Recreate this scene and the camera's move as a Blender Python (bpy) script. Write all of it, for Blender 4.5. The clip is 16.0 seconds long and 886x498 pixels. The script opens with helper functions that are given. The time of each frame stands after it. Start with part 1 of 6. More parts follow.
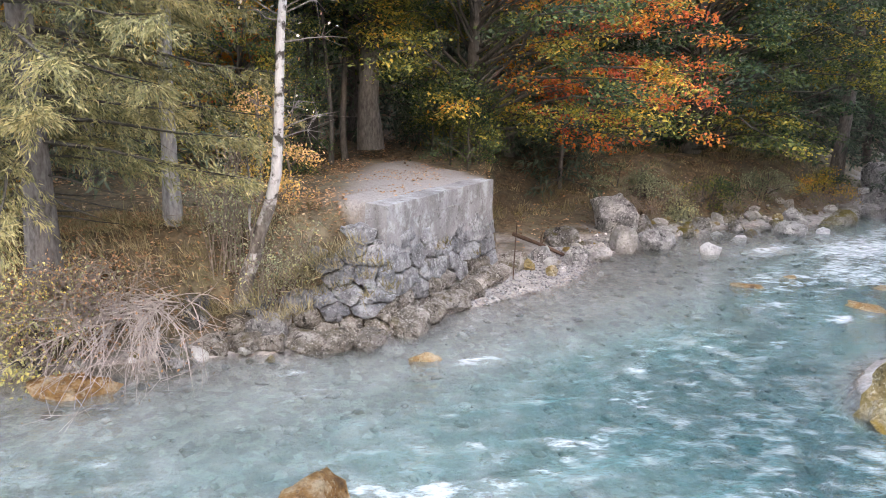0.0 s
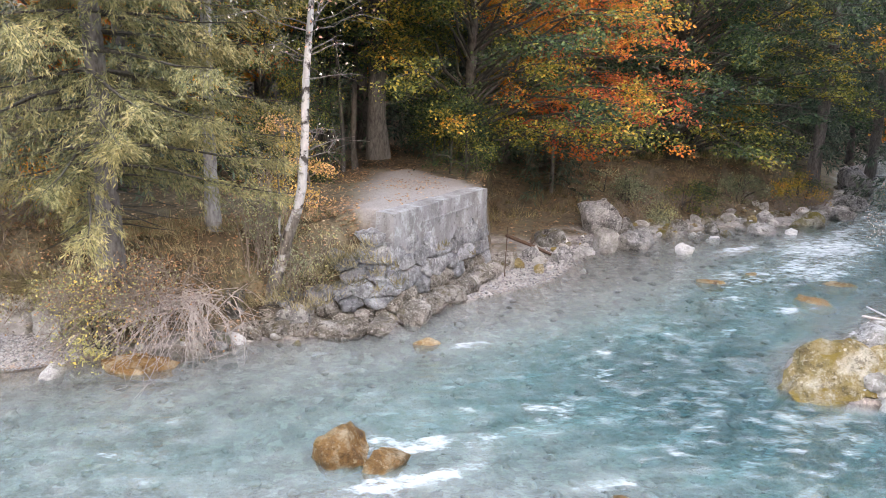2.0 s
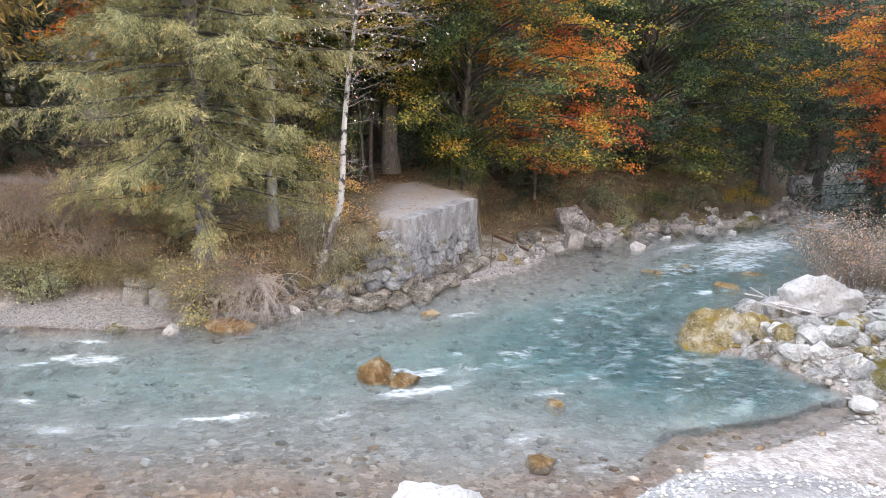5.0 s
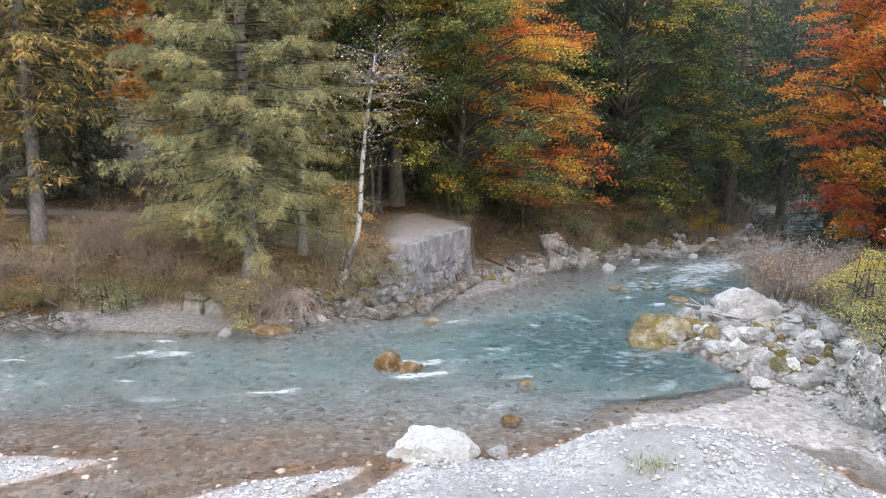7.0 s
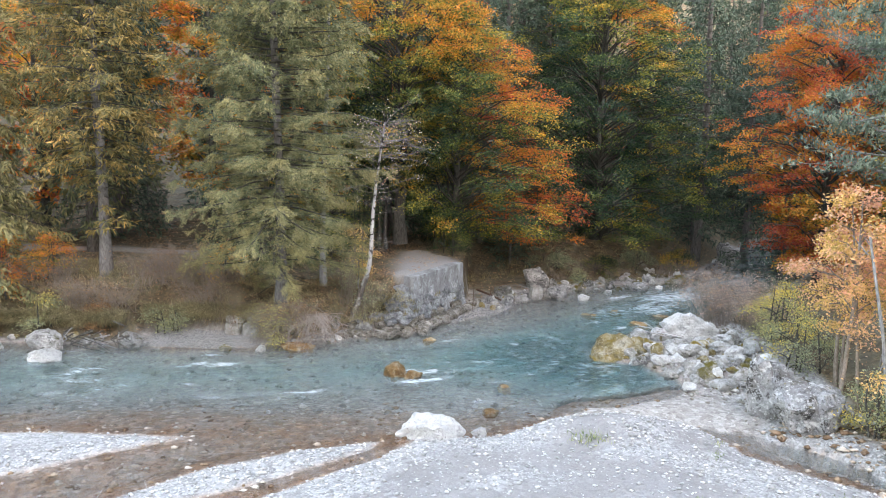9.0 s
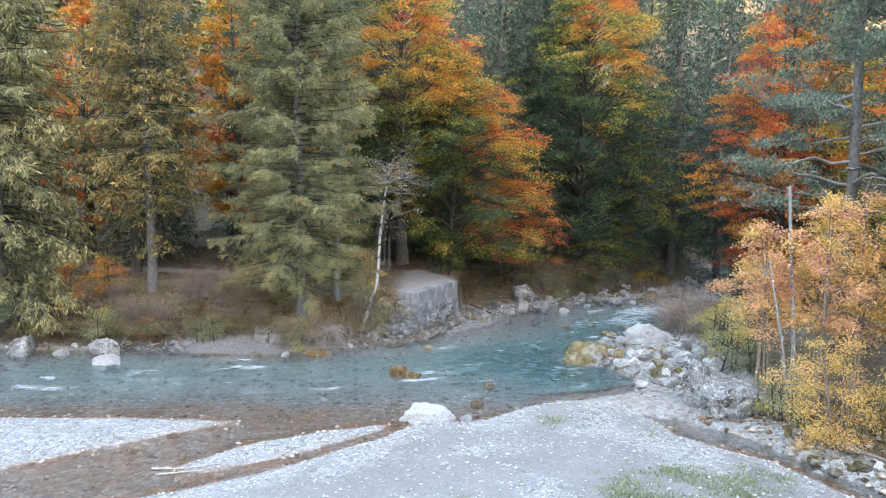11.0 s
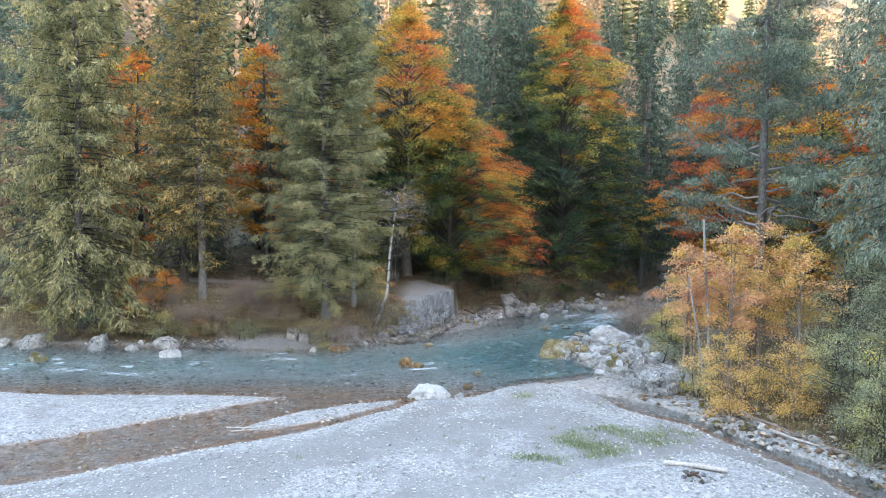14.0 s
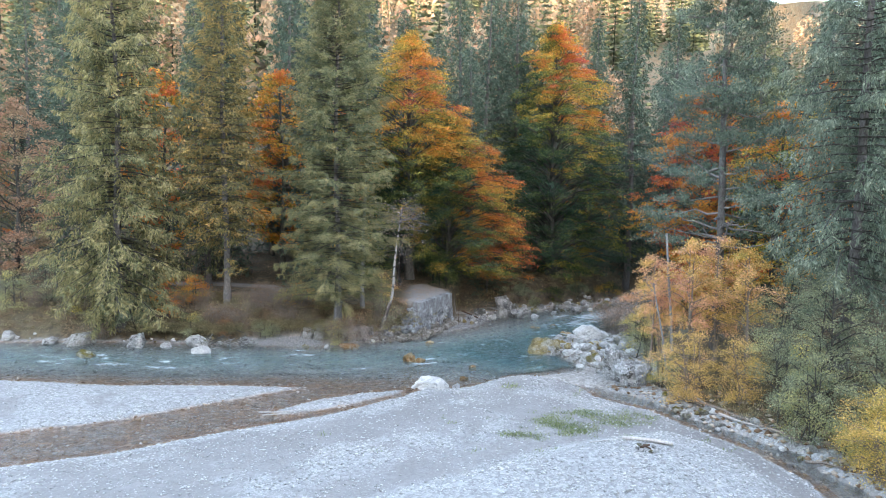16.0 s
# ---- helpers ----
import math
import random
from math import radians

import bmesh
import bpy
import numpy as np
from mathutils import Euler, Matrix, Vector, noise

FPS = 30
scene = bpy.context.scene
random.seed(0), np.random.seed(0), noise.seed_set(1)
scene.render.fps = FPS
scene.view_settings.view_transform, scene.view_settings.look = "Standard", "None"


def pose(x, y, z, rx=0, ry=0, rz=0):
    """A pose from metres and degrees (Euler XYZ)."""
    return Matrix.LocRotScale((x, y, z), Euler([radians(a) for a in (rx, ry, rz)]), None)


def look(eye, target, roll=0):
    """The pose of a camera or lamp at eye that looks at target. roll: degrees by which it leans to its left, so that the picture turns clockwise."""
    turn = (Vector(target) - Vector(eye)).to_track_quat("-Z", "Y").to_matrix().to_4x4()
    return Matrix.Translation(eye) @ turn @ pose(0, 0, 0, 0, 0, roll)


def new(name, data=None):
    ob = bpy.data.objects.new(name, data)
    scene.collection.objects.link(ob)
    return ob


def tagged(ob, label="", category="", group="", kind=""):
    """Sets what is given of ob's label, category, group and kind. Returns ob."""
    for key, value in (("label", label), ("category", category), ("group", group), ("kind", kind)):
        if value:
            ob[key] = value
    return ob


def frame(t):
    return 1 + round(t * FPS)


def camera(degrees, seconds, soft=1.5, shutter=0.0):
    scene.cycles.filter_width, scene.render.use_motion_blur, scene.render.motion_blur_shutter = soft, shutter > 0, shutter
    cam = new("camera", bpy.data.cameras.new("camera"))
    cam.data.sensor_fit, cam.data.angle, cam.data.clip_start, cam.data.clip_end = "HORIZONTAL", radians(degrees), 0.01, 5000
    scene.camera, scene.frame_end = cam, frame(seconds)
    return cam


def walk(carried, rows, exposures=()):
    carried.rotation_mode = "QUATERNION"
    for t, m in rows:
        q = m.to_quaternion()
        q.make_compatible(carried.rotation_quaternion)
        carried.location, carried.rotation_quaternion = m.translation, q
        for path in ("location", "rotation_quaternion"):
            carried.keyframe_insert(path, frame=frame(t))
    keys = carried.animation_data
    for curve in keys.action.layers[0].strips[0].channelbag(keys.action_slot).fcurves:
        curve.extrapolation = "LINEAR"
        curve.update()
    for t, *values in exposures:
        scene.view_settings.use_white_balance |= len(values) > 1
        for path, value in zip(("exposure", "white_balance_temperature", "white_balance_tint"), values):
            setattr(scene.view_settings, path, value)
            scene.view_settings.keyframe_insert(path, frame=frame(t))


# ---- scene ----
cam = camera(62.0, 16.0, soft=0.85)
PATH = [
    (0, (-0.189, -0.83, 4.766), (-0.221, 1.12, 4.322), 1.6),
    (0.5, (-0.132, -1.32, 4.89), (-0.167, 0.63, 4.446), 1.4),
    (1, (-0.085, -1.883, 5.049), (-0.124, 0.066, 4.6), 1.4),
    (1.5, (-0.059, -2.509, 5.245), (-0.1, -0.562, 4.792), 1.4),
    (2, (-0.047, -3.218, 5.424), (-0.089, -1.27, 4.971), 1.5),
    (2.5, (-0.025, -3.986, 5.629), (-0.068, -2.038, 5.179), 1.5),
    (3, (0.007, -4.854, 5.861), (-0.039, -2.907, 5.408), 1.5),
    (3.5, (0.056, -5.764, 6.058), (0.008, -3.817, 5.602), 1.5),
    (4, (0.093, -6.725, 6.233), (0.046, -4.779, 5.777), 1.6),
    (6.5, (0.37, -12.71, 7.323), (0.315, -10.753, 6.91), 1.2),
    (7, (0.455, -13.969, 7.517), (0.398, -12.006, 7.137), 1.2),
    (7.5, (0.529, -15.331, 7.77), (0.471, -13.363, 7.418), 1.2),
    (8, (0.586, -16.699, 8.014), (0.529, -14.727, 7.686), 1.3),
    (8.5, (0.652, -18.088, 8.251), (0.596, -16.113, 7.944), 1.3),
    (9, (0.735, -19.452, 8.495), (0.678, -17.474, 8.205), 1.3),
    (11.5, (1.252, -26.28, 9.859), (1.188, -24.296, 9.614), 1.1),
    (12, (1.296, -27.591, 10.061), (1.233, -25.606, 9.822), 1.1),
    (12.5, (1.396, -28.879, 10.259), (1.331, -26.894, 10.027), 1.1),
    (13, (1.427, -30.261, 10.472), (1.363, -28.275, 10.244), 1.1),
    (13.5, (1.459, -31.647, 10.711), (1.396, -29.661, 10.484), 1.1),
    (14, (1.462, -32.986, 10.985), (1.401, -31.0, 10.759), 1.2),
    (14.5, (1.577, -34.292, 11.256), (1.513, -32.306, 11.032), 1.2),
    (15, (1.542, -35.662, 11.52), (1.482, -33.675, 11.296), 1.2),
    (15.5, (1.577, -36.962, 11.85), (1.517, -34.976, 11.624), 1.3),
    (16, (1.636, -38.29, 12.185), (1.576, -36.303, 11.957), 1.2),
]
walk(cam, [(t, look(eye, target, roll)) for t, eye, target, roll in PATH], [(0, 4.93, 9200, 30), (4, 4.83, 9400, 29), (7, 4.51, 9200, 26), (9, 4.48, 8600, 22), (12.5, 4.33, 7550, 18.5), (16, 4.13, 7500, 18)])

# ---- world, sun ----
SUN_EL, SUN_AZ = 10.0, 12.0
world = bpy.data.worlds.new("sky")
scene.world = world
world.use_nodes = True
wn = world.node_tree.nodes
sky = wn.new("ShaderNodeTexSky")
sky.sky_type, sky.sun_disc = "NISHITA", False
sky.sun_elevation, sky.sun_rotation = radians(SUN_EL), radians(180 - SUN_AZ)
wn["Background"].inputs[1].default_value = 0.15
world.node_tree.links.new(sky.outputs[0], wn["Background"].inputs[0])

sun = new("sun", bpy.data.lights.new("sun", "SUN"))
sun.data.energy, sun.data.angle, sun.data.color = 1.1, radians(0.5), (1.0, 0.88, 0.70)
sx, sy = math.sin(radians(SUN_AZ)), -math.cos(radians(SUN_AZ))
sun.matrix_world = look((sx * 300, sy * 300, 300 * math.tan(radians(SUN_EL))), (0, 0, 0))

# ---- numeric helpers ----
TABLE = np.random.RandomState(7).rand(4096)


def lattice(i, j, k, seed):
    n = (i.astype(np.int64) * 73856093) ^ (j.astype(np.int64) * 19349663) ^ (k.astype(np.int64) * 83492791) ^ (seed * 2654435)
    return TABLE[(n ^ (n >> 13)) & 4095]


def grain(P, scale=1.0, seed=0, octaves=3):
    """Value noise in -1..1 at the points P (n, 3)."""
    total, amp, norm = np.zeros(len(P)), 1.0, 0.0
    Q = np.asarray(P, float) * scale
    for o in range(octaves):
        f = np.floor(Q)
        w = Q - f
        w = w * w * (3 - 2 * w)
        acc = np.zeros(len(Q))
        for a in (0, 1):
            for b in (0, 1):
                for c in (0, 1):
                    k = (w[:, 0] if a else 1 - w[:, 0]) * (w[:, 1] if b else 1 - w[:, 1]) * (w[:, 2] if c else 1 - w[:, 2])
                    acc += k * lattice(f[:, 0] + a, f[:, 1] + b, f[:, 2] + c, seed + o)
        total += amp * (2 * acc - 1)
        norm += amp
        amp *= 0.5
        Q = Q * 2.03 + 11.7
    return total / norm


def grain2(x, y, scale=1.0, seed=0, octaves=3):
    return grain(np.stack([np.ravel(x), np.ravel(y), np.zeros(np.size(x))], 1), scale, seed, octaves).reshape(np.shape(x))


def smooth(a, b, x):
    t = np.clip((x - a) / (b - a), 0, 1)
    return t * t * (3 - 2 * t)


def inside(x, y, poly):
    """Signed distance to a polygon, positive inside."""
    x, y = np.asarray(x, float), np.asarray(y, float)
    best, odd = np.full(x.shape, 1e9), np.zeros(x.shape, bool)
    for (ax, ay), (bx, by) in zip(poly, poly[1:] + poly[:1]):
        dx, dy = bx - ax, by - ay
        t = np.clip(((x - ax) * dx + (y - ay) * dy) / (dx * dx + dy * dy + 1e-12), 0, 1)
        best = np.minimum(best, np.hypot(x - ax - t * dx, y - ay - t * dy))
        if dy:
            odd ^= ((ay > y) != (by > y)) & (x < (y - ay) / dy * dx + ax)
    return np.where(odd, best, -best)


class Buf:
    """Collects vertices, faces and a per-vertex tone for one mesh."""

    def __init__(self):
        self.v, self.f, self.tone, self.n = [], [], [], 0

    def add(self, v, f, tone=0.5):
        v = np.asarray(v, float).reshape(-1, 3)
        self.v.append(v)
        self.f.append(np.asarray(f, int) + self.n)
        self.tone.append(np.broadcast_to(np.asarray(tone, float), (len(v),)))
        self.n += len(v)

    def mesh(self, name, material=None, soft=False, toned=False):
        me = bpy.data.meshes.new(name)
        if not self.n:
            return me
        V = np.concatenate(self.v)
        loops = np.concatenate([f.ravel() for f in self.f])
        sizes = np.concatenate([np.full(len(f), f.shape[1]) for f in self.f])
        me.vertices.add(len(V))
        me.vertices.foreach_set("co", V.ravel())
        me.loops.add(len(loops))
        me.loops.foreach_set("vertex_index", loops)
        me.polygons.add(len(sizes))
        me.polygons.foreach_set("loop_start", np.concatenate([[0], np.cumsum(sizes)[:-1]]))
        me.update(calc_edges=True)
        me.validate()
        if soft:
            me.polygons.foreach_set("use_smooth", np.ones(len(me.polygons), bool))
        if toned:
            at = me.attributes.new("tone", "FLOAT", "POINT")
            at.data.foreach_set("value", np.concatenate(self.tone))
        if material:
            me.materials.append(material)
        return me


RINGS = {}


def tube(buf, pts, radii, sides=6, tone=0.5, cap=False):
    """A round limb through the points."""
    pts = np.asarray(pts, float)
    n = len(pts)
    radii = np.zeros(n) + np.asarray(radii, float)
    d = np.empty_like(pts)
    d[1:-1] = pts[2:] - pts[:-2]
    d[0], d[-1] = pts[1] - pts[0], pts[-1] - pts[-2]
    d /= np.sqrt((d * d).sum(1))[:, None] + 1e-9
    rx, ry, rz = (0.31, 0.17, 0.94) if abs(d[0, 2]) < 0.8 else (1.0, 0.1, 0.0)
    a = np.stack([d[:, 1] * rz - d[:, 2] * ry, d[:, 2] * rx - d[:, 0] * rz, d[:, 0] * ry - d[:, 1] * rx], 1)
    a /= np.sqrt((a * a).sum(1))[:, None] + 1e-9
    b = np.stack([d[:, 1] * a[:, 2] - d[:, 2] * a[:, 1], d[:, 2] * a[:, 0] - d[:, 0] * a[:, 2], d[:, 0] * a[:, 1] - d[:, 1] * a[:, 0]], 1)
    if (n, sides) not in RINGS:
        th = np.arange(sides) * 2 * np.pi / sides
        i, j = np.meshgrid(np.arange(n - 1), np.arange(sides), indexing="ij")
        i, j = i.ravel(), j.ravel()
        k = (j + 1) % sides
        RINGS[n, sides] = np.cos(th)[None, :, None], np.sin(th)[None, :, None], np.stack([i * sides + j, i * sides + k, (i + 1) * sides + k, (i + 1) * sides + j], 1)
    co, si, faces = RINGS[n, sides]
    ring = pts[:, None] + radii[:, None, None] * (co * a[:, None] + si * b[:, None])
    buf.add(ring.reshape(-1, 3), faces, tone)
    if cap:
        for c, base in ((pts[0], 0), (pts[-1], n - 1)):
            buf.add(np.vstack([ring[base], c[None]]), np.stack([np.arange(sides), (np.arange(sides) + 1) % sides, np.full(sides, sides)], 1), tone)


def sticks(buf, a, b, r0, r1):
    """Thin three-sided twigs from the points a to the points b."""
    a, b = np.asarray(a, float), np.asarray(b, float)
    n = len(a)
    if not n:
        return
    d = unit(b - a)
    u = unit(np.cross(d, np.array([0.31, 0.52, 0.8])))
    w = np.cross(d, u)
    V = np.empty((n, 6, 3))
    for k in range(3):
        o = math.cos(2.0944 * k) * u + math.sin(2.0944 * k) * w
        V[:, k], V[:, 3 + k] = a + o * r0, b + o * r1
    F = np.array([(0, 1, 4, 3), (1, 2, 5, 4), (2, 0, 3, 5)])
    buf.add(V.reshape(-1, 3), (F[None] + 6 * np.arange(n)[:, None, None]).reshape(-1, 4))


def unit(v):
    return v / (np.linalg.norm(v, axis=-1, keepdims=True) + 1e-9)


def blades(buf, base, way, length, width, rng, tone=0.5, belly=0.45):
    """Narrow diamond blades from base points along way."""
    n = len(base)
    way = unit(way)
    side = unit(np.cross(way, rng.normal(size=(n, 3))))
    length, width = np.broadcast_to(length, (n,))[:, None], np.broadcast_to(width, (n,))[:, None]
    mid = base + way * length * belly
    V = np.stack([base, mid + side * width, base + way * length, mid - side * width], 1).reshape(-1, 3)
    buf.add(V, np.arange(4 * n).reshape(n, 4), np.repeat(np.broadcast_to(tone, (n,)), 4))


def leaves(buf, c, rng, size, flat=1.0, tone=0.5, slim=0.6):
    """Leaf-shaped quads at c; flat: how level they lie."""
    n = len(c)
    normal = unit(rng.normal(size=(n, 3)) * np.array([1, 1, 0.6]) + np.array([0, 0, flat]))
    u = unit(np.cross(normal, rng.normal(size=(n, 3))))
    w = np.cross(normal, u)
    s = (size * rng.uniform(0.6, 1.25, n))[:, None] * 0.5
    V = np.stack([c - u * s, c + w * s * slim, c + u * s - normal * s * 0.25, c - w * s * slim], 1).reshape(-1, 3)
    buf.add(V, np.arange(4 * n).reshape(n, 4), np.repeat(np.broadcast_to(tone, (n,)), 4))


def link(name, me, parent=None, label=""):
    ob = new(name, me)
    ob.parent = parent
    if label:
        ob["label"] = label
    return ob


def thing(name, label, category, at=(0, 0, 0), turn=0, group=""):
    ob = new(name)
    ob.empty_display_size = 0.2
    ob.matrix_basis = pose(*at, 0, 0, turn)
    return tagged(ob, label, category, group)


# ---- materials ----
def material(name):
    m = bpy.data.materials.new(name)
    m.use_nodes = True
    return m, m.node_tree.nodes, m.node_tree.links


def mixed(nodes, links, fac, a, b, mode="MIX"):
    n = nodes.new("ShaderNodeMix")
    n.data_type, n.blend_type = "RGBA", mode
    for value, sock in ((fac, n.inputs[0]), (a, n.inputs[6]), (b, n.inputs[7])):
        if hasattr(value, "is_linked"):
            links.new(value, sock)
        elif isinstance(value, (int, float)):
            sock.default_value = value
        else:
            sock.default_value = (*value, 1)
    return n.outputs[2]


def math_node(nodes, links, op, a, b=0.0, c=0.0):
    n = nodes.new("ShaderNodeMath")
    n.operation = op
    for value, sock in zip((a, b, c), n.inputs):
        if hasattr(value, "is_linked"):
            links.new(value, sock)
        else:
            sock.default_value = value
    return n.outputs[0]


def noise_node(nodes, links, scale, detail=4, rough=0.6, coord=None):
    n = nodes.new("ShaderNodeTexNoise")
    n.inputs["Scale"].default_value, n.inputs["Detail"].default_value, n.inputs["Roughness"].default_value = scale, detail, rough
    if coord is not None:
        links.new(coord, n.inputs["Vector"])
    return n.outputs[0]


def cells(nodes, links, scale, coord, feature="F1"):
    n = nodes.new("ShaderNodeTexVoronoi")
    n.feature = feature
    n.inputs["Scale"].default_value = scale
    links.new(coord, n.inputs["Vector"])
    return n


def ramp(nodes, links, value, stops):
    n = nodes.new("ShaderNodeValToRGB")
    e = n.color_ramp.elements
    while len(e) < len(stops):
        e.new(0.5)
    for el, (p, c) in zip(e, stops):
        el.position = p
        el.color = (*c, 1) if not isinstance(c, (int, float)) else (c, c, c, 1)
    links.new(value, n.inputs[0])
    return n.outputs[0]


def place(nodes, kind="Object"):
    return nodes.new("ShaderNodeTexCoord").outputs[kind]


def position(nodes):
    return nodes.new("ShaderNodeNewGeometry").outputs["Position"]


def attribute(nodes, name):
    n = nodes.new("ShaderNodeAttribute")
    n.attribute_name = name
    return n.outputs["Fac"]


def bump(nodes, links, height, strength=0.5, distance=0.02, under=None):
    n = nodes.new("ShaderNodeBump")
    n.inputs["Strength"].default_value, n.inputs["Distance"].default_value = strength, distance
    links.new(height, n.inputs["Height"])
    if under is not None:
        links.new(under, n.inputs["Normal"])
    return n.outputs[0]


def finish(nodes, links, colour, rough=0.8, normal=None, spec=0.3):
    p = nodes["Principled BSDF"]
    links.new(colour, p.inputs["Base Color"])
    if hasattr(rough, "is_linked"):
        links.new(rough, p.inputs["Roughness"])
    else:
        p.inputs["Roughness"].default_value = rough
    p.inputs["Specular IOR Level"].default_value = spec
    if normal is not None:
        links.new(normal, p.inputs["Normal"])
    return p


def foliage(name, stops, through_light=0.35, jitter=0.25):
    """Leaves: the tone picks the colour, each leaf differs a little."""
    m, n, l = material(name)
    rnd = n.new("ShaderNodeNewGeometry").outputs["Random Per Island"]
    tone = math_node(n, l, "ADD", attribute(n, "tone"), math_node(n, l, "MULTIPLY_ADD", rnd, jitter, -jitter / 2))
    col = ramp(n, l, tone, stops)
    value = math_node(n, l, "MULTIPLY_ADD", rnd, 0.7, 0.65)
    hsv = n.new("ShaderNodeHueSaturation")
    l.new(col, hsv.inputs["Color"])
    l.new(value, hsv.inputs["Value"])
    p = finish(n, l, hsv.outputs[0], 0.55, spec=0.25)
    tr = n.new("ShaderNodeBsdfTranslucent")
    l.new(hsv.outputs[0], tr.inputs[0])
    mix = n.new("ShaderNodeMixShader")
    mix.inputs[0].default_value = through_light
    l.new(p.outputs[0], mix.inputs[1])
    l.new(tr.outputs[0], mix.inputs[2])
    l.new(mix.outputs[0], n["Material Output"].inputs[0])
    return m


def bark(name, dark, light, scale=6.0, patches=None):
    m, n, l = material(name)
    co = place(n)
    sc = n.new("ShaderNodeMapping")
    sc.inputs["Scale"].default_value = (1, 1, 0.35)
    l.new(co, sc.inputs[0])
    a = noise_node(n, l, scale * 3, 5, 0.65, sc.outputs[0])
    col = ramp(n, l, a, [(0.3, dark), (0.7, light)])
    if patches:
        b = noise_node(n, l, scale * 0.7, 4, 0.6, co)
        col = mixed(n, l, ramp(n, l, b, [(0.5, 0.0), (0.58, 1.0)]), col, patches)
    finish(n, l, col, 0.9, bump(n, l, a, 0.7, 0.03), 0.15)
    return m


def stone(name, base, pale, dark, scale=1.0, moss=None, cover=0.5, lichen=0.85):
    """Limestone with pale crusts, dark lichen specks and, if asked, moss on what faces up."""
    m, n, l = material(name)
    co = position(n)
    rnd = n.new("ShaderNodeObjectInfo").outputs["Random"]
    big = noise_node(n, l, 1.6 * scale, 5, 0.65, co)
    fine = noise_node(n, l, 14 * scale, 5, 0.7, co)
    col = ramp(n, l, big, [(0.32, dark), (0.5, base), (0.66, pale)])
    specks = cells(n, l, 9 * scale, co).outputs["Distance"]
    col = mixed(n, l, math_node(n, l, "MULTIPLY", ramp(n, l, fine, [(0.52, 0.0), (0.62, 0.75)]), ramp(n, l, specks, [(0.2, 1.0), (0.6, 0.2)])), col, tuple(0.45 * v for v in dark))
    col = mixed(n, l, ramp(n, l, noise_node(n, l, 5 * scale, 6, 0.75, co), [(0.55, 0.0), (0.60, 0.8)]), col, pale)
    crust = noise_node(n, l, 3.1 * scale, 9, 0.82, co)
    col = mixed(n, l, ramp(n, l, crust, [(0.545, 0.0), (0.575, lichen)]), col, tuple(0.32 * v for v in dark))
    spots = noise_node(n, l, 17 * scale, 7, 0.8, co)
    col = mixed(n, l, ramp(n, l, spots, [(0.56, 0.0), (0.60, lichen)]), col, tuple(min(0.72, 1.25 * v) for v in pale))
    col = mixed(n, l, ramp(n, l, spots, [(0.38, lichen), (0.42, 0.0)]), col, tuple(0.4 * v for v in dark))
    hsv = n.new("ShaderNodeHueSaturation")
    l.new(col, hsv.inputs["Color"])
    l.new(math_node(n, l, "MULTIPLY_ADD", rnd, 0.45, 0.78), hsv.inputs["Value"])
    col = hsv.outputs[0]
    if moss:
        up = n.new("ShaderNodeSeparateXYZ")
        l.new(n.new("ShaderNodeNewGeometry").outputs["Normal"], up.inputs[0])
        m1 = math_node(n, l, "MULTIPLY", ramp(n, l, up.outputs[2], [(0.0, 0.15), (0.7, 1.0)]), ramp(n, l, noise_node(n, l, 2.2, 5, 0.7, co), [(cover - 0.06, 0.0), (cover + 0.06, 1.0)]))
        col = mixed(n, l, m1, col, moss)
    h = math_node(n, l, "ADD", fine, math_node(n, l, "MULTIPLY", noise_node(n, l, 4.5 * scale, 7, 0.7, co), 2.6))
    finish(n, l, col, 0.88, bump(n, l, h, 0.9, 0.10), 0.2)
    return m


STONE = stone("limestone", (0.279, 0.279, 0.275), (0.508, 0.5, 0.484), (0.123, 0.123, 0.123))
STONE_WHITE = stone("white_limestone", (0.577, 0.569, 0.546), (0.663, 0.655, 0.632), (0.429, 0.421, 0.398), lichen=0.3)
STONE_PALE = stone("pale_limestone", (0.343, 0.336, 0.323), (0.48, 0.473, 0.453), (0.179, 0.175, 0.165), 1.0, (0.0959, 0.0889, 0.0343), 0.6)
STONE_MOSSY = stone("mossy_limestone", (0.234, 0.218, 0.172), (0.452, 0.437, 0.39), (0.0936, 0.0858, 0.0702), 1.3, (0.133, 0.109, 0.0234), 0.48)
STONE_OCHRE_DRY = stone("lichen_gold_limestone", (0.27, 0.21, 0.10), (0.50, 0.46, 0.37), (0.10, 0.075, 0.04), 0.9, (0.21, 0.145, 0.035), 0.52, lichen=0.5)
STONE_OCHRE = stone("wet_ochre_stone", (0.28, 0.145, 0.05), (0.46, 0.36, 0.24), (0.09, 0.05, 0.024), 1.8, lichen=0.25)
STONE_RUBBLE = stone("pale_rubble", (0.38, 0.372, 0.352), (0.55, 0.545, 0.525), (0.24, 0.225, 0.195), 1.2, (0.17, 0.145, 0.075), 0.64, lichen=0.18)
STONE_SPLIT = stone("split_limestone", (0.25, 0.252, 0.255), (0.43, 0.43, 0.42), (0.13, 0.122, 0.108), 0.55, (0.15, 0.125, 0.045), 0.66, lichen=0.9)
STONE_DARK = stone("dark_limestone", (0.17, 0.165, 0.155), (0.40, 0.40, 0.39), (0.06, 0.06, 0.055), 1.2, (0.10, 0.09, 0.035), 0.55)
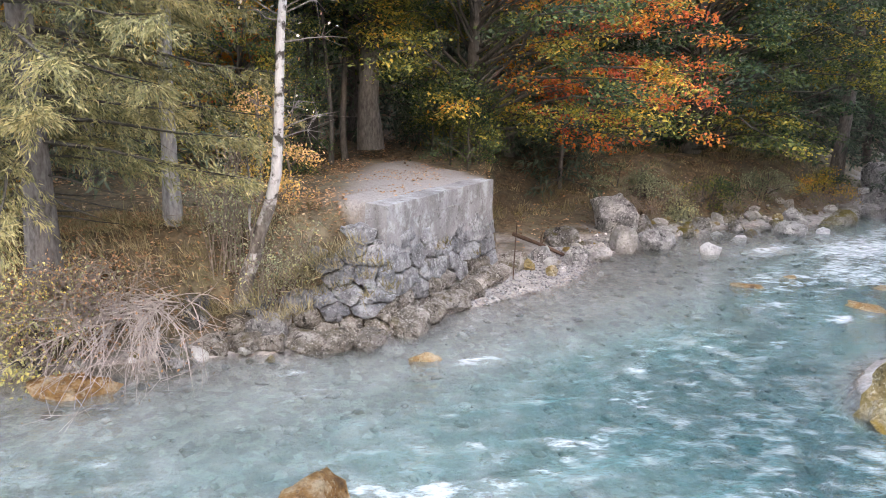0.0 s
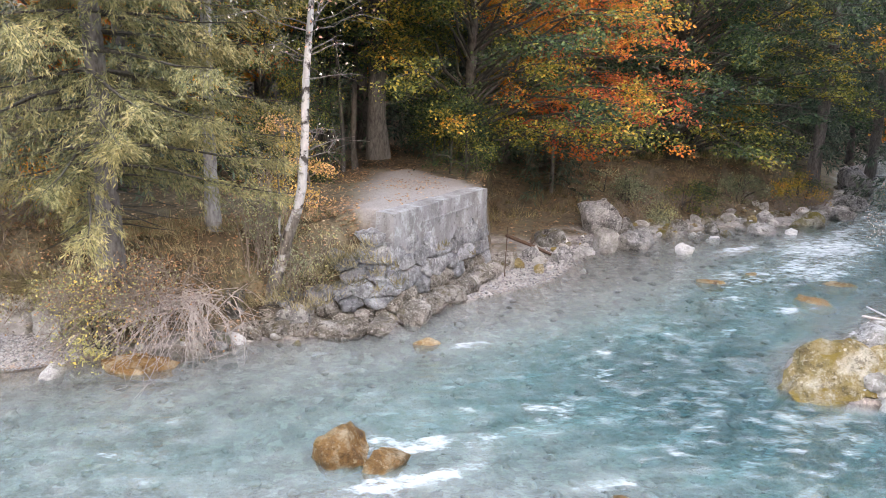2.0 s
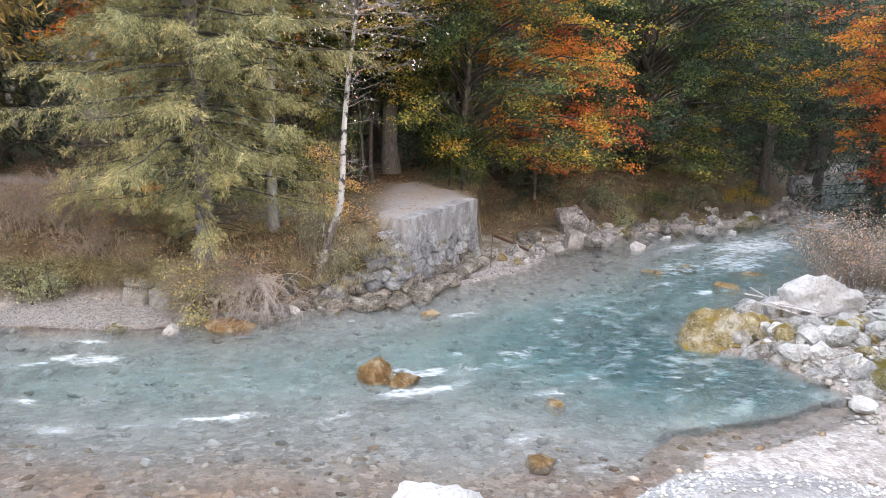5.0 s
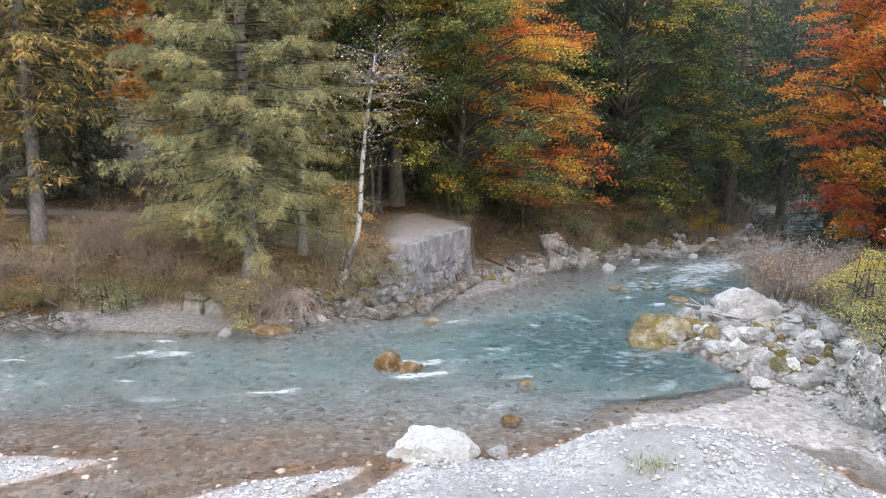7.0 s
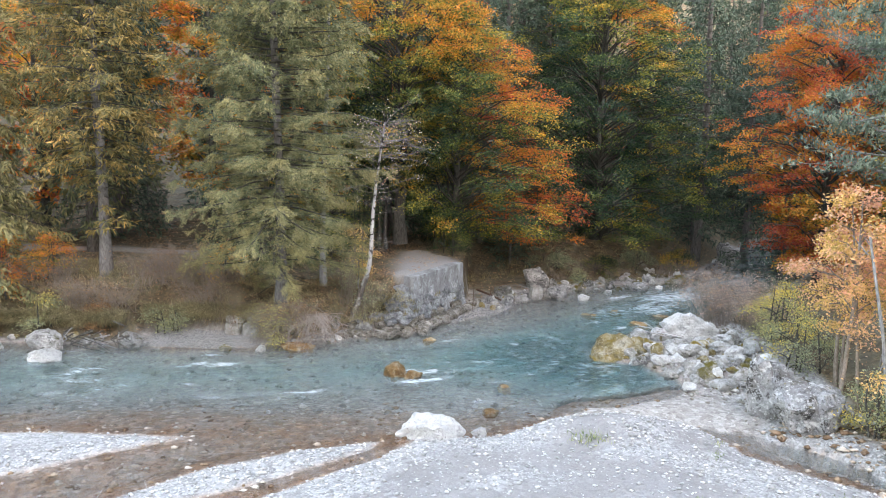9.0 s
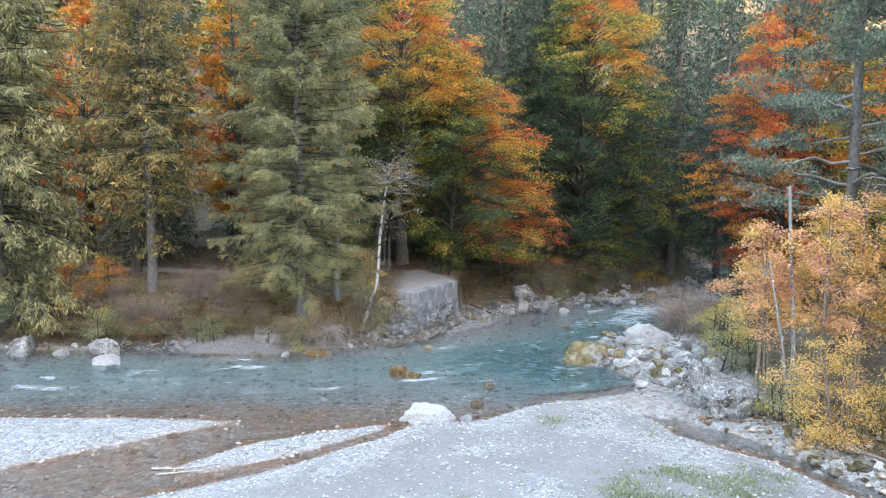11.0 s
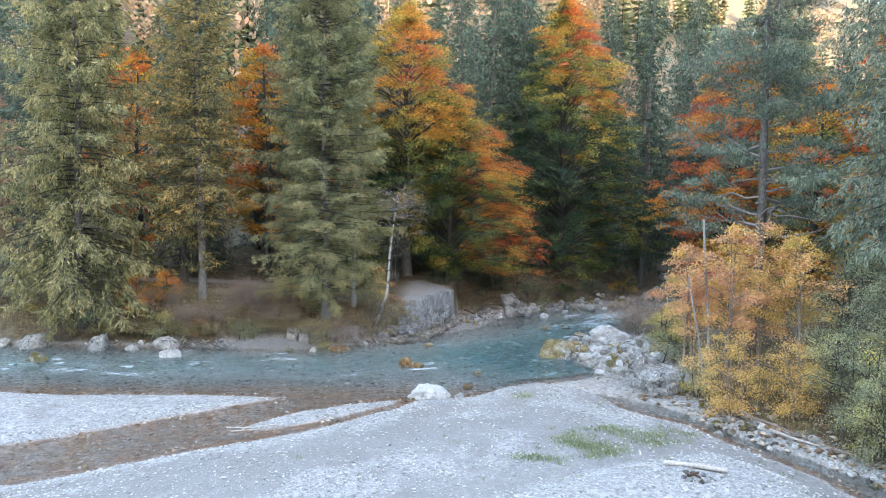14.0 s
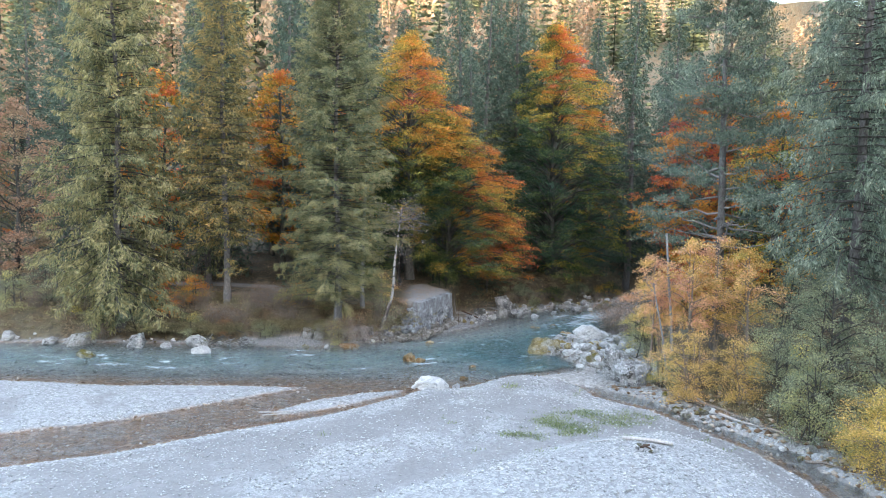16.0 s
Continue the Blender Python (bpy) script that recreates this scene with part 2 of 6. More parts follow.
MASONRY = stone("wall_stone", (0.235, 0.245, 0.255), (0.40, 0.42, 0.43), (0.105, 0.108, 0.112), 1.2, (0.123, 0.108, 0.0461), 0.66, lichen=0.5)
FOOTING = stone("footing_stone", (0.212, 0.192, 0.166), (0.398, 0.377, 0.345), (0.0927, 0.0795, 0.0596), 1.4, (0.106, 0.0861, 0.0398), 0.6)


def concrete():
    m, n, l = material("weathered_concrete")
    co = position(n)
    big = noise_node(n, l, 0.9, 5, 0.6, co)
    col = ramp(n, l, big, [(0.3, (0.15, 0.152, 0.156)), (0.5, (0.225, 0.229, 0.236)), (0.7, (0.305, 0.318, 0.328))])
    mp = n.new("ShaderNodeMapping")
    mp.inputs["Scale"].default_value = (3.2, 3.2, 0.7)
    l.new(co, mp.inputs[0])
    runs = noise_node(n, l, 1.0, 5, 0.65, mp.outputs[0])
    col = mixed(n, l, ramp(n, l, runs, [(0.5, 0.0), (0.66, 0.75)]), col, (0.125, 0.118, 0.113))
    col = mixed(n, l, ramp(n, l, runs, [(0.28, 0.35), (0.42, 0.0)]), col, (0.38, 0.40, 0.405))
    fine = noise_node(n, l, 26, 5, 0.7, co)
    col = mixed(n, l, ramp(n, l, fine, [(0.5, 0.0), (0.7, 0.35)]), col, (0.45, 0.45, 0.44))
    lichen = ramp(n, l, noise_node(n, l, 2.2, 7, 0.75, co), [(0.52, 0.0), (0.60, 0.6)])
    col = mixed(n, l, lichen, col, (0.39, 0.435, 0.445))
    black = ramp(n, l, noise_node(n, l, 5.0, 6, 0.75, co), [(0.57, 0.0), (0.62, 0.7)])
    col = mixed(n, l, black, col, (0.10, 0.098, 0.094))
    pits = noise_node(n, l, 19, 7, 0.8, co)
    col = mixed(n, l, ramp(n, l, pits, [(0.36, 0.8), (0.41, 0.0)]), col, (0.09, 0.09, 0.086))
    finish(n, l, col, 0.9, bump(n, l, math_node(n, l, "ADD", math_node(n, l, "ADD", fine, runs), pits), 0.6, 0.035), 0.2)
    return m


CONCRETE = concrete()
BARK_SPRUCE = bark("spruce_bark", (0.06, 0.055, 0.05), (0.19, 0.18, 0.175), 5)
BARK_GREY = bark("lichen_bark", (0.13, 0.13, 0.13), (0.35, 0.35, 0.345), 5)
BARK_BEECH = bark("beech_bark", (0.032, 0.031, 0.028), (0.105, 0.102, 0.094), 5)
BARK_BIRCH = bark("birch_bark", (0.306, 0.302, 0.293), (0.493, 0.489, 0.476), 5, (0.051, 0.0467, 0.0425))
BARK_PINE = bark("pale_pine_bark", (0.11, 0.10, 0.095), (0.30, 0.28, 0.27), 5)
# bough bark darkened throughout: the crowns' inner shade put into its colour
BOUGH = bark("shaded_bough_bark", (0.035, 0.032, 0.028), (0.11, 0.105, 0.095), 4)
BARK_DARK = bark("dark_birch_bark", (0.05, 0.042, 0.036), (0.20, 0.18, 0.16), 5, (0.36, 0.35, 0.34))
TWIG = bark("twig_bark", (0.13, 0.10, 0.08), (0.32, 0.27, 0.23), 8)
DRIFT = bark("driftwood", (0.302, 0.274, 0.245), (0.49, 0.461, 0.432), 4)

# needle palettes hold extra blue: the valley's haze put into the colour
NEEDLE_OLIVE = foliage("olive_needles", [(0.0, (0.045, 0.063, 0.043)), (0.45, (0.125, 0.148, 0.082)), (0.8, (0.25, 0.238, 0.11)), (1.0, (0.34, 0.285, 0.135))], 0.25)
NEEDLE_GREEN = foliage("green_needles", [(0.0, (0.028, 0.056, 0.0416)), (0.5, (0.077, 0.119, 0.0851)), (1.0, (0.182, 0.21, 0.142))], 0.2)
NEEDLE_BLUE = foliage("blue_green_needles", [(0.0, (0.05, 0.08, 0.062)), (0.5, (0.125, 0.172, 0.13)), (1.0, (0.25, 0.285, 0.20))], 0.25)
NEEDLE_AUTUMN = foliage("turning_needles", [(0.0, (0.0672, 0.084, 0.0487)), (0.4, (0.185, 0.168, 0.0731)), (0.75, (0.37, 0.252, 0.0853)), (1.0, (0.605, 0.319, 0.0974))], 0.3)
LEAF_BEECH = foliage("turning_beech_leaves", [(0.0, (0.030, 0.072, 0.042)), (0.18, (0.085, 0.13, 0.048)), (0.30, (0.19, 0.215, 0.056)), (0.46, (0.437, 0.328, 0.0665)), (0.62, (0.75, 0.312, 0.0531)), (0.8, (0.625, 0.148, 0.0531)), (1.0, (0.343, 0.0703, 0.0531))], 0.45)
LEAF_GOLD = foliage("golden_leaves", [(0.0, (0.42, 0.35, 0.12)), (0.3, (0.70, 0.48, 0.14)), (0.6, (0.74, 0.46, 0.20)), (0.85, (0.70, 0.38, 0.25)), (1.0, (0.55, 0.25, 0.16))], 0.45)
LEAF_WILLOW = foliage("grey_green_leaves", [(0.0, (0.12, 0.16, 0.10)), (0.5, (0.30, 0.325, 0.21)), (0.8, (0.463, 0.425, 0.176)), (1.0, (0.773, 0.56, 0.125))], 0.35)
LEAF_PALE = foliage("pale_birch_leaves", [(0.0, (0.588, 0.56, 0.476)), (0.5, (0.728, 0.658, 0.56)), (0.8, (0.588, 0.308, 0.224)), (1.0, (0.504, 0.266, 0.084))], 0.3)
LEAF_FAR = foliage("far_autumn_leaves", [(0.0, (0.2, 0.17, 0.104)), (0.5, (0.36, 0.25, 0.156)), (1.0, (0.4, 0.2, 0.13))], 0.3)
LITTER = foliage("fallen_leaves", [(0.0, (0.10, 0.066, 0.042)), (0.4, (0.285, 0.15, 0.07)), (0.7, (0.42, 0.23, 0.125)), (1.0, (0.47, 0.35, 0.23))], 0.1)
GRASS_DRY = foliage("dry_grass", [(0.0, (0.12, 0.112, 0.055)), (0.5, (0.28, 0.236, 0.13)), (1.0, (0.48, 0.41, 0.26))], 0.3)
GRASS_GREEN = foliage("green_grass", [(0.0, (0.091, 0.13, 0.0468)), (0.6, (0.195, 0.247, 0.0936)), (1.0, (0.351, 0.351, 0.172))], 0.3)


def pebbles_mat(name, lo, mid, hi):
    m, n, l = material(name)
    rnd = n.new("ShaderNodeNewGeometry").outputs["Random Per Island"]
    col = ramp(n, l, rnd, [(0.0, lo), (0.45, mid), (1.0, hi)])
    fine = noise_node(n, l, 40, 4, 0.6, position(n))
    col = mixed(n, l, 0.35, col, ramp(n, l, fine, [(0.3, (0.3, 0.3, 0.29)), (0.7, (0.75, 0.74, 0.72))]), "OVERLAY")
    finish(n, l, col, 0.8, bump(n, l, fine, 0.4, 0.01), 0.25)
    return m


PEBBLE_PALE = pebbles_mat("pale_pebbles", (0.232, 0.229, 0.219), (0.386, 0.383, 0.373), (0.515, 0.508, 0.496))
PEBBLE_BED = pebbles_mat("river_bed_stones", (0.12, 0.115, 0.105), (0.29, 0.27, 0.245), (0.54, 0.52, 0.49))
PEBBLE_GREY = pebbles_mat("grey_rubble", (0.10, 0.10, 0.10), (0.20, 0.20, 0.20), (0.36, 0.36, 0.36))
PEBBLE_SPIT = pebbles_mat("spit_rubble", (0.15, 0.13, 0.10), (0.29, 0.275, 0.25), (0.48, 0.47, 0.455))
PEBBLE_BROWN = pebbles_mat("brown_river_stones", (0.12, 0.07, 0.042), (0.28, 0.19, 0.125), (0.50, 0.44, 0.38))


def ground_material():
    m, n, l = material("river_ground")
    co = position(n)
    # pale gravel
    c1, c2 = cells(n, l, 7, co), cells(n, l, 19, co)
    g = ramp(n, l, c1.outputs["Color"], [(0.1, (0.17, 0.167, 0.162)), (0.5, (0.295, 0.292, 0.283)), (0.9, (0.45, 0.443, 0.432))])
    g2 = ramp(n, l, c2.outputs["Color"], [(0.1, (0.165, 0.162, 0.156)), (0.6, (0.29, 0.286, 0.278)), (0.95, (0.47, 0.463, 0.45))])
    gravel = mixed(n, l, ramp(n, l, noise_node(n, l, 1.3, 4, 0.6, co), [(0.4, 0.15), (0.6, 0.9)]), g, g2)
    # fine sand
    s = noise_node(n, l, 60, 4, 0.7, co)
    sand = ramp(n, l, s, [(0.3, (0.150, 0.138, 0.130)), (0.7, (0.212, 0.196, 0.187))])
    sand = mixed(n, l, ramp(n, l, noise_node(n, l, 0.5, 5, 0.65, co), [(0.4, 0.0), (0.65, 0.6)]), sand, (0.245, 0.236, 0.228))
    gravel = mixed(n, l, attribute(n, "sand"), gravel, sand)
    # wet bed: brown, algae-stained stones
    warp = n.new("ShaderNodeVectorMath")
    warp.operation = "MULTIPLY_ADD"
    wn3 = n.new("ShaderNodeTexNoise")
    wn3.inputs["Scale"].default_value, wn3.inputs["Detail"].default_value = 5.0, 3.0
    l.new(co, wn3.inputs["Vector"])
    l.new(wn3.outputs["Color"], warp.inputs[0])
    warp.inputs[1].default_value = (0.30, 0.30, 0.30)
    l.new(co, warp.inputs[2])
    b1 = cells(n, l, 6.0, warp.outputs[0])
    bed = ramp(n, l, b1.outputs["Color"], [(0.05, (0.17, 0.16, 0.15)), (0.35, (0.27, 0.256, 0.242)), (0.65, (0.38, 0.366, 0.348)), (0.95, (0.60, 0.59, 0.565))])
    b2 = ramp(n, l, c2.outputs["Color"], [(0.1, (0.10, 0.075, 0.05)), (0.8, (0.30, 0.25, 0.20))])
    bed = mixed(n, l, 0.4, bed, b2)
    brown = mixed(n, l, 1.0, bed, (0.92, 0.54, 0.34), "MULTIPLY")
    rust = ramp(n, l, noise_node(n, l, 0.8, 5, 0.7, co), [(0.35, 0.35), (0.6, 1.0)])
    bed = mixed(n, l, math_node(n, l, "MULTIPLY", attribute(n, "riffle"), rust), bed, brown)
    col = mixed(n, l, attribute(n, "wet"), gravel, bed)
    # forest floor
    f1 = cells(n, l, 11, co)
    floor_c = ramp(n, l, f1.outputs["Color"], [(0.05, (0.038, 0.030, 0.020)), (0.4, (0.088, 0.064, 0.038)), (0.7, (0.145, 0.098, 0.055)), (1.0, (0.22, 0.165, 0.105))])
    soil = ramp(n, l, noise_node(n, l, 2.4, 6, 0.7, co), [(0.35, (0.065, 0.056, 0.04)), (0.6, (0.15, 0.128, 0.083)), (0.75, (0.13, 0.135, 0.06))])
    floor_c = mixed(n, l, ramp(n, l, noise_node(n, l, 0.7, 5, 0.65, co), [(0.42, 0.0), (0.6, 1.0)]), soil, floor_c)
    col = mixed(n, l, attribute(n, "soil"), col, floor_c)
    col = mixed(n, l, attribute(n, "path"), col, mixed(n, l, ramp(n, l, noise_node(n, l, 30, 5, 0.7, co), [(0.35, 0.0), (0.7, 1.0)]), (0.20, 0.185, 0.175), (0.35, 0.335, 0.32)))
    h = math_node(n, l, "SUBTRACT", 1.0, math_node(n, l, "ADD", c1.outputs["Distance"], math_node(n, l, "MULTIPLY", c2.outputs["Distance"], 0.6)))
    finish(n, l, col, 0.85, bump(n, l, h, 0.6, 0.05), 0.25)
    return m


GROUND = ground_material()


def water_material():
    """Clear glacial water: milky turquoise where it is deep, white where it breaks, sky glints in its tint."""
    m, n, l = material("river_water")
    uv = place(n, "UV")
    depth, foam = attribute(n, "depth"), attribute(n, "foam")
    mp = n.new("ShaderNodeMapping")
    mp.inputs["Scale"].default_value = (0.45, 1.5, 1)
    l.new(uv, mp.inputs[0])
    swirl = noise_node(n, l, 1.0, 6, 0.62, mp.outputs[0])
    mp2 = n.new("ShaderNodeMapping")
    mp2.inputs["Scale"].default_value = (2.2, 4.0, 1)
    mp2.inputs["Rotation"].default_value = (0, 0, -0.3)
    l.new(position(n), mp2.inputs[0])
    ripples = noise_node(n, l, 1.0, 5, 0.65, mp2.outputs[0])
    fine = noise_node(n, l, 2.6, 4, 0.65, mp2.outputs[0])
    height = math_node(n, l, "ADD", math_node(n, l, "MULTIPLY", swirl, 1.6), math_node(n, l, "ADD", ripples, math_node(n, l, "MULTIPLY", fine, 0.6)))
    normal = bump(n, l, height, 0.6, 0.13)
    milk = n.new("ShaderNodeBsdfDiffuse")
    # milk lifted towards grey-white: part of the sky's reflection put into the colour
    tint = ramp(n, l, depth, [(0.05, (0.43, 0.43, 0.41)), (0.25, (0.315, 0.365, 0.352)), (0.45, (0.19, 0.275, 0.265)), (0.62, (0.085, 0.19, 0.185)), (0.8, (0.03, 0.115, 0.118)), (1.0, (0.012, 0.07, 0.077))])
    # darker and paler patches mottle the tint
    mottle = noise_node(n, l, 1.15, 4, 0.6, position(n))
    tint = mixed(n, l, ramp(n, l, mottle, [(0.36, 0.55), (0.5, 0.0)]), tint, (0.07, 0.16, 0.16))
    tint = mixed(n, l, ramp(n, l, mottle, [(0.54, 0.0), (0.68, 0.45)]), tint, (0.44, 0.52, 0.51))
    # painted glints: ripple crests coloured pale
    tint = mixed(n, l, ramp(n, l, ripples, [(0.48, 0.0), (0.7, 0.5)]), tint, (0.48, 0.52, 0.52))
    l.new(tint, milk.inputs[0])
    l.new(normal, milk.inputs[1])
    clear = n.new("ShaderNodeBsdfTransparent")
    l.new(ramp(n, l, depth, [(0.0, (0.98, 0.985, 0.975)), (0.4, (0.85, 0.915, 0.905)), (1.0, (0.40, 0.72, 0.75))]), clear.inputs[0])
    body = n.new("ShaderNodeMixShader")
    turbid = math_node(n, l, "MULTIPLY", ramp(n, l, depth, [(0.0, 0.0), (0.12, 0.12), (0.25, 0.30), (0.45, 0.50), (0.75, 0.76), (1.0, 0.9)]), ramp(n, l, swirl, [(0.35, 0.45), (0.65, 1.0)]))
    l.new(turbid, body.inputs[0])
    l.new(clear.outputs[0], body.inputs[1])
    l.new(milk.outputs[0], body.inputs[2])
    gloss = n.new("ShaderNodeBsdfGlossy")
    gloss.inputs["Roughness"].default_value = 0.08
    l.new(normal, gloss.inputs["Normal"])
    fres = n.new("ShaderNodeFresnel")
    fres.inputs[0].default_value = 1.33
    l.new(normal, fres.inputs[1])
    wet = n.new("ShaderNodeMixShader")
    l.new(fres.outputs[0], wet.inputs[0])
    l.new(body.outputs[0], wet.inputs[1])
    l.new(gloss.outputs[0], wet.inputs[2])
    white = n.new("ShaderNodeBsdfDiffuse")
    white.inputs[0].default_value = (0.82, 0.86, 0.87, 1)
    streak = math_node(n, l, "MULTIPLY_ADD", foam, 1.0, math_node(n, l, "MULTIPLY_ADD", ripples, 1.5, math_node(n, l, "MULTIPLY_ADD", fine, 1.1, math_node(n, l, "MULTIPLY_ADD", swirl, 0.9, -2.2))))
    out = n.new("ShaderNodeMixShader")
    l.new(math_node(n, l, "MULTIPLY", ramp(n, l, streak, [(0.0, 0.0), (1.0, 0.8)]), ramp(n, l, foam, [(0.0, 0.0), (0.12, 1.0)])), out.inputs[0])
    l.new(wet.outputs[0], out.inputs[1])
    l.new(white.outputs[0], out.inputs[2])
    l.new(out.outputs[0], n["Material Output"].inputs[0])
    return m


WATER = water_material()

# ---- the lie of the land ----
FAR_BANK = [(-300, 2), (-60, 5.5), (-40, 7), (-28.6, 7.9), (-25, 8.5), (-22, 8.8), (-18, 8.9), (-13, 9.2), (-10, 8.9), (-8, 9.2), (-6.5, 10.3), (-4.5, 11.0), (-2.6, 11.5),
            (-1.7, 12.0), (-0.2, 14.0), (1.0, 15.1), (2.6, 16.6), (4.2, 19.8), (7.3, 23.3), (10, 25.2), (12.8, 25.9), (16.5, 29), (20, 34), (24, 42), (60, 95)]
FAR_LAND = FAR_BANK + [(300, 400), (-300, 400)]
RIGHT_LAND = [(6.0, 9.4), (7.0, 11.6), (9.0, 13.0), (12, 15.5), (16, 20), (22, 28), (35, 46), (90, 100), (300, 100), (300, -200), (60, -200), (22, -24), (17.2, -12), (16.4, -7), (14.4, -4.8), (12.5, -2.2), (10.6, 0.9), (9.4, 1.9), (9.0, 4.9), (8.8, 6.8), (7.8, 8.7)]
BAR_LEFT = [(-60, 1.5), (-23.6, 0.2), (-17.2, -0.2), (-11.3, 0.4), (-6.6, 0.4), (-10.3, -2.4), (-14.3, -5.6), (-18.3, -7.6), (-40, -15), (-60, -14)]
BAR_STRIP = [(-8.0, -4.0), (-5.9, -1.6), (-3.4, -0.2), (-1.4, 0.6), (-1.6, -0.1), (-4.5, -2.8), (-6.4, -4.0)]
BAR_MAIN = [(-60, -30), (-16.4, -11.0), (-12.8, -9.2), (-9.0, -6.4), (-5.3, -4.2), (-1.5, -0.8), (-0.4, 0.9), (2.0, 0.9), (4.3, 2.9), (6.2, 3.2), (7.8, 2.4), (8.7, 0.3), (11.2, -1.6), (12.5, -3.9), (14.6, -6.9), (15.5, -10), (15.6, -13), (19, -25), (55, -200), (-300, -200), (-300, -90)]
MID_STREAM = [(-90, 1), (-28, 4.6), (-15, 5.0), (-5, 6.6), (2, 9.6), (7, 15), (12, 20), (18, 26.5), (30, 44), (60, 90)]
WET_FLAT = [(4.0, 2.4), (4.6, 3.9), (6.4, 4.4), (8.4, 5.6), (9.8, 5.2), (10.4, 2.4), (9.6, 1.6), (8.6, 1.7), (7.6, 2.2)]
SAND_MOUND = [(-2, -15), (0.4, -13.0), (4, -10.3), (7.2, -8.3), (10.7, -6.0), (13.0, -8.2), (13.8, -12), (14, -20), (-2, -22)]
PATH_TOP = [(-1.6, 13.2), (0.7, 17.4), (0.2, 20.0), (-1.8, 22.0), (-3.5, 21.5), (-6.5, 19.5), (-14, 18.2), (-24, 18.5), (-24, 16.8), (-13, 16.4), (-6.0, 16.8), (-3.4, 14.6), (-2.3, 13.3)]

WALL_A, WALL_B = np.array([-1.5, 13.0]), np.array([0.72, 17.45])
WDIR = (WALL_B - WALL_A) / np.linalg.norm(WALL_B - WALL_A)
WOUT = np.array([WDIR[1], -WDIR[0]])
WLEN = float(np.linalg.norm(WALL_B - WALL_A))

XS = [-40, -20, -13.2, -12.2, -8, -7, -4, -2, 0.6, 1.1, 3, 6, 12, 30]
TOE = [0.5, 0.4, 0.3, 2.2, 2.1, 0.3, 0.3, 1.0, 1.0, 4.2, 3.4, 1.0, 0.9, 0.9]
RUN = [2.6, 2.4, 2.2, 0.6, 0.7, 1.3, 1.5, 0.6, 0.6, 3.5, 4.0, 4.0, 4.5, 5.0]
TOP = [2.4, 2.6, 2.6, 2.2, 2.0, 1.9, 2.1, 2.36, 2.36, 1.9, 1.9, 1.9, 2.2, 2.6]


def flow_side(x, y):
    """Distance along the river and across it."""
    x, y = np.asarray(x, float), np.asarray(y, float)
    best, along, across, run = np.full(x.shape, 1e9), np.zeros(x.shape), np.zeros(x.shape), 0.0
    for (ax, ay), (bx, by) in zip(MID_STREAM, MID_STREAM[1:]):
        dx, dy = bx - ax, by - ay
        n = math.hypot(dx, dy)
        t = np.clip(((x - ax) * dx + (y - ay) * dy) / (n * n), 0, 1)
        d = np.hypot(x - ax - t * dx, y - ay - t * dy)
        near = d < best
        best = np.where(near, d, best)
        along = np.where(near, run + t * n, along)
        across = np.where(near, np.sign((x - ax) * dy - (y - ay) * dx) * d, across)
        run += n
    return along, across


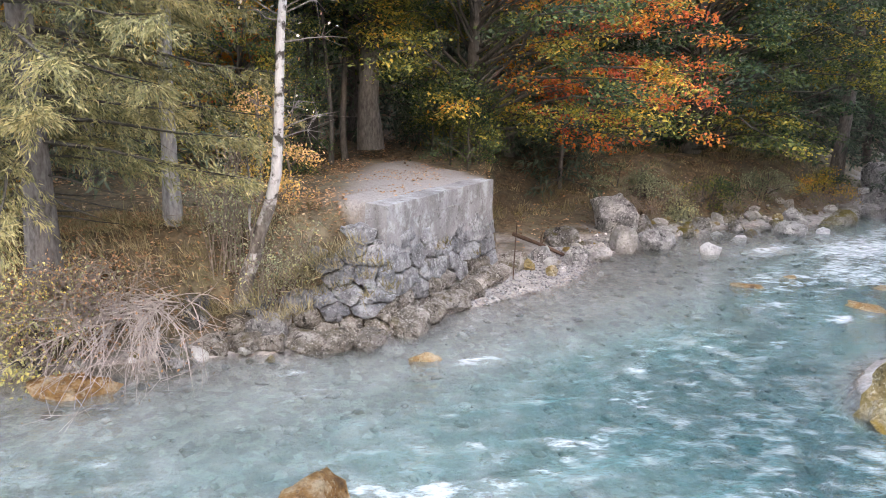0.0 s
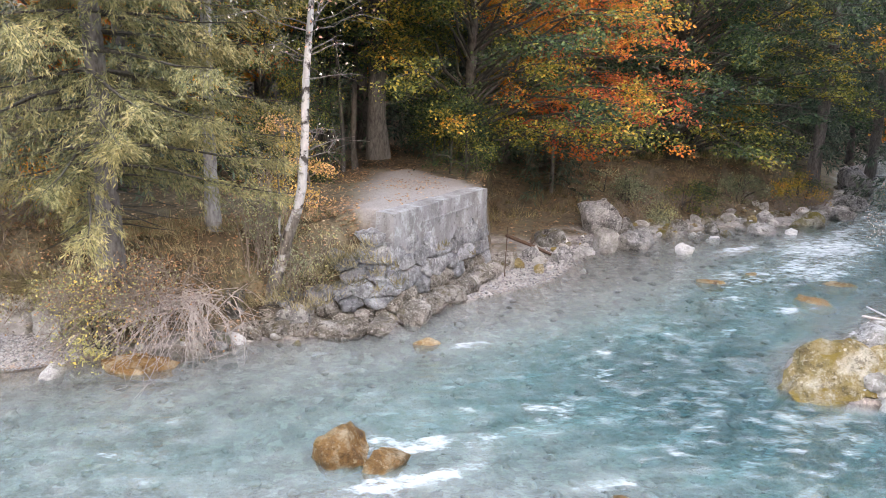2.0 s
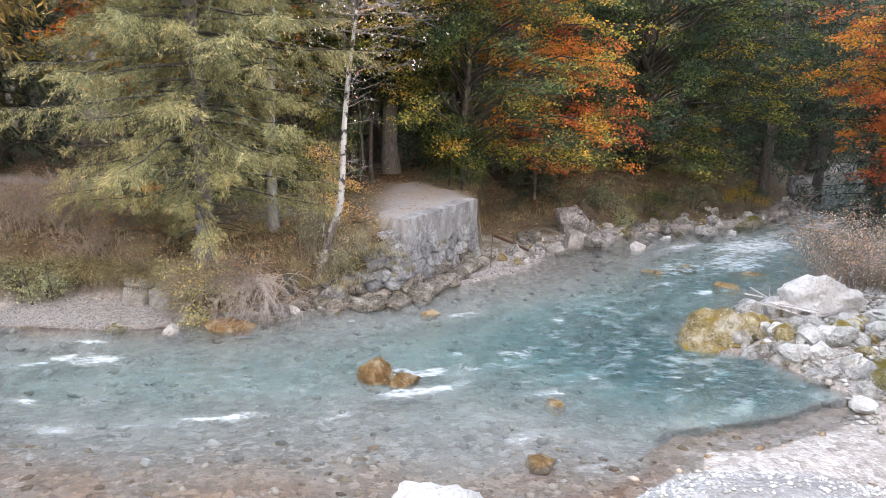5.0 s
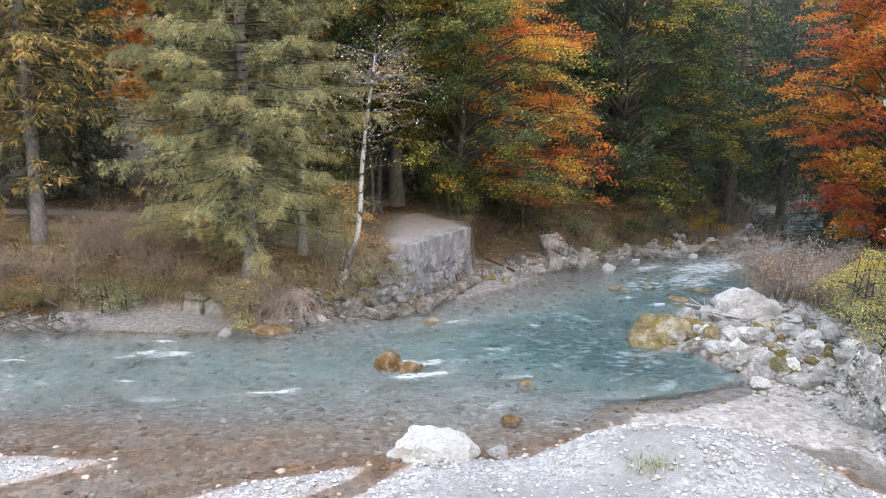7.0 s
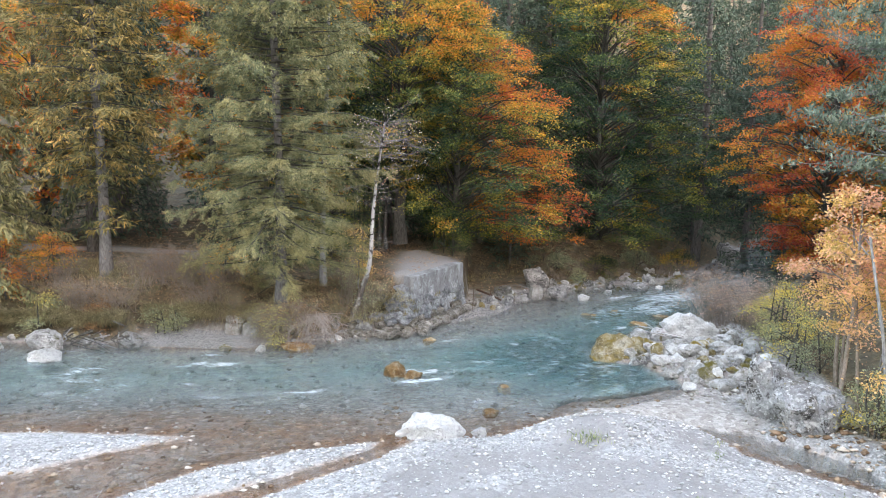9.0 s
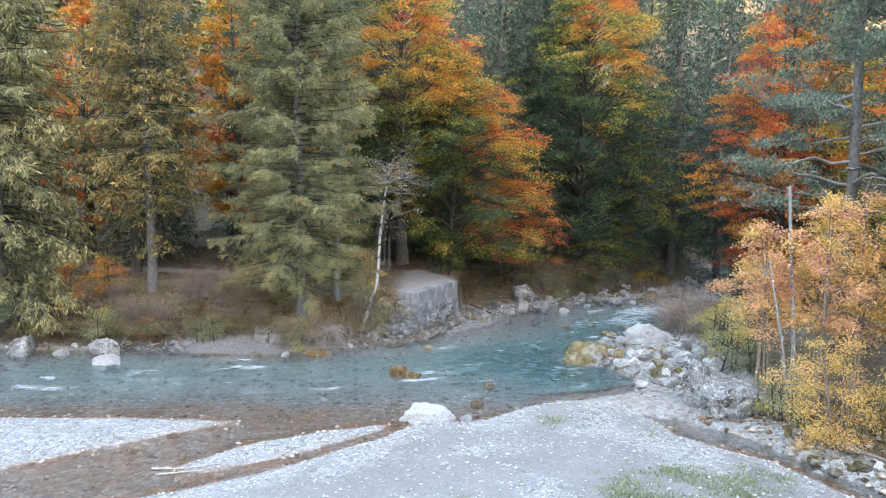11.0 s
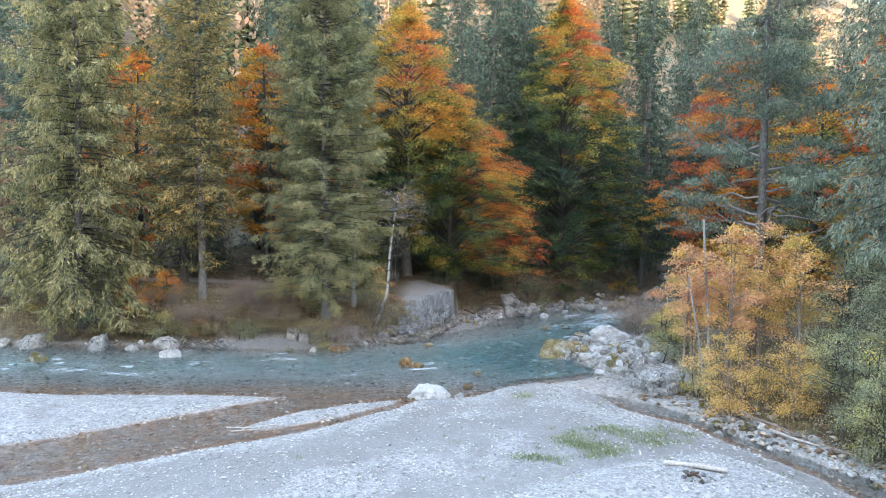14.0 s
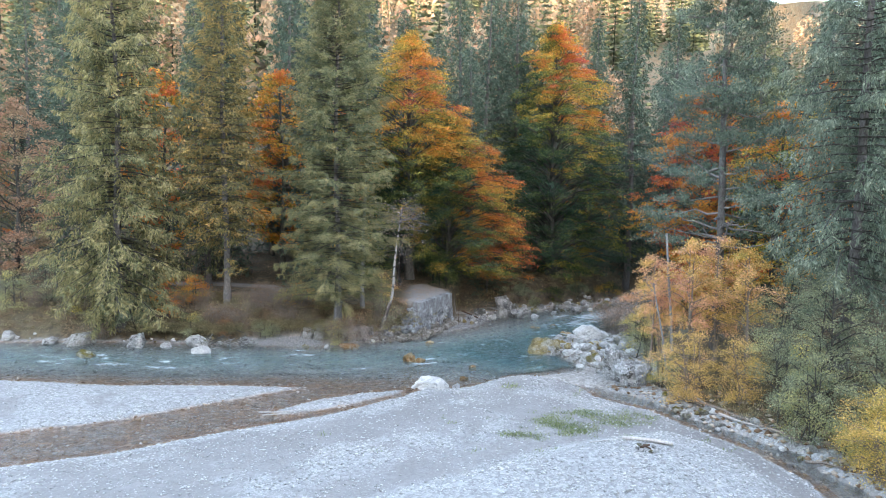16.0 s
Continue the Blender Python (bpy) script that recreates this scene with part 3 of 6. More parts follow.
def land(x, y):
    """Ground height and the masks of what covers it."""
    x, y = np.asarray(x, float), np.asarray(y, float)
    r1, r2, r3 = grain2(x, y, 0.35, 3), grain2(x, y, 1.3, 5), grain2(x, y, 0.06, 9, 4)
    wob = 0.35 * grain2(x, y, 0.7, 21) + 0.15 * r2
    along, across = flow_side(x, y)
    df, dr = inside(x, y, FAR_LAND), inside(x, y, RIGHT_LAND) + wob * 1.3
    dm = inside(x, y, BAR_MAIN)
    ds = np.maximum(inside(x, y, BAR_LEFT), inside(x, y, BAR_STRIP) * 1.2)
    # river bed: deepest along the outer curve, shallow brown riffles by the bars
    h = -0.22 - (0.44 + 0.3 * smooth(4, 9, x)) * np.exp(-(across / 2.6) ** 2) + 0.10 * r1 + 0.05 * r2
    pool = np.exp(-(((x - 5.2) / 3.6) ** 2 + ((y - 8.6) / 3.6) ** 2))
    h = h - 0.95 * pool - 0.8 * np.exp(-(((x - 7.0) / 1.9) ** 2 + ((y - 7.7) / 1.7) ** 2))
    shallow = smooth(4.6, 1.2, y - 0.06 * x) * smooth(10, 5, x)
    h = h * (1 - shallow) + shallow * (-0.10 + 0.05 * r1 + 0.03 * r2)
    # gravel bars
    main = np.where(dm > -0.5, 0.42 * (1 - np.exp(-np.maximum(dm + wob * 0.5, 0) / 1.6)) + 0.05 * np.clip(dm, 0, 8) - 0.02, -1)
    main = main + np.where(dm > 0, 0.45 * np.exp(-(((x - 5.0) / 2.6) ** 2 + ((y - 0.9) / 1.3) ** 2)) + 0.05 * r1 * np.clip(dm, 0, 1), 0)
    mound = inside(x, y, SAND_MOUND)
    main = main + 0.65 * smooth(-0.4, 2.0, mound)
    side = np.where(ds > -0.5, 0.24 * (1 - np.exp(-np.maximum(ds + wob * 0.35, 0) / 1.0)) - 0.02, -1)
    h = np.maximum(h, np.where(dm > -0.5, main, -9))
    h = np.maximum(h, np.where(ds > -0.5, side, -9))
    # wet gravel flat between the bar and the spit
    flat = inside(x, y, WET_FLAT) + 0.5 * wob
    h = np.maximum(h, np.where(flat > -0.6, -0.10 + 0.20 * smooth(-0.5, 1.2, flat) + 0.015 * r2, -9))
    # far bank
    toe, run, top = np.interp(x, XS, TOE), np.interp(x, XS, RUN), np.interp(x, XS, TOP)
    plat = smooth(-0.3, 0.5, inside(x, y, PATH_TOP))
    d = df + wob * np.interp(x, [-40, -5, -3, 1.5, 3, 30], [1, 1, 0, 0, 1, 1])
    bank = 0.10 * np.clip(d, 0, toe) + (top - 0.1 * toe) * smooth(0, 1, (d - toe) / run) + 0.25 * (r1 + 0.4 * r2) * smooth(0.6, 3, d) * (1 - 0.8 * plat)
    back = np.maximum(0, d - toe - run - 7)
    bank = bank + 0.10 * back
    bank = bank + (0.36 * np.maximum(0, y - 36 - 0.1 * np.abs(x)) + 3.0 * r3 * smooth(40, 70, y)) * smooth(2, 22, df)
    bank = np.minimum(bank, 76 + 6 * r3)
    h = np.where(df > -0.4, np.maximum(h, np.where(df > 0, bank, -0.15 + 0.4 * df)), h)
    # in front of the wall the beach stays low
    q, s = (x - WALL_A[0]) * WOUT[0] + (y - WALL_A[1]) * WOUT[1], (x - WALL_A[0]) * WDIR[0] + (y - WALL_A[1]) * WDIR[1]
    lid = 0.06 + 0.12 * np.clip(s, 0, 6) * 0.4 + 3.2 * smooth(WLEN + 0.4, WLEN + 5.5, s)
    h = np.where((q > -0.2) & (q < 6) & (s > -0.6), np.minimum(h, lid), h)
    # fill behind the cap
    h = np.where((q < -0.22) & (q > -1.6) & (s > 0.15) & (s < WLEN - 0.1), np.clip(h, 2.38, 2.43 + 0.02 * r2), h)
    # right bank: a rocky spit, then a steep wooded slope
    spit = inside(x, y, [(5.8, 9.6), (7, 12), (9, 13.4), (12.5, 15), (12, 4), (9.4, 1.6), (8.0, 6)])
    shelf = 0.22 + 0.30 * smooth(4.2, 7.0, y) + 0.45 * smooth(2.6, 0.4, y)
    rb = np.where(dr > 0, shelf * (1 - np.exp(-np.maximum(dr, 0) / 0.9)) + 0.10 * r2 * smooth(0, 0.8, dr) + 0.36 * np.maximum(0, dr - np.where(y > 1.5, 4.0, 1.8)), -0.12 + 1.5 * dr)
    rb = np.minimum(rb, 46 + 5 * r3)
    h = np.where(dr > -0.5, np.maximum(h, rb), h)
    # an unseen rise behind the camera, added to keep the low sun off the river
    blocking_ridge = 92 * smooth(-60, -185, y + 10 * r3) + 8 * r3 * smooth(-70, -120, y)
    h = h + np.where(y < -60, blocking_ridge, 0)
    soil = np.clip(np.maximum(smooth(-0.05, 0.3, (d - toe + 0.25 * r2)) * (df > 0), smooth(0.4, 1.6, dr - np.where((y > 1.5) & (x < 13.5), 3.4, 0.0) + 0.8 * r1) * (dr > 0)), 0, 1)
    low = (x > 0.8) & (x < 7)
    soil = np.maximum(soil, np.where(low, smooth(0.12, 0.30, h + 0.08 * r2), smooth(0.3, 0.55, h + 0.1 * r2)) * (df > 0))
    soil = np.maximum(soil, smooth(-60, -80, y))
    wet = smooth(0.06, 0.0, h + 0.03 * r2) * (1 - soil)
    wet = np.maximum(wet, 0.5 * smooth(-0.3, 0.4, spit) * (1 - soil))
    wet = np.maximum(wet, 0.8 * smooth(-0.3, 0.4, flat) * (1 - smooth(0.0, 0.5, dm)))
    sand = smooth(0.3, 1.6, dm + 1.2 * r1) * smooth(0.35, -0.15, r1 + 0.5 * r2 - 0.12) * (1 - smooth(-0.5, 0.6, mound) * 0.8)
    sand = np.maximum(sand, 0.9 * smooth(-3.5, -1.0, mound) * smooth(0.2, -0.5, mound) * (dm > 0.5))
    sand = np.maximum(sand, 0.85 * smooth(0.6, 2.2, ds + 0.8 * r1) * smooth(0.1, -0.15, r1))
    beach = (df > 0) * (1 - soil) * (1 - smooth(0.0, 0.2, ds))
    wet = np.maximum(wet, (0.55 + 0.2 * r1) * beach)
    riffle = np.maximum(shallow, smooth(-0.35, 0.0, h)) * (1 - 0.8 * smooth(-1.6, -0.2, df) * smooth(-7, -5, x)) * (1 - 0.85 * smooth(-0.03, 0.04, h)) * (1 - 0.8 * smooth(-0.8, 0.2, flat))
    riffle = np.maximum(riffle, 0.45 * smooth(-0.2, 0.6, spit) * smooth(4.4, 6.0, y))
    return h, dict(riffle=riffle, soil=soil, wet=wet, sand=np.clip(0.78 * sand, 0, 1), path=plat * smooth(2.2, 2.36, h) * smooth(-0.6, 0.1, grain2(x, y, 0.9, 33) + 0.5))




def steps(lo, hi, fine_lo, fine_hi, step, growth=1.12):
    out = list(np.arange(fine_lo, fine_hi + step / 2, step))
    s, v = step, out[-1]
    while v < hi:
        s *= growth
        v += s
        out.append(v)
    s, v = step, out[0]
    left = []
    while v > lo:
        s *= growth
        v -= s
        left.append(v)
    return np.array(left[::-1] + out)


gx, gy = steps(-900, 900, -30, 20, 0.22), steps(-700, 900, -14, 29, 0.22)
GX, GY = np.meshgrid(gx, gy, indexing="ij")
GH, masks = land(GX, GY)
ni, nj = GX.shape
ii, jj = np.meshgrid(np.arange(ni - 1), np.arange(nj - 1), indexing="ij")
quads = np.stack([ii * nj + jj, (ii + 1) * nj + jj, (ii + 1) * nj + jj + 1, ii * nj + jj + 1], -1).reshape(-1, 4)
buf = Buf()
buf.add(np.stack([GX, GY, GH], -1).reshape(-1, 3), quads)
ground_mesh = buf.mesh("ground", GROUND, soft=True)
for key, value in masks.items():
    ground_mesh.attributes.new(key, "FLOAT", "POINT").data.foreach_set("value", value.ravel())
ground = tagged(new("ground", ground_mesh), "pale gravel river bars and leaf-strewn forest banks", "ground", kind="structure")


def height(x, y):
    """Height of the ground sheet at a place."""
    i, j = int(np.clip(np.searchsorted(gx, x) - 1, 0, len(gx) - 2)), int(np.clip(np.searchsorted(gy, y) - 1, 0, len(gy) - 2))
    s, t = (x - gx[i]) / (gx[i + 1] - gx[i]), (y - gy[j]) / (gy[j + 1] - gy[j])
    return float((GH[i, j] * (1 - s) + GH[i + 1, j] * s) * (1 - t) + (GH[i, j + 1] * (1 - s) + GH[i + 1, j + 1] * s) * t)


# ---- the river ----
wx, wy = steps(-160, 70, -30, 18, 0.16, 1.1), steps(-60, 110, -12, 29, 0.16, 1.1)
WX, WY = np.meshgrid(wx, wy, indexing="ij")
BED = land(WX, WY)[0]
U, Vv = flow_side(WX, WY)
depth = np.clip(-BED, 0, 2)
waves = 0.030 * grain2(U * 0.5, Vv * 1.4, 1.0, 41, 4) + 0.012 * grain2(U * 2, Vv * 4, 1.0, 43, 3)
foam = np.zeros_like(WX)
# where the water breaks: place, reach along and across the flow, strength
BREAKS = [(-0.6, 6.9, 1.6, 0.35, 0.75), (-0.4, 6.1, 1.5, 0.25, 0.8), (0.3, 11.3, 1.0, 0.25, 0.6), (-25, 5.0, 3, 0.9, 0.55), (-19.4, 3.7, 2.0, 0.6, 0.7), (-16.2, 3.4, 1.4, 0.5, 0.75),
          (-21.5, 4.6, 2.5, 0.6, 0.5), (11, 19.4, 4.5, 1.6, 0.72), (8.3, 17.8, 3, 1.2, 0.6), (13, 22.3, 4, 1.8, 0.9), (18, 27.5, 6, 2.4, 0.7), (9.6, 21.6, 2.5, 0.5, 0.8), (14.6, 24.8, 2.5, 0.6, 0.75), (-0.9, 5.7, 0.8, 0.25, 0.8), (-7, 3.6, 1.2, 0.3, 0.7), (-4.6, 4.3, 0.8, 0.25, 0.7), (2.2, 6.0, 0.8, 0.3, 0.65), (2.6, 2.9, 1.0, 0.25, 0.6), (-3, 3.4, 0.9, 0.3, 0.5),
          (1.5, 4.0, 0.7, 0.3, 0.6), (-5.5, 5.2, 3, 1.2, 0.25), (-10, 4.4, 5, 1.2, 0.3), (3.6, 10.2, 0.6, 0.2, 0.5), (-30, 4, 6, 1.6, 0.4)]
crest = np.random.RandomState(19)
for k in range(110):
    cu, cv = crest.uniform(0.08, 0.92), crest.normal() * 1.5
    px, py = np.interp(cu, np.linspace(0, 1, 6), [-30, -15, -5, 2, 7, 18]), np.interp(cu, np.linspace(0, 1, 6), [4.5, 5.0, 6.6, 9.6, 15, 26.5])
    BREAKS.append((px, py + cv, crest.uniform(0.25, 0.8), crest.uniform(0.16, 0.42), crest.uniform(0.40, 0.85) * (1.15 if px < -8 or px > 8 else 0.8)))
for bx, by, la, lc, strength in BREAKS:
    bu, bv = flow_side(np.array([bx]), np.array([by]))
    foam = np.maximum(foam, strength * np.exp(-((U - bu[0]) / la) ** 2 - ((Vv - bv[0]) / lc) ** 2))
foam = np.maximum(foam, 0.24 * smooth(0.15, 0.4, depth) * smooth(-0.2, 0.5, grain2(U * 0.12, Vv * 0.4, 1.0, 53)))
foam = foam * smooth(0.02, 0.12, depth)
waves = waves * smooth(0.0, 0.35, depth) + 0.10 * foam * grain2(U * 1.2, Vv * 2.2, 1.0, 47, 3)
buf = Buf()
ni, nj = WX.shape
keep = BED < 0.12
ii, jj = np.meshgrid(np.arange(ni - 1), np.arange(nj - 1), indexing="ij")
used = keep[:-1, :-1] | keep[1:, :-1] | keep[:-1, 1:] | keep[1:, 1:]
ii, jj = ii[used], jj[used]
buf.add(np.stack([WX, WY, waves], -1).reshape(-1, 3), np.stack([ii * nj + jj, (ii + 1) * nj + jj, (ii + 1) * nj + jj + 1, ii * nj + jj + 1], -1))
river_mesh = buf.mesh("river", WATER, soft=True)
deep = np.clip((depth - 0.02) / 1.25, 0, 1)
for key, value in (("depth", deep), ("foam", foam)):
    river_mesh.attributes.new(key, "FLOAT", "POINT").data.foreach_set("value", value.ravel())
layer = river_mesh.uv_layers.new(name="flow")
idx = np.zeros(len(river_mesh.loops), int)
river_mesh.loops.foreach_get("vertex_index", idx)
layer.data.foreach_set("uv", np.stack([U.ravel()[idx], Vv.ravel()[idx]], 1).ravel())
tagged(new("water", river_mesh), "clear turquoise mountain river with white riffles", "river", kind="structure")


# ---- rocks ----
def ball(level):
    bm = bmesh.new()
    bmesh.ops.create_icosphere(bm, subdivisions=level, radius=1.0)
    bm.verts.ensure_lookup_table()
    v, f = np.array([tuple(q.co) for q in bm.verts]), np.array([[q.index for q in p.verts] for p in bm.faces])
    bm.free()
    return v, f


BALLS = {k: ball(k) for k in (1, 2, 3, 4)}


def rock_points(seed, level=3, cuts=14, rough=0.16, block=0.0):
    """A boulder of unit size: a ball cut by planes and roughened."""
    rng = np.random.RandomState(seed)
    v, f = BALLS[level]
    v = v.copy()
    if block:
        v = v / (np.sum(np.abs(v) ** (2 + 6 * block), 1) ** (1 / (2 + 6 * block)))[:, None]
    v *= (1 + 0.25 * grain(v, 1.1, seed, 2))[:, None]
    for _ in range(cuts):
        nrm = unit(rng.normal(size=3))
        cut = rng.uniform(0.58, 0.9)
        over = np.maximum(v @ nrm - cut, 0)
        v -= over[:, None] * nrm
    v *= (1 - 0.9 * rough * smooth(0.16, 0.0, np.abs(grain(v, 1.5, seed + 8, 2))))[:, None]
    v *= (1 + 0.7 * rough * grain(v, 2.3, seed + 5, 2) + rough * grain(v, 5.5, seed + 6, 3))[:, None]
    return v / np.abs(v).max(0), f


def rock_mesh(name, seed, size, mat, level=3, cuts=14, rough=0.16, block=0.0, soft=True):
    v, f = rock_points(seed, level, cuts, rough, block)
    buf = Buf()
    buf.add(v * np.array(size) * 0.5, f)
    me = buf.mesh(name, mat, soft=soft)
    me.set_sharp_from_angle(angle=radians(24))
    return me


def boulder(label, at, size, mat, seed, turn=0, sink=0.25, level=3, cuts=14, block=0.0, name="boulder", tilt=0, group="", z=None):
    me = rock_mesh(name, seed, size, mat, level, cuts, 0.16, block)
    ob = new(name, me)
    base = height(*at) if z is None else z
    ob.matrix_basis = pose(at[0], at[1], base + size[2] * (0.5 - sink), tilt, 0, turn)
    return tagged(ob, label, "boulder", group)


# ---- the old retaining wall ----
wall = thing("retaining_wall", "old river retaining wall of rough limestone blocks with a weathered grey concrete cap", "wall", (WALL_A[0], WALL_A[1], 0), math.degrees(math.atan2(WDIR[1], WDIR[0])))
# in the wall's own frame: x along the face, -y out of it, z up


def wall_slab(name, x0, x1, y0, y1, z0, z1, mat, seed, dents=0.03, low=0.0):
    """A rough cast block with uneven faces and a ragged lower edge."""
    buf = Buf()
    nx, ny, nz = max(2, int((x1 - x0) / 0.09)), max(2, int((y1 - y0) / 0.15)), max(2, int((z1 - z0) / 0.09))

    def sheet(o, a, b, na, nb, outward):
        s, t = np.meshgrid(np.linspace(0, 1, na + 1), np.linspace(0, 1, nb + 1), indexing="ij")
        P = (np.array(o)[None, None] + s[..., None] * np.array(a) + t[..., None] * np.array(b)).reshape(-1, 3)
        P = P + np.stack([grain(P, 2.2, seed, 4), grain(P, 2.2, seed + 3, 4), 0.7 * grain(P, 2.2, seed + 6, 4)], 1) * dents
        if low:
            k = smooth(z0 + 0.35, z0, P[:, 2])
            P[:, 2] += k * low * grain(P * np.array([1, 0, 0]), 2.0, seed + 9, 3)
        i, j = np.meshgrid(np.arange(na), np.arange(nb), indexing="ij")
        i, j, w = i.ravel(), j.ravel(), nb + 1
        q = np.stack([i * w + j, (i + 1) * w + j, (i + 1) * w + j + 1, i * w + j + 1], 1)
        buf.add(P, q if outward else q[:, ::-1])

    X, Y, Z = x1 - x0, y1 - y0, z1 - z0
    sheet((x0, y0, z0), (X, 0, 0), (0, 0, Z), nx, nz, True)
    sheet((x0, y1, z0), (X, 0, 0), (0, 0, Z), nx, nz, False)
    sheet((x0, y0, z0), (0, Y, 0), (0, 0, Z), ny, nz, False)
    sheet((x1, y0, z0), (0, Y, 0), (0, 0, Z), ny, nz, True)
    sheet((x0, y0, z1), (X, 0, 0), (0, Y, 0), nx, ny, True)
    sheet((x0, y0, z0), (X, 0, 0), (0, Y, 0), nx, ny, False)
    return link(name, buf.mesh(name, mat, soft=True), wall)


wall_slab("concrete_cap", 0.0, WLEN, 0.0, 0.5, 1.25, 2.42, CONCRETE, 3, 0.035, 0.25)["label"] = "stained grey concrete cap with board marks"
wall_slab("core", 0.12, WLEN - 0.12, 0.18, 0.5, -0.4, 1.5, STONE_DARK, 11, 0.05)
wall_slab("pour_line", 0.02, WLEN - 0.05, -0.012, 0.2, 2.02, 2.06, CONCRETE, 5, 0.012)

def cell(seed, others, box):
    """The polygon of the plane that lies nearest to the seed."""
    x0, x1, z0, z1 = box
    poly = [(x0, z0), (x1, z0), (x1, z1), (x0, z1)]
    for o in others:
        d = o - seed
        mid = (o + seed) / 2
        out = []
        for p, q in zip(poly, poly[1:] + poly[:1]):
            a, b = float(np.dot(np.array(p) - mid, d)), float(np.dot(np.array(q) - mid, d))
            if a <= 0:
                out.append(p)
            if a * b < 0:
                t = a / (a - b)
                out.append((p[0] + t * (q[0] - p[0]), p[1] + t * (q[1] - p[1])))
        poly = out
        if len(poly) < 3:
            return None
    return np.array(poly)


def masonry(start, way, out, length, top, batter, seed, size=(0.62, 0.36), bulge=0.03, joint=0.013, uneven=0.025):
    """Rough stones, each a part of the wall, fitted to their neighbours over a battered face."""
    rng = np.random.RandomState(seed)
    inv = wall.matrix_basis.inverted()
    seeds = []
    for j in range(int(2.9 / size[1])):
        for i in range(int(length / size[0]) + 2):
            seeds.append(((i + 0.5 * (j % 2)) * size[0] + rng.uniform(-0.36, 0.36) * size[0] - 0.1, -0.25 + j * size[1] + rng.uniform(-0.33, 0.33) * size[1]))
    seeds = np.array(seeds)
    stretch = np.array([1.0, 1.45])
    for k in range(len(seeds)):
        if seeds[k, 1] > top(seeds[k, 0]) or not -0.05 < seeds[k, 0] < length + 0.1:
            continue
        d = np.hypot(*((seeds - seeds[k]) * stretch).T)
        near = seeds[np.argsort(d)[1:16]] * stretch
        poly = cell(seeds[k] * stretch, near, (-0.15, length + 0.12, -0.5 * 1.45, 2.38 * 1.45))
        if poly is None:
            continue
        poly = poly / stretch
        mid = poly.mean(0)
        # even points round the outline, drawn in by the joint, corners a little rounded
        edge = np.vstack([poly, poly[:1]])
        run = np.concatenate([[0], np.cumsum(np.hypot(*np.diff(edge, axis=0).T))])
        n = 26
        rim = np.stack([np.interp(np.linspace(0, run[-1], n, endpoint=False), run, edge[:, c]) for c in (0, 1)], 1)
        rim = 0.84 * rim + 0.08 * (np.roll(rim, 1, 0) + np.roll(rim, -1, 0)) + 0.012 * rng.normal(size=rim.shape)
        reach = np.hypot(*(rim - mid).T)[:, None]
        rim = mid + (rim - mid) * np.maximum(0.5, (reach - joint * rng.uniform(0.4, 1.6)) / (reach + 1e-6))
        proud, tx, tz = rng.uniform(-uneven, uneven), rng.normal() * 0.06, rng.normal() * 0.07
        rings = []
        for f, back in ((0.45, 0.0), (0.78, 0.0), (0.95, 0.006), (1.0, 0.035), (0.99, 0.34)):
            P = mid + (rim - mid) * f
            Q = np.stack([P[:, 0], P[:, 1], np.full(n, seed * 3.1)], 1)
            D = proud + bulge * (1 - f * f) - back + tx * (P[:, 0] - mid[0]) + tz * (P[:, 1] - mid[1]) + (0.045 * grain(Q, 3.0, seed, 3) + 0.035 * grain(Q, 9, seed + 4, 2)) * (back < 0.1) + batter * np.maximum(0, 1 - P[:, 1] / 1.5)
            rings.append(np.stack([start[0] + way[0] * P[:, 0] + out[0] * D, start[1] + way[1] * P[:, 0] + out[1] * D, P[:, 1]], 1))
        centre = rings[0].mean(0) + np.array([out[0], out[1], 0]) * bulge * 0.2
        V = np.vstack(rings + [centre[None]])
        q = np.arange(n)
        F = np.concatenate([np.stack([r * n + q, (r + 1) * n + q, (r + 1) * n + (q + 1) % n, r * n + (q + 1) % n], 1) for r in range(len(rings) - 1)])
        cap = np.stack([np.full(n, len(V) - 1), q, (q + 1) % n], 1)
        buf = Buf()
        flip = np.cross(way, out) > 0
        buf.add(V - centre, F if flip else F[:, ::-1])
        buf.n -= len(V)
        buf.f.append((cap if flip else cap[:, ::-1]) + buf.n)
        buf.n += len(V)
        me = buf.mesh("wall_block", MASONRY if centre[2] > 0.45 else FOOTING, soft=True)
        me.set_sharp_from_angle(angle=radians(32))
        ob = link("wall_block", me, wall)
        ob.matrix_basis = inv @ Matrix.Translation(centre)


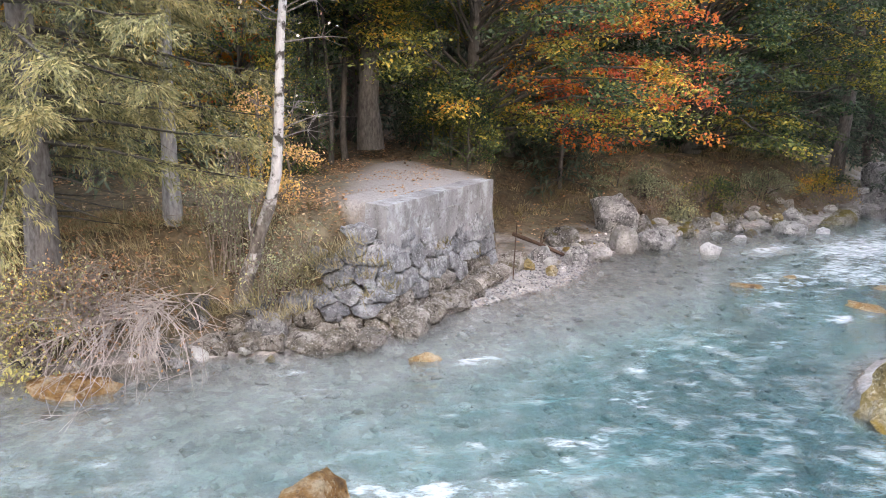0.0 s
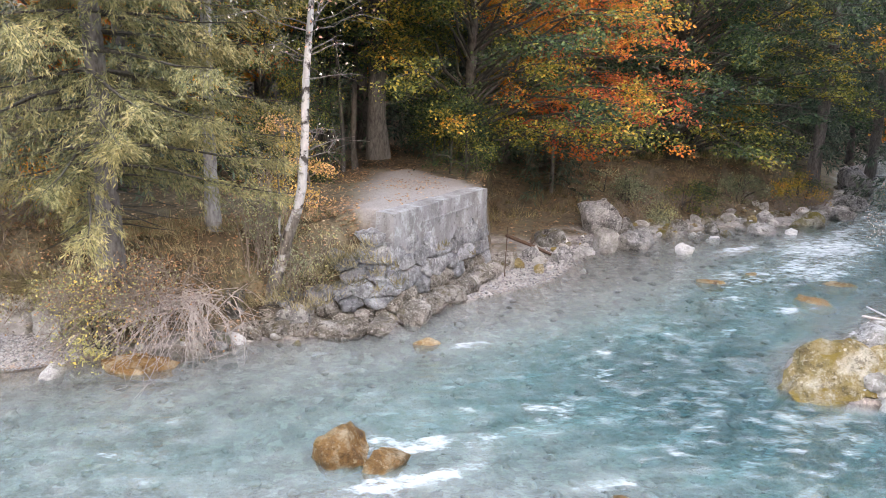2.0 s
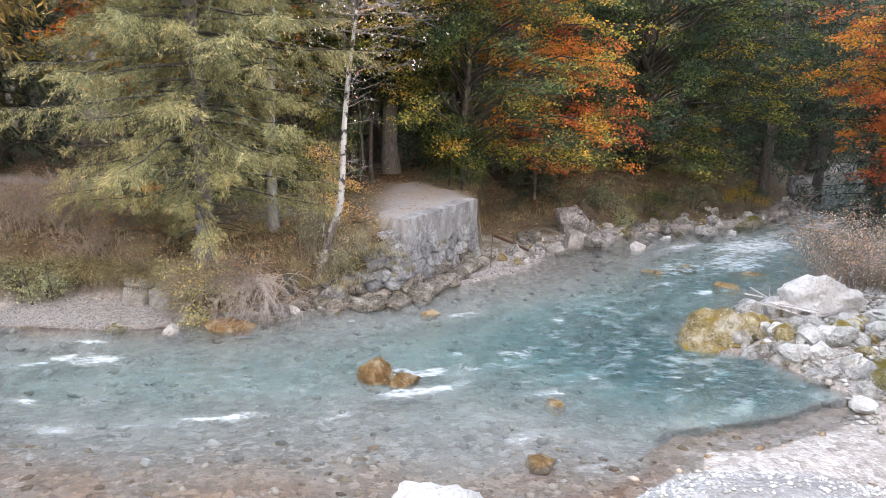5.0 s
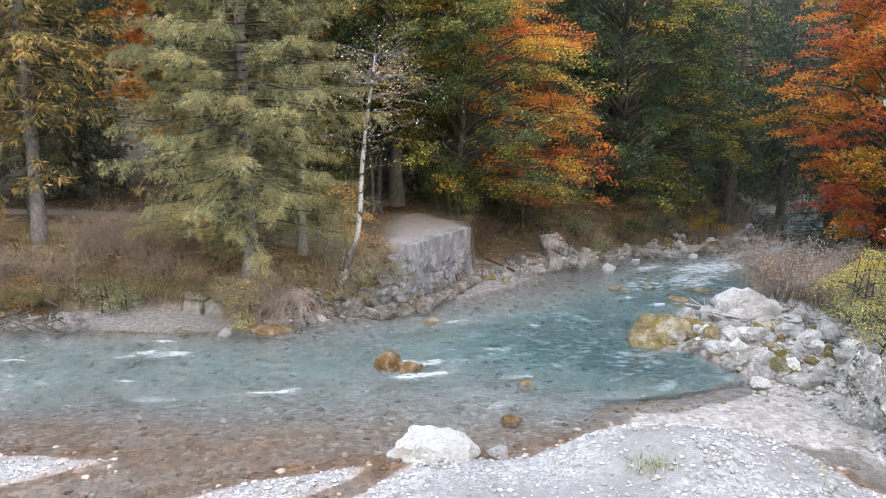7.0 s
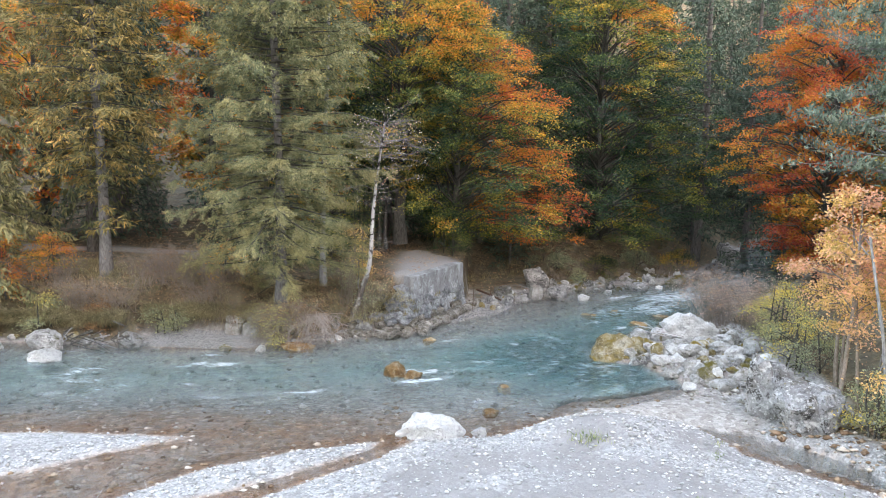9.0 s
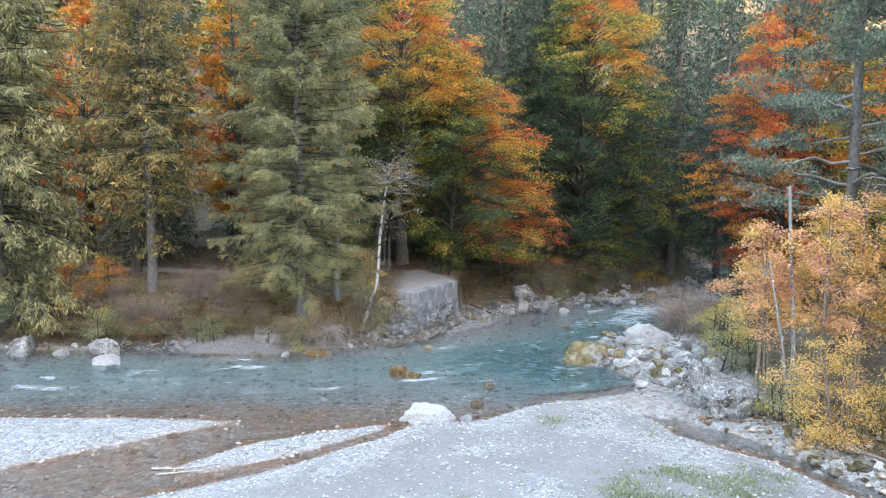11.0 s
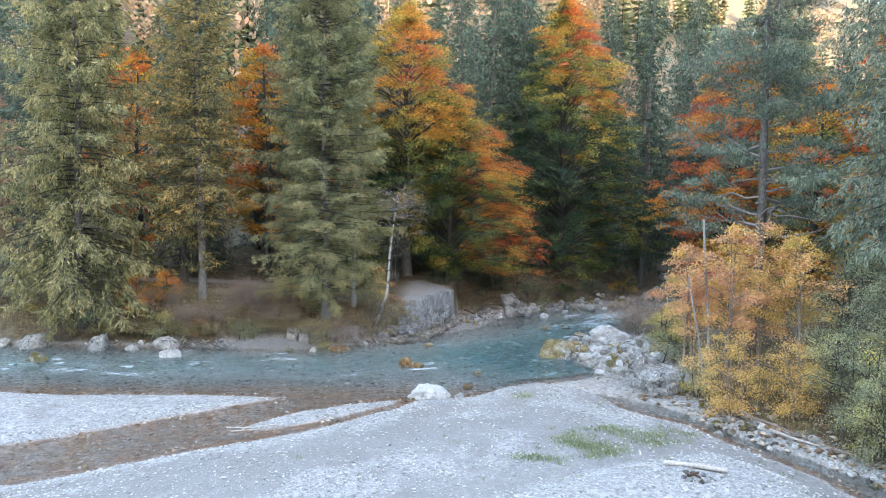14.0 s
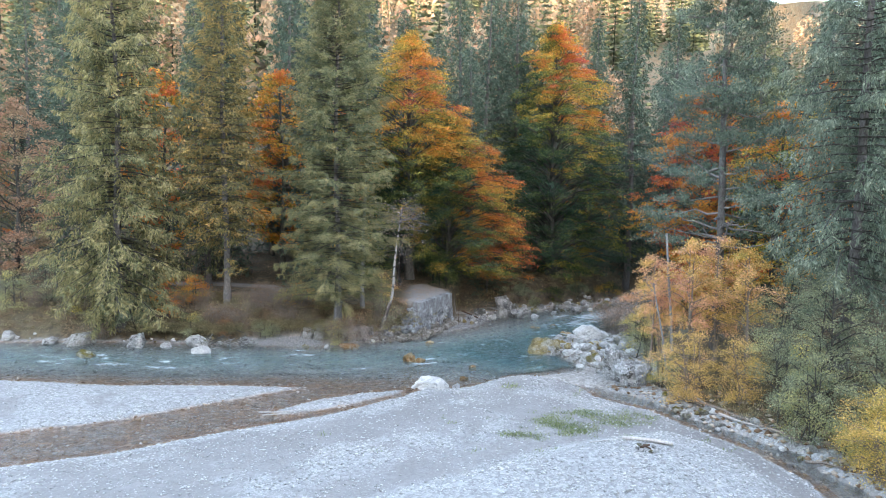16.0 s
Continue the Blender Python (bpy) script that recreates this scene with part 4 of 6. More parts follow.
masonry(WALL_A, WDIR, WOUT, WLEN, lambda s: 1.60 + 0.16 * math.sin(1.3 * s + 1) + 0.75 * max(0, 1 - s / 0.7), 0.22, 4)
masonry(WALL_A + np.array([0.03, -0.02]), np.array([-0.945, -0.327]), np.array([0.327, -0.945]), 3.6, lambda s: 2.1 - 0.55 * s + 0.15 * math.sin(3 * s), 0.42, 9, (0.56, 0.34), 0.05, 0.012, 0.06)
rng = np.random.RandomState(5)
foot_meshes = [rock_mesh("footing_stone", 260 + k, (1, 1, 1), FOOTING, 3, 10, 0.16, 0.25) for k in range(6)]
for k in range(7):
    s = k / 6
    px, py = WALL_A + WDIR * (s * (WLEN + 0.3)) + WOUT * (0.55 - 0.1 * s)
    ob = link("footing_stone", foot_meshes[k % 6], wall)
    ob.matrix_basis = wall.matrix_basis.inverted() @ pose(px, py, 0.12 + rng.uniform(-0.05, 0.1), rng.uniform(-10, 10), rng.uniform(-10, 10), 60 + rng.uniform(-15, 15)) @ Matrix.Diagonal((rng.uniform(0.95, 1.3), rng.uniform(0.6, 0.8), rng.uniform(0.5, 0.7), 1))
for k in range(6):
    ob = link("footing_stone", foot_meshes[k], wall)
    ob.matrix_basis = wall.matrix_basis.inverted() @ pose(-1.7 - 0.55 * k, 12.0 - 0.13 * k + rng.uniform(-0.1, 0.1), 0.1, 0, rng.uniform(-10, 10), rng.uniform(-25, 25)) @ Matrix.Diagonal((rng.uniform(0.7, 1.0), 0.7, rng.uniform(0.4, 0.6), 1))
# rusty iron stake at the wall's end
buf = Buf()
tube(buf, [(0, 0, 0), (0.01, 0, 0.7), (0.03, 0.01, 1.5)], 0.014, 6, cap=True)
RUST = bark("rusty_iron", (0.05, 0.035, 0.03), (0.13, 0.08, 0.055), 10)
ob = new("iron_stake", buf.mesh("iron_stake", RUST))
ob.matrix_basis = pose(1.25, 16.55, 0.0)
tagged(ob, "thin rusty iron stake beside the retaining wall", "stake")

# ---- boulders one by one ----
B = boulder
B("large chalk-white boulder at the edge of the gravel bar", (-0.1, 0.95), (2.1, 1.5, 1.0), STONE_WHITE, 81, 10, 0.30, 4, 3)
B("small white boulder on the gravel bar", (1.35, 1.15), (0.5, 0.45, 0.4), STONE_WHITE, 12, 30)
B("big split grey boulder beside the side channel", (10.4, 3.2), (1.7, 2.0, 3.1), STONE_SPLIT, 13, 62, 0.28, 4, 10, tilt=-9, z=0)
B("big split grey boulder leaning beside its twin", (11.15, 2.1), (2.6, 2.2, 2.8), STONE_SPLIT, 716, -28, 0.29, 4, 8, tilt=14, z=0)
B("smooth white boulder crowning the stony spit", (10.2, 11.2), (2.4, 1.7, 1.6), STONE_WHITE, 15, 12, 0.3, 4, 6, z=0.5)
B("mossy ochre boulder at the tip of the spit", (7.1, 9.8), (2.5, 1.7, 1.9), STONE_OCHRE_DRY, 623, 18, 0.46, 4, 18, tilt=10, z=0)
B("lower mossy boulder beside the spit's tip", (6.55, 9.35), (1.3, 0.9, 0.8), STONE_OCHRE_DRY, 17, 20, 0.5, cuts=18, z=0)
B("dark wet boulder under the mossy one", (7.9, 8.85), (1.3, 0.8, 0.8), STONE_DARK, 19, 25, 0.5, cuts=18, z=0)
B("white-crusted boulder behind the mossy one", (8.1, 10.7), (1.3, 1.0, 1.1), STONE_PALE, 18, 10, 0.3, cuts=18, z=0.3)
for k, (x, y, w, d, h) in enumerate([(8.5, 9.6, 0.8, 0.6, 0.55), (8.9, 9.0, 0.7, 0.55, 0.5), (9.4, 9.7, 0.75, 0.6, 0.6), (9.0, 8.2, 0.65, 0.5, 0.5), (9.7, 8.6, 0.9, 0.6, 0.6), (9.3, 7.3, 0.7, 0.6, 0.5), (10.4, 9.7, 0.8, 0.7, 0.6), (11.3, 9.9, 1.0, 0.8, 0.7), (11.9, 10.6, 1.1, 0.9, 0.8), (8.9, 10.9, 0.8, 0.6, 0.7), (9.2, 6.3, 0.6, 0.45, 0.4), (10.4, 7.3, 0.8, 0.6, 0.55), (11.2, 8.3, 0.9, 0.7, 0.65), (12.0, 8.9, 1.1, 0.8, 0.8), (11.7, 6.6, 0.8, 0.7, 0.6), (8.35, 8.2, 0.9, 0.6, 0.6), (8.55, 7.4, 0.8, 0.6, 0.55), (8.6, 6.6, 0.7, 0.55, 0.5), (8.8, 5.8, 0.7, 0.5, 0.45), (7.6, 8.75, 0.8, 0.5, 0.6), (10.2, 5.6, 0.7, 0.5, 0.45), (10.0, 6.6, 0.7, 0.6, 0.5)]):
    B("pale limestone boulder bedded in the rubble of the spit", (x, y), (w, d, h), STONE_RUBBLE if k % 3 else STONE_WHITE, 660 + k, k * 47 % 180, 0.25, 3, 14)
B("ochre boulder standing in the riffle", (-1.75, 6.5), (1.05, 0.8, 0.8), STONE_OCHRE, 647, 25, 0.42, cuts=9, block=0.35, tilt=22, z=0)
B("small ochre boulder in the riffle", (-1.0, 6.35), (0.8, 0.55, 0.55), STONE_OCHRE, 649, 50, 0.46, cuts=9, block=0.35, tilt=-18, z=0)
B("flat wet ochre rock near the bank", (-5.95, 9.55), (1.5, 0.8, 0.5), STONE_OCHRE, 21, 5, 0.5, cuts=22, tilt=8, z=0)
B("half-drowned ochre rock below the wall", (-0.7, 11.3), (0.7, 0.5, 0.4), STONE_OCHRE, 22, 5, 0.6, z=0)
for at, size, mat, seed, text in [
        ((-4.8, 11.7), (0.95, 0.6, 0.75), STONE_DARK, 71, "grey cracked boulder bedded in the bank beside the birch"), ((-3.55, 11.75), (0.8, 0.6, 0.9), STONE, 73, "grey boulder under the birch"),
        ((-23.4, 8.4), (2.2, 1.4, 1.2), STONE_PALE, 31, "pale boulder at the foot of the bank"), ((-19.6, 8.3), (1.9, 1.4, 1.5), STONE, 32, "grey lichen-dark boulder at the foot of the bank"),
        ((-15.8, 8.5), (1.7, 1.3, 1.3), STONE_PALE, 33, "pale boulder beside a root plate"), ((-15.0, 7.1), (1.4, 1.0, 0.7), STONE_WHITE, 34, "flat white boulder in the shallows"),
        ((-17.7, 8.2), (0.8, 0.6, 0.55), STONE_PALE, 35, "small pale boulder in the shallows"), ((-25.5, 8.3), (1.3, 0.9, 0.7), STONE_PALE, 36, "pale boulder in the shallows"),
        ((-28.6, 8.8), (1.4, 1.1, 0.9), STONE_PALE, 37, "pale boulder at the foot of the bank"), ((-21.6, 5.4), (1.4, 0.9, 0.7), STONE_MOSSY, 38, "brown boulder standing in the rapids"),
        ((-12.7, 9.3), (1.3, 1.0, 0.9), STONE_PALE, 39, "pale boulder under the grassy bank"), ((-8.7, 8.95), (0.6, 0.45, 0.42), STONE_MOSSY, 40, "brown stone at the edge of the shelf"),
        ((-7.3, 9.05), (0.65, 0.45, 0.42), STONE_WHITE, 41, "white stone at the edge of the shelf"), ((-4.9, 10.9), (0.9, 0.6, 0.5), STONE_DARK, 42, "dark flat rock at the water's edge"),
        ((4.95, 23.0), (2.3, 1.8, 3.0), STONE, 43, "pointed grey boulder spotted with lichen"), ((5.9, 22.9), (1.1, 1.0, 1.3), STONE_DARK, 44, "dark boulder beside the pointed one"),
        ((5.9, 21.3), (1.9, 1.4, 1.2), STONE, 45, "white-topped boulder at the water's edge"), ((3.1, 18.7), (1.2, 0.9, 0.8), STONE, 46, "tilted pale slab on the beach"),
        ((2.9, 20.6), (1.5, 1.2, 1.0), STONE_DARK, 47, "grey broken boulder on the beach"), ((2.1, 18.6), (1.0, 0.8, 0.7), STONE, 48, "grey boulder beside the wall"),
        ((3.9, 19.6), (0.9, 0.8, 0.7), STONE_PALE, 49, "pale boulder on the beach"), ((7.35, 20.6), (0.95, 0.7, 0.75), STONE_WHITE, 50, "white-topped boulder standing in the water"),
        ((9.6, 24.7), (1.0, 0.8, 0.7), STONE_DARK, 51, "dark mossy boulder at the far shore"), ((11.3, 24.2), (1.5, 1.0, 0.9), STONE_PALE, 52, "white-topped boulder in the rapids"),
        ((12.5, 24.4), (0.6, 0.5, 0.5), STONE_WHITE, 53, "small white boulder in the rapids"), ((14.0, 26.4), (1.7, 1.3, 1.2), STONE_MOSSY, 54, "mossy boulder at the far shore"),
        ((16.3, 28.2), (1.9, 1.4, 1.2), STONE_PALE, 55, "pale boulder at the far shore"), ((12.3, 26.4), (1.2, 1.0, 0.9), STONE, 56, "grey boulder at the far shore"),
        ((18.0, 30.9), (2.0, 1.5, 1.3), STONE, 57, "grey boulder at the far shore"), ((20.2, 35), (2.6, 2.2, 3.2), STONE, 58, "tall grey rock at the far shore"),
        ((8.2, 24.4), (1.2, 0.9, 0.7), STONE_DARK, 59, "dark boulder under the wooded slope"), ((6.6, 23.0), (0.9, 0.7, 0.6), STONE, 60, "grey boulder under the wooded slope"),
        ((15.0, 27.8), (1.2, 1.0, 0.8), STONE_PALE, 62, "pale boulder at the far shore")]:
    if at[1] > 18:
        size = tuple(0.82 * v for v in size)
    B(text, at, size, mat, seed, seed * 37 % 180, 0.3 if height(*at) > 0 else 0.32, z=max(-0.05, min(height(*at), 9)))
for at, w in [((7.1, 17.0), 0.9), ((9.3, 15.4), 1.3), ((8.6, 17.9), 0.8), ((10.6, 17.3), 1.4), ((2.3, 5.6), 0.6), ((1.7, 3.2), 0.8)]:
    B("rust-brown rock just under the water", at, (w, w * 0.7, 0.4), STONE_OCHRE, int(at[0] * 7 + 90), at[1] * 20, 0.62, 2, name="drowned_rock", group="drowned rocks", z=-0.06)
# cut stone blocks: one on the far beach, a small stack on the shelf
for at, size, turn, z in [((4.75, 20.45), (0.72, 0.6, 0.95), 12, None), ((-9.0, 10.85), (0.72, 0.6, 0.55), 5, 0.14), ((-8.2, 10.75), (0.75, 0.6, 0.62), -8, 0.14), ((-8.95, 11.0), (0.8, 0.6, 0.36), 4, 0.66), ((-8.15, 10.95), (0.6, 0.5, 0.3), -4, 0.72)]:
    me = rock_mesh("cut_stone_block", int(at[0] * 10 + 300), size, STONE_RUBBLE, 3, 0, 0.03, 1.6)
    ob = new("cut_stone_block", me)
    ob.matrix_basis = pose(at[0], at[1], (height(*at) if z is None else z) + size[2] * 0.42, 2, 3, turn)
    tagged(ob, "squared pale stone block lying on the shore", "stone block", "cut blocks")
# rubble of the spit and of the shores: singly for the larger ones
rng = np.random.RandomState(12)
rubble = [rock_mesh("rubble_stone", 400 + k, (1, 0.8, 0.65), (STONE_RUBBLE, STONE_PALE, STONE_RUBBLE, STONE_OCHRE_DRY, STONE_MOSSY, STONE_WHITE)[k % 6], 2, 7, 0.15) for k in range(12)]
SPIT = [(6.9, 9.5), (8.4, 11.8), (11.2, 13.0), (12.6, 9), (12.4, 5.2), (10.8, 4.9), (9.3, 5.4), (8.6, 7.4)]
count = 0
while count < 190:
    x, y = rng.uniform(7, 12.5), rng.uniform(4, 13.4)
    if inside(np.array([x]), np.array([y]), SPIT)[0] < 0.1:
        continue
    s = 0.22 + 0.75 * rng.rand() ** 2.2
    ob = new("rubble_stone", rubble[rng.randint(12)])
    ob.matrix_basis = pose(x, y, height(x, y) + s * 0.14, rng.uniform(-25, 25), rng.uniform(-25, 25), rng.uniform(0, 360)) @ Matrix.Scale(s, 4)
    tagged(ob, "loose pale limestone rubble on the spit", "stone", "spit rubble")
    count += 1
for x0, y0, x1, y1, n, spread, big in [(12.2, -1.2, 16.8, -7.2, 60, 0.7, 0.5), (16.8, -7.2, 18, -13, 24, 0.7, 0.45), (1.8, 17.8, 5.0, 22.4, 40, 0.8, 0.45), (6.0, 23.2, 17.0, 29.5, 140, 1.1, 0.6), (-29, 8.9, -13.5, 9.5, 46, 0.45, 0.4), (-6.4, 10.5, -3.2, 11.4, 12, 0.25, 0.35), (17, 29.6, 22, 37, 40, 1.2, 0.7)]:
    for k in range(n):
        t = rng.rand()
        x, y = x0 + (x1 - x0) * t + rng.normal() * spread * 0.5, y0 + (y1 - y0) * t + rng.normal() * spread * 0.6
        s = 0.12 + big * rng.rand() ** 2
        hz = height(x, y)
        if hz < -0.3:
            continue
        ob = new("shore_stone", rubble[rng.randint(12)])
        ob.matrix_basis = pose(x, y, hz + s * 0.15, rng.uniform(-20, 20), rng.uniform(-20, 20), rng.uniform(0, 360)) @ Matrix.Scale(s, 4)
        tagged(ob, "loose limestone on the river shore", "stone", "shore stones")


def scatter(name, label, poly, n, lo, hi, mat, seed, where, power=2.5, sink=0.25):
    """Many small stones in one mesh."""
    rng = np.random.RandomState(seed)
    poly = np.array(poly)
    P = np.stack([rng.uniform(poly[:, 0].min(), poly[:, 0].max(), n), rng.uniform(poly[:, 1].min(), poly[:, 1].max(), n)], 1)
    P = P[inside(P[:, 0], P[:, 1], [tuple(q) for q in poly]) > 0]
    h, masks = land(P[:, 0], P[:, 1])
    ok = where(h, masks, P, rng)
    P, h = P[ok], h[ok]
    m = len(P)
    v, f = ball_small
    s = lo + (hi - lo) * rng.rand(m) ** power
    dims = s[:, None] * np.stack([np.ones(m), rng.uniform(0.6, 1, m), rng.uniform(0.4, 0.8, m)], 1) * 0.5
    a = rng.uniform(0, 2 * np.pi, m)
    W = v[None] * dims[:, None] * (1 + 0.25 * rng.normal(size=(m, len(v), 1)).clip(-1, 1))
    X = W[..., 0] * np.cos(a)[:, None] - W[..., 1] * np.sin(a)[:, None] + P[:, 0:1]
    Y = W[..., 0] * np.sin(a)[:, None] + W[..., 1] * np.cos(a)[:, None] + P[:, 1:2]
    Z = W[..., 2] + (h + dims[:, 2] * (1 - 2 * sink))[:, None]
    buf = Buf()
    buf.add(np.stack([X, Y, Z], -1).reshape(-1, 3), (f[None] + (np.arange(m) * len(v))[:, None, None]).reshape(-1, 3))
    return tagged(new(name, buf.mesh(name, mat, soft=True)), label, "gravel", kind="stuff")


def pebble():
    """A five-sided cobble, pointed above and below."""
    ring = [(math.cos(1.2566 * k), math.sin(1.2566 * k), 0.12 * (-1) ** k) for k in range(5)]
    v = np.array(ring + [(0.1, 0, 0.85), (0, 0, -0.85)], float)
    return v, np.array([(k, (k + 1) % 5, 5) for k in range(5)] + [((k + 1) % 5, k, 6) for k in range(5)])


ball_small = pebble()
scatter("gravel_stones", "fine grey gravel of the beach beside the wall", [(-1.6, 12.2), (1.0, 14.6), (4.4, 18.6), (6.6, 22.4), (4.4, 22.2), (1.4, 18.2), (0.4, 15.6), (-1.4, 12.8)], 24000, 0.03, 0.1, PEBBLE_GREY, 61,
        lambda h, m, P, r: (h > -0.06) & (h < 0.6), 2.2)
scatter("gravel_stones", "pale rounded gravel on the main bar", [(-20, -15), (16, -15), (16, 4), (-3, 4), (-20, -8)], 60000, 0.03, 0.16, PEBBLE_PALE, 51,
        lambda h, m, P, r: (h > 0.01) & (m["soil"] < 0.3) & (r.rand(len(h)) > m["sand"] * 0.86) & (m["wet"] < 0.5) & (r.rand(len(h)) < 0.25 + 0.75 * smooth(-0.35, 0.25, grain2(P[:, 0], P[:, 1], 0.5, 71) + 0.9 * smooth(-3.5, 0.5, P[:, 1]))), 3.0)
scatter("gravel_stones", "pale rounded gravel on the low bars", [(-32, -14), (-1, -14), (-1, 2), (-32, 2)], 20000, 0.03, 0.13, PEBBLE_PALE, 52,
        lambda h, m, P, r: (h > 0.0) & (m["soil"] < 0.3) & (r.rand(len(h)) > m["sand"] * 0.75), 3)
scatter("gravel_stones", "grey gravel of the beaches under the far bank", [(-13, 8.5), (-6.5, 9), (3, 14), (8, 20), (22, 34), (6, 26), (1, 20), (-6, 12.5), (-13, 12)], 12000, 0.025, 0.10, PEBBLE_GREY, 53,
        lambda h, m, P, r: (h > -0.02) & (m["soil"] < 0.35), 2.5)
scatter("gravel_stones", "grey pebbles of the small shelf under the bank", [(-12.4, 9.1), (-7.2, 9.0), (-7.4, 11.3), (-12.4, 11.4)], 17000, 0.022, 0.06, PEBBLE_GREY, 58,
        lambda h, m, P, r: (h > -0.03) & (h < 0.5), 2.0)
scatter("river_stones", "brown stones in the shallow riffles", [(-30, -14), (16, -14), (16, 4), (3, 6), (-30, 5)], 9000, 0.05, 0.26, PEBBLE_BROWN, 54,
        lambda h, m, P, r: (h < 0.02) & (h > -0.32), 2.2, 0.42)
scatter("river_stones", "pale and brown stones on the river bed", [(-28, 2), (2, 3), (14, 14), (20, 30), (8, 24), (-2, 13), (-12, 10), (-28, 9)], 7000, 0.08, 0.36, PEBBLE_BED, 55,
        lambda h, m, P, r: (h < 0.0), 2.0, 0.35)
scatter("gravel_stones", "pale rubble of the spit and the side channel", [(6.5, 9), (9, 13), (13, 14), (13, 3), (9.5, 2), (8.5, 4)], 5200, 0.05, 0.26, PEBBLE_SPIT, 56,
        lambda h, m, P, r: (h > -0.05) & (m["soil"] < 0.8) & (r.rand(len(h)) < 0.15 + 0.85 * smooth(4.0, 6.0, P[:, 1])) & (P[:, 0] > 7.9), 2.4)
scatter("bank_stones", "brown stones along the side channel", [(9.6, 2), (12.5, 2.5), (15, -1.5), (18, -6), (19, -13), (16.5, -13), (16, -7.5), (12.5, -2.6)], 3500, 0.08, 0.4, PEBBLE_BROWN, 57,
        lambda h, m, P, r: (h > -0.1), 2.2)


# ---- trees ----
def spruce_parts(seed, H, R, bare, mat, bark_mat=BARK_SPRUCE, dens=1.0, trunk_r=0.22, droop=0.22, twig=0.55, tone0=0.45, shape=0.75, gap=0.34, needle=0.022, lean=(0, 0), hang=0.9, fine_low=False):
    rng = np.random.RandomState(seed)
    wood, green, stem = Buf(), Buf(), Buf()
    zs = np.concatenate([[-1.4], np.linspace(0, H, 16)])
    bend = lambda z: np.stack([lean[0] * z / H + 0.12 * np.sin(z * 0.31 + seed), lean[1] * z / H + 0.12 * np.cos(z * 0.27 + seed), z], -1) - np.array([0.12 * math.sin(seed), 0.12 * math.cos(seed), 0])
    rad = trunk_r * (1 - np.maximum(zs, 0) / H) ** 0.8 + 0.015
    rad[0] *= 1.7
    rad[1] *= 1.3
    tube(stem, bend(zs), rad, 10)
    z = bare * 0.45
    while z < H - 0.2:
        u = z / H
        n = rng.randint(4, 7)
        full = z > bare
        for a in np.arange(n) * 2 * np.pi / n + rng.uniform(0, 6.28):
            a += rng.uniform(-0.3, 0.3)
            L = R * min(1.0, 1.25 * (1 - u) ** shape + 0.04) * rng.uniform(0.5, 1.15)
            if z < bare * 1.35:
                L *= 0.75
            if not full:
                L *= rng.uniform(0.3, 0.7)
            out, perp = np.array([math.cos(a), math.sin(a), 0]), np.array([-math.sin(a), math.cos(a), 0])
            rise = 0.42 * u - 0.05 + rng.uniform(-0.08, 0.08)
            base = bend(np.array(z))
            pt = lambda t: base + L * (t[:, None] * out + np.stack([0 * t, 0 * t, rise * t - droop * (1.3 - u) * t ** 2 + 0.16 * t ** 4], 1)) + 0.06 * L * np.sin(3 * t + a)[:, None] * perp
            tube(wood, pt(np.linspace(0, 1, 4)), np.linspace(0.012 + 0.011 * L, 0.004, 4), 3)
            if not full and rng.rand() < 0.75:
                continue
            coarse = 1.0 + 0.8 * float(smooth(7, 12, z)) if fine_low else 1.0
            m = max(8, int(L * 26 * dens / coarse ** 1.6))
            k = max(3, int(4 + 6.5 * L))
            ts = rng.uniform(0.08, 1, k) ** 0.75
            way = np.sign(rng.uniform(-1, 1, k))[:, None] * perp * rng.uniform(0.15, 1.0, (k, 1)) + out * rng.uniform(0.25, 1.0, (k, 1))
            way[:, 2] -= rng.uniform(0.0, 1.0, k) * hang * (1.15 - 0.6 * u)
            reach = (0.12 + 0.36 * L * (1 - 0.75 * ts) * np.minimum(1, 3 * ts)) * rng.uniform(0.5, 1.25, k)
            root, end = pt(ts), pt(ts) + unit(way) * reach[:, None]
            if dens > 1:
                sticks(wood, root, end, 0.005, 0.002)
            pick, f = rng.randint(0, k, m), rng.uniform(0, 1, m)
            p = root[pick] + (end - root)[pick] * f[:, None] + rng.normal(size=(m, 3)) * np.array([0.045, 0.045, 0.03])
            p[:, 2] -= 0.10 * reach[pick] * f ** 2
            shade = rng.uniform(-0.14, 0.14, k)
            # tone rises from trunk to bough end and along each twig
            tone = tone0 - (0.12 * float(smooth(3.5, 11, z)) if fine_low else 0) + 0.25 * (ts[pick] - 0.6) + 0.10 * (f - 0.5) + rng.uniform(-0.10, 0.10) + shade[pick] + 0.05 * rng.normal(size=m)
            spray = unit(way)[pick] + 0.55 * rng.normal(size=(m, 3))
            spray[:, 2] -= 0.25 * hang
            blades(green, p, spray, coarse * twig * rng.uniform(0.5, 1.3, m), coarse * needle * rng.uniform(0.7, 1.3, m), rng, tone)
        z += gap * rng.uniform(0.8, 1.25) * (0.6 + 0.4 * (1 - u))
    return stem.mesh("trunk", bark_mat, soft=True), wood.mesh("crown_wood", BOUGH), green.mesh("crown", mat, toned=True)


def stand(parts, name, label, x, y, z=None, turn=0, scale=1.0, names=("trunk", "crown_wood", "crown"), group="", tall=1.0):
    ob = thing(name, label, "tree", (x, y, (height(x, y) if z is None else z) - 0.1), turn, group)
    ob.scale = (scale, scale, scale * tall)
    for n, me in zip(names, parts):
        tagged(link(n, me, ob), kind="" if n == "trunk" else "stuff")
    return ob


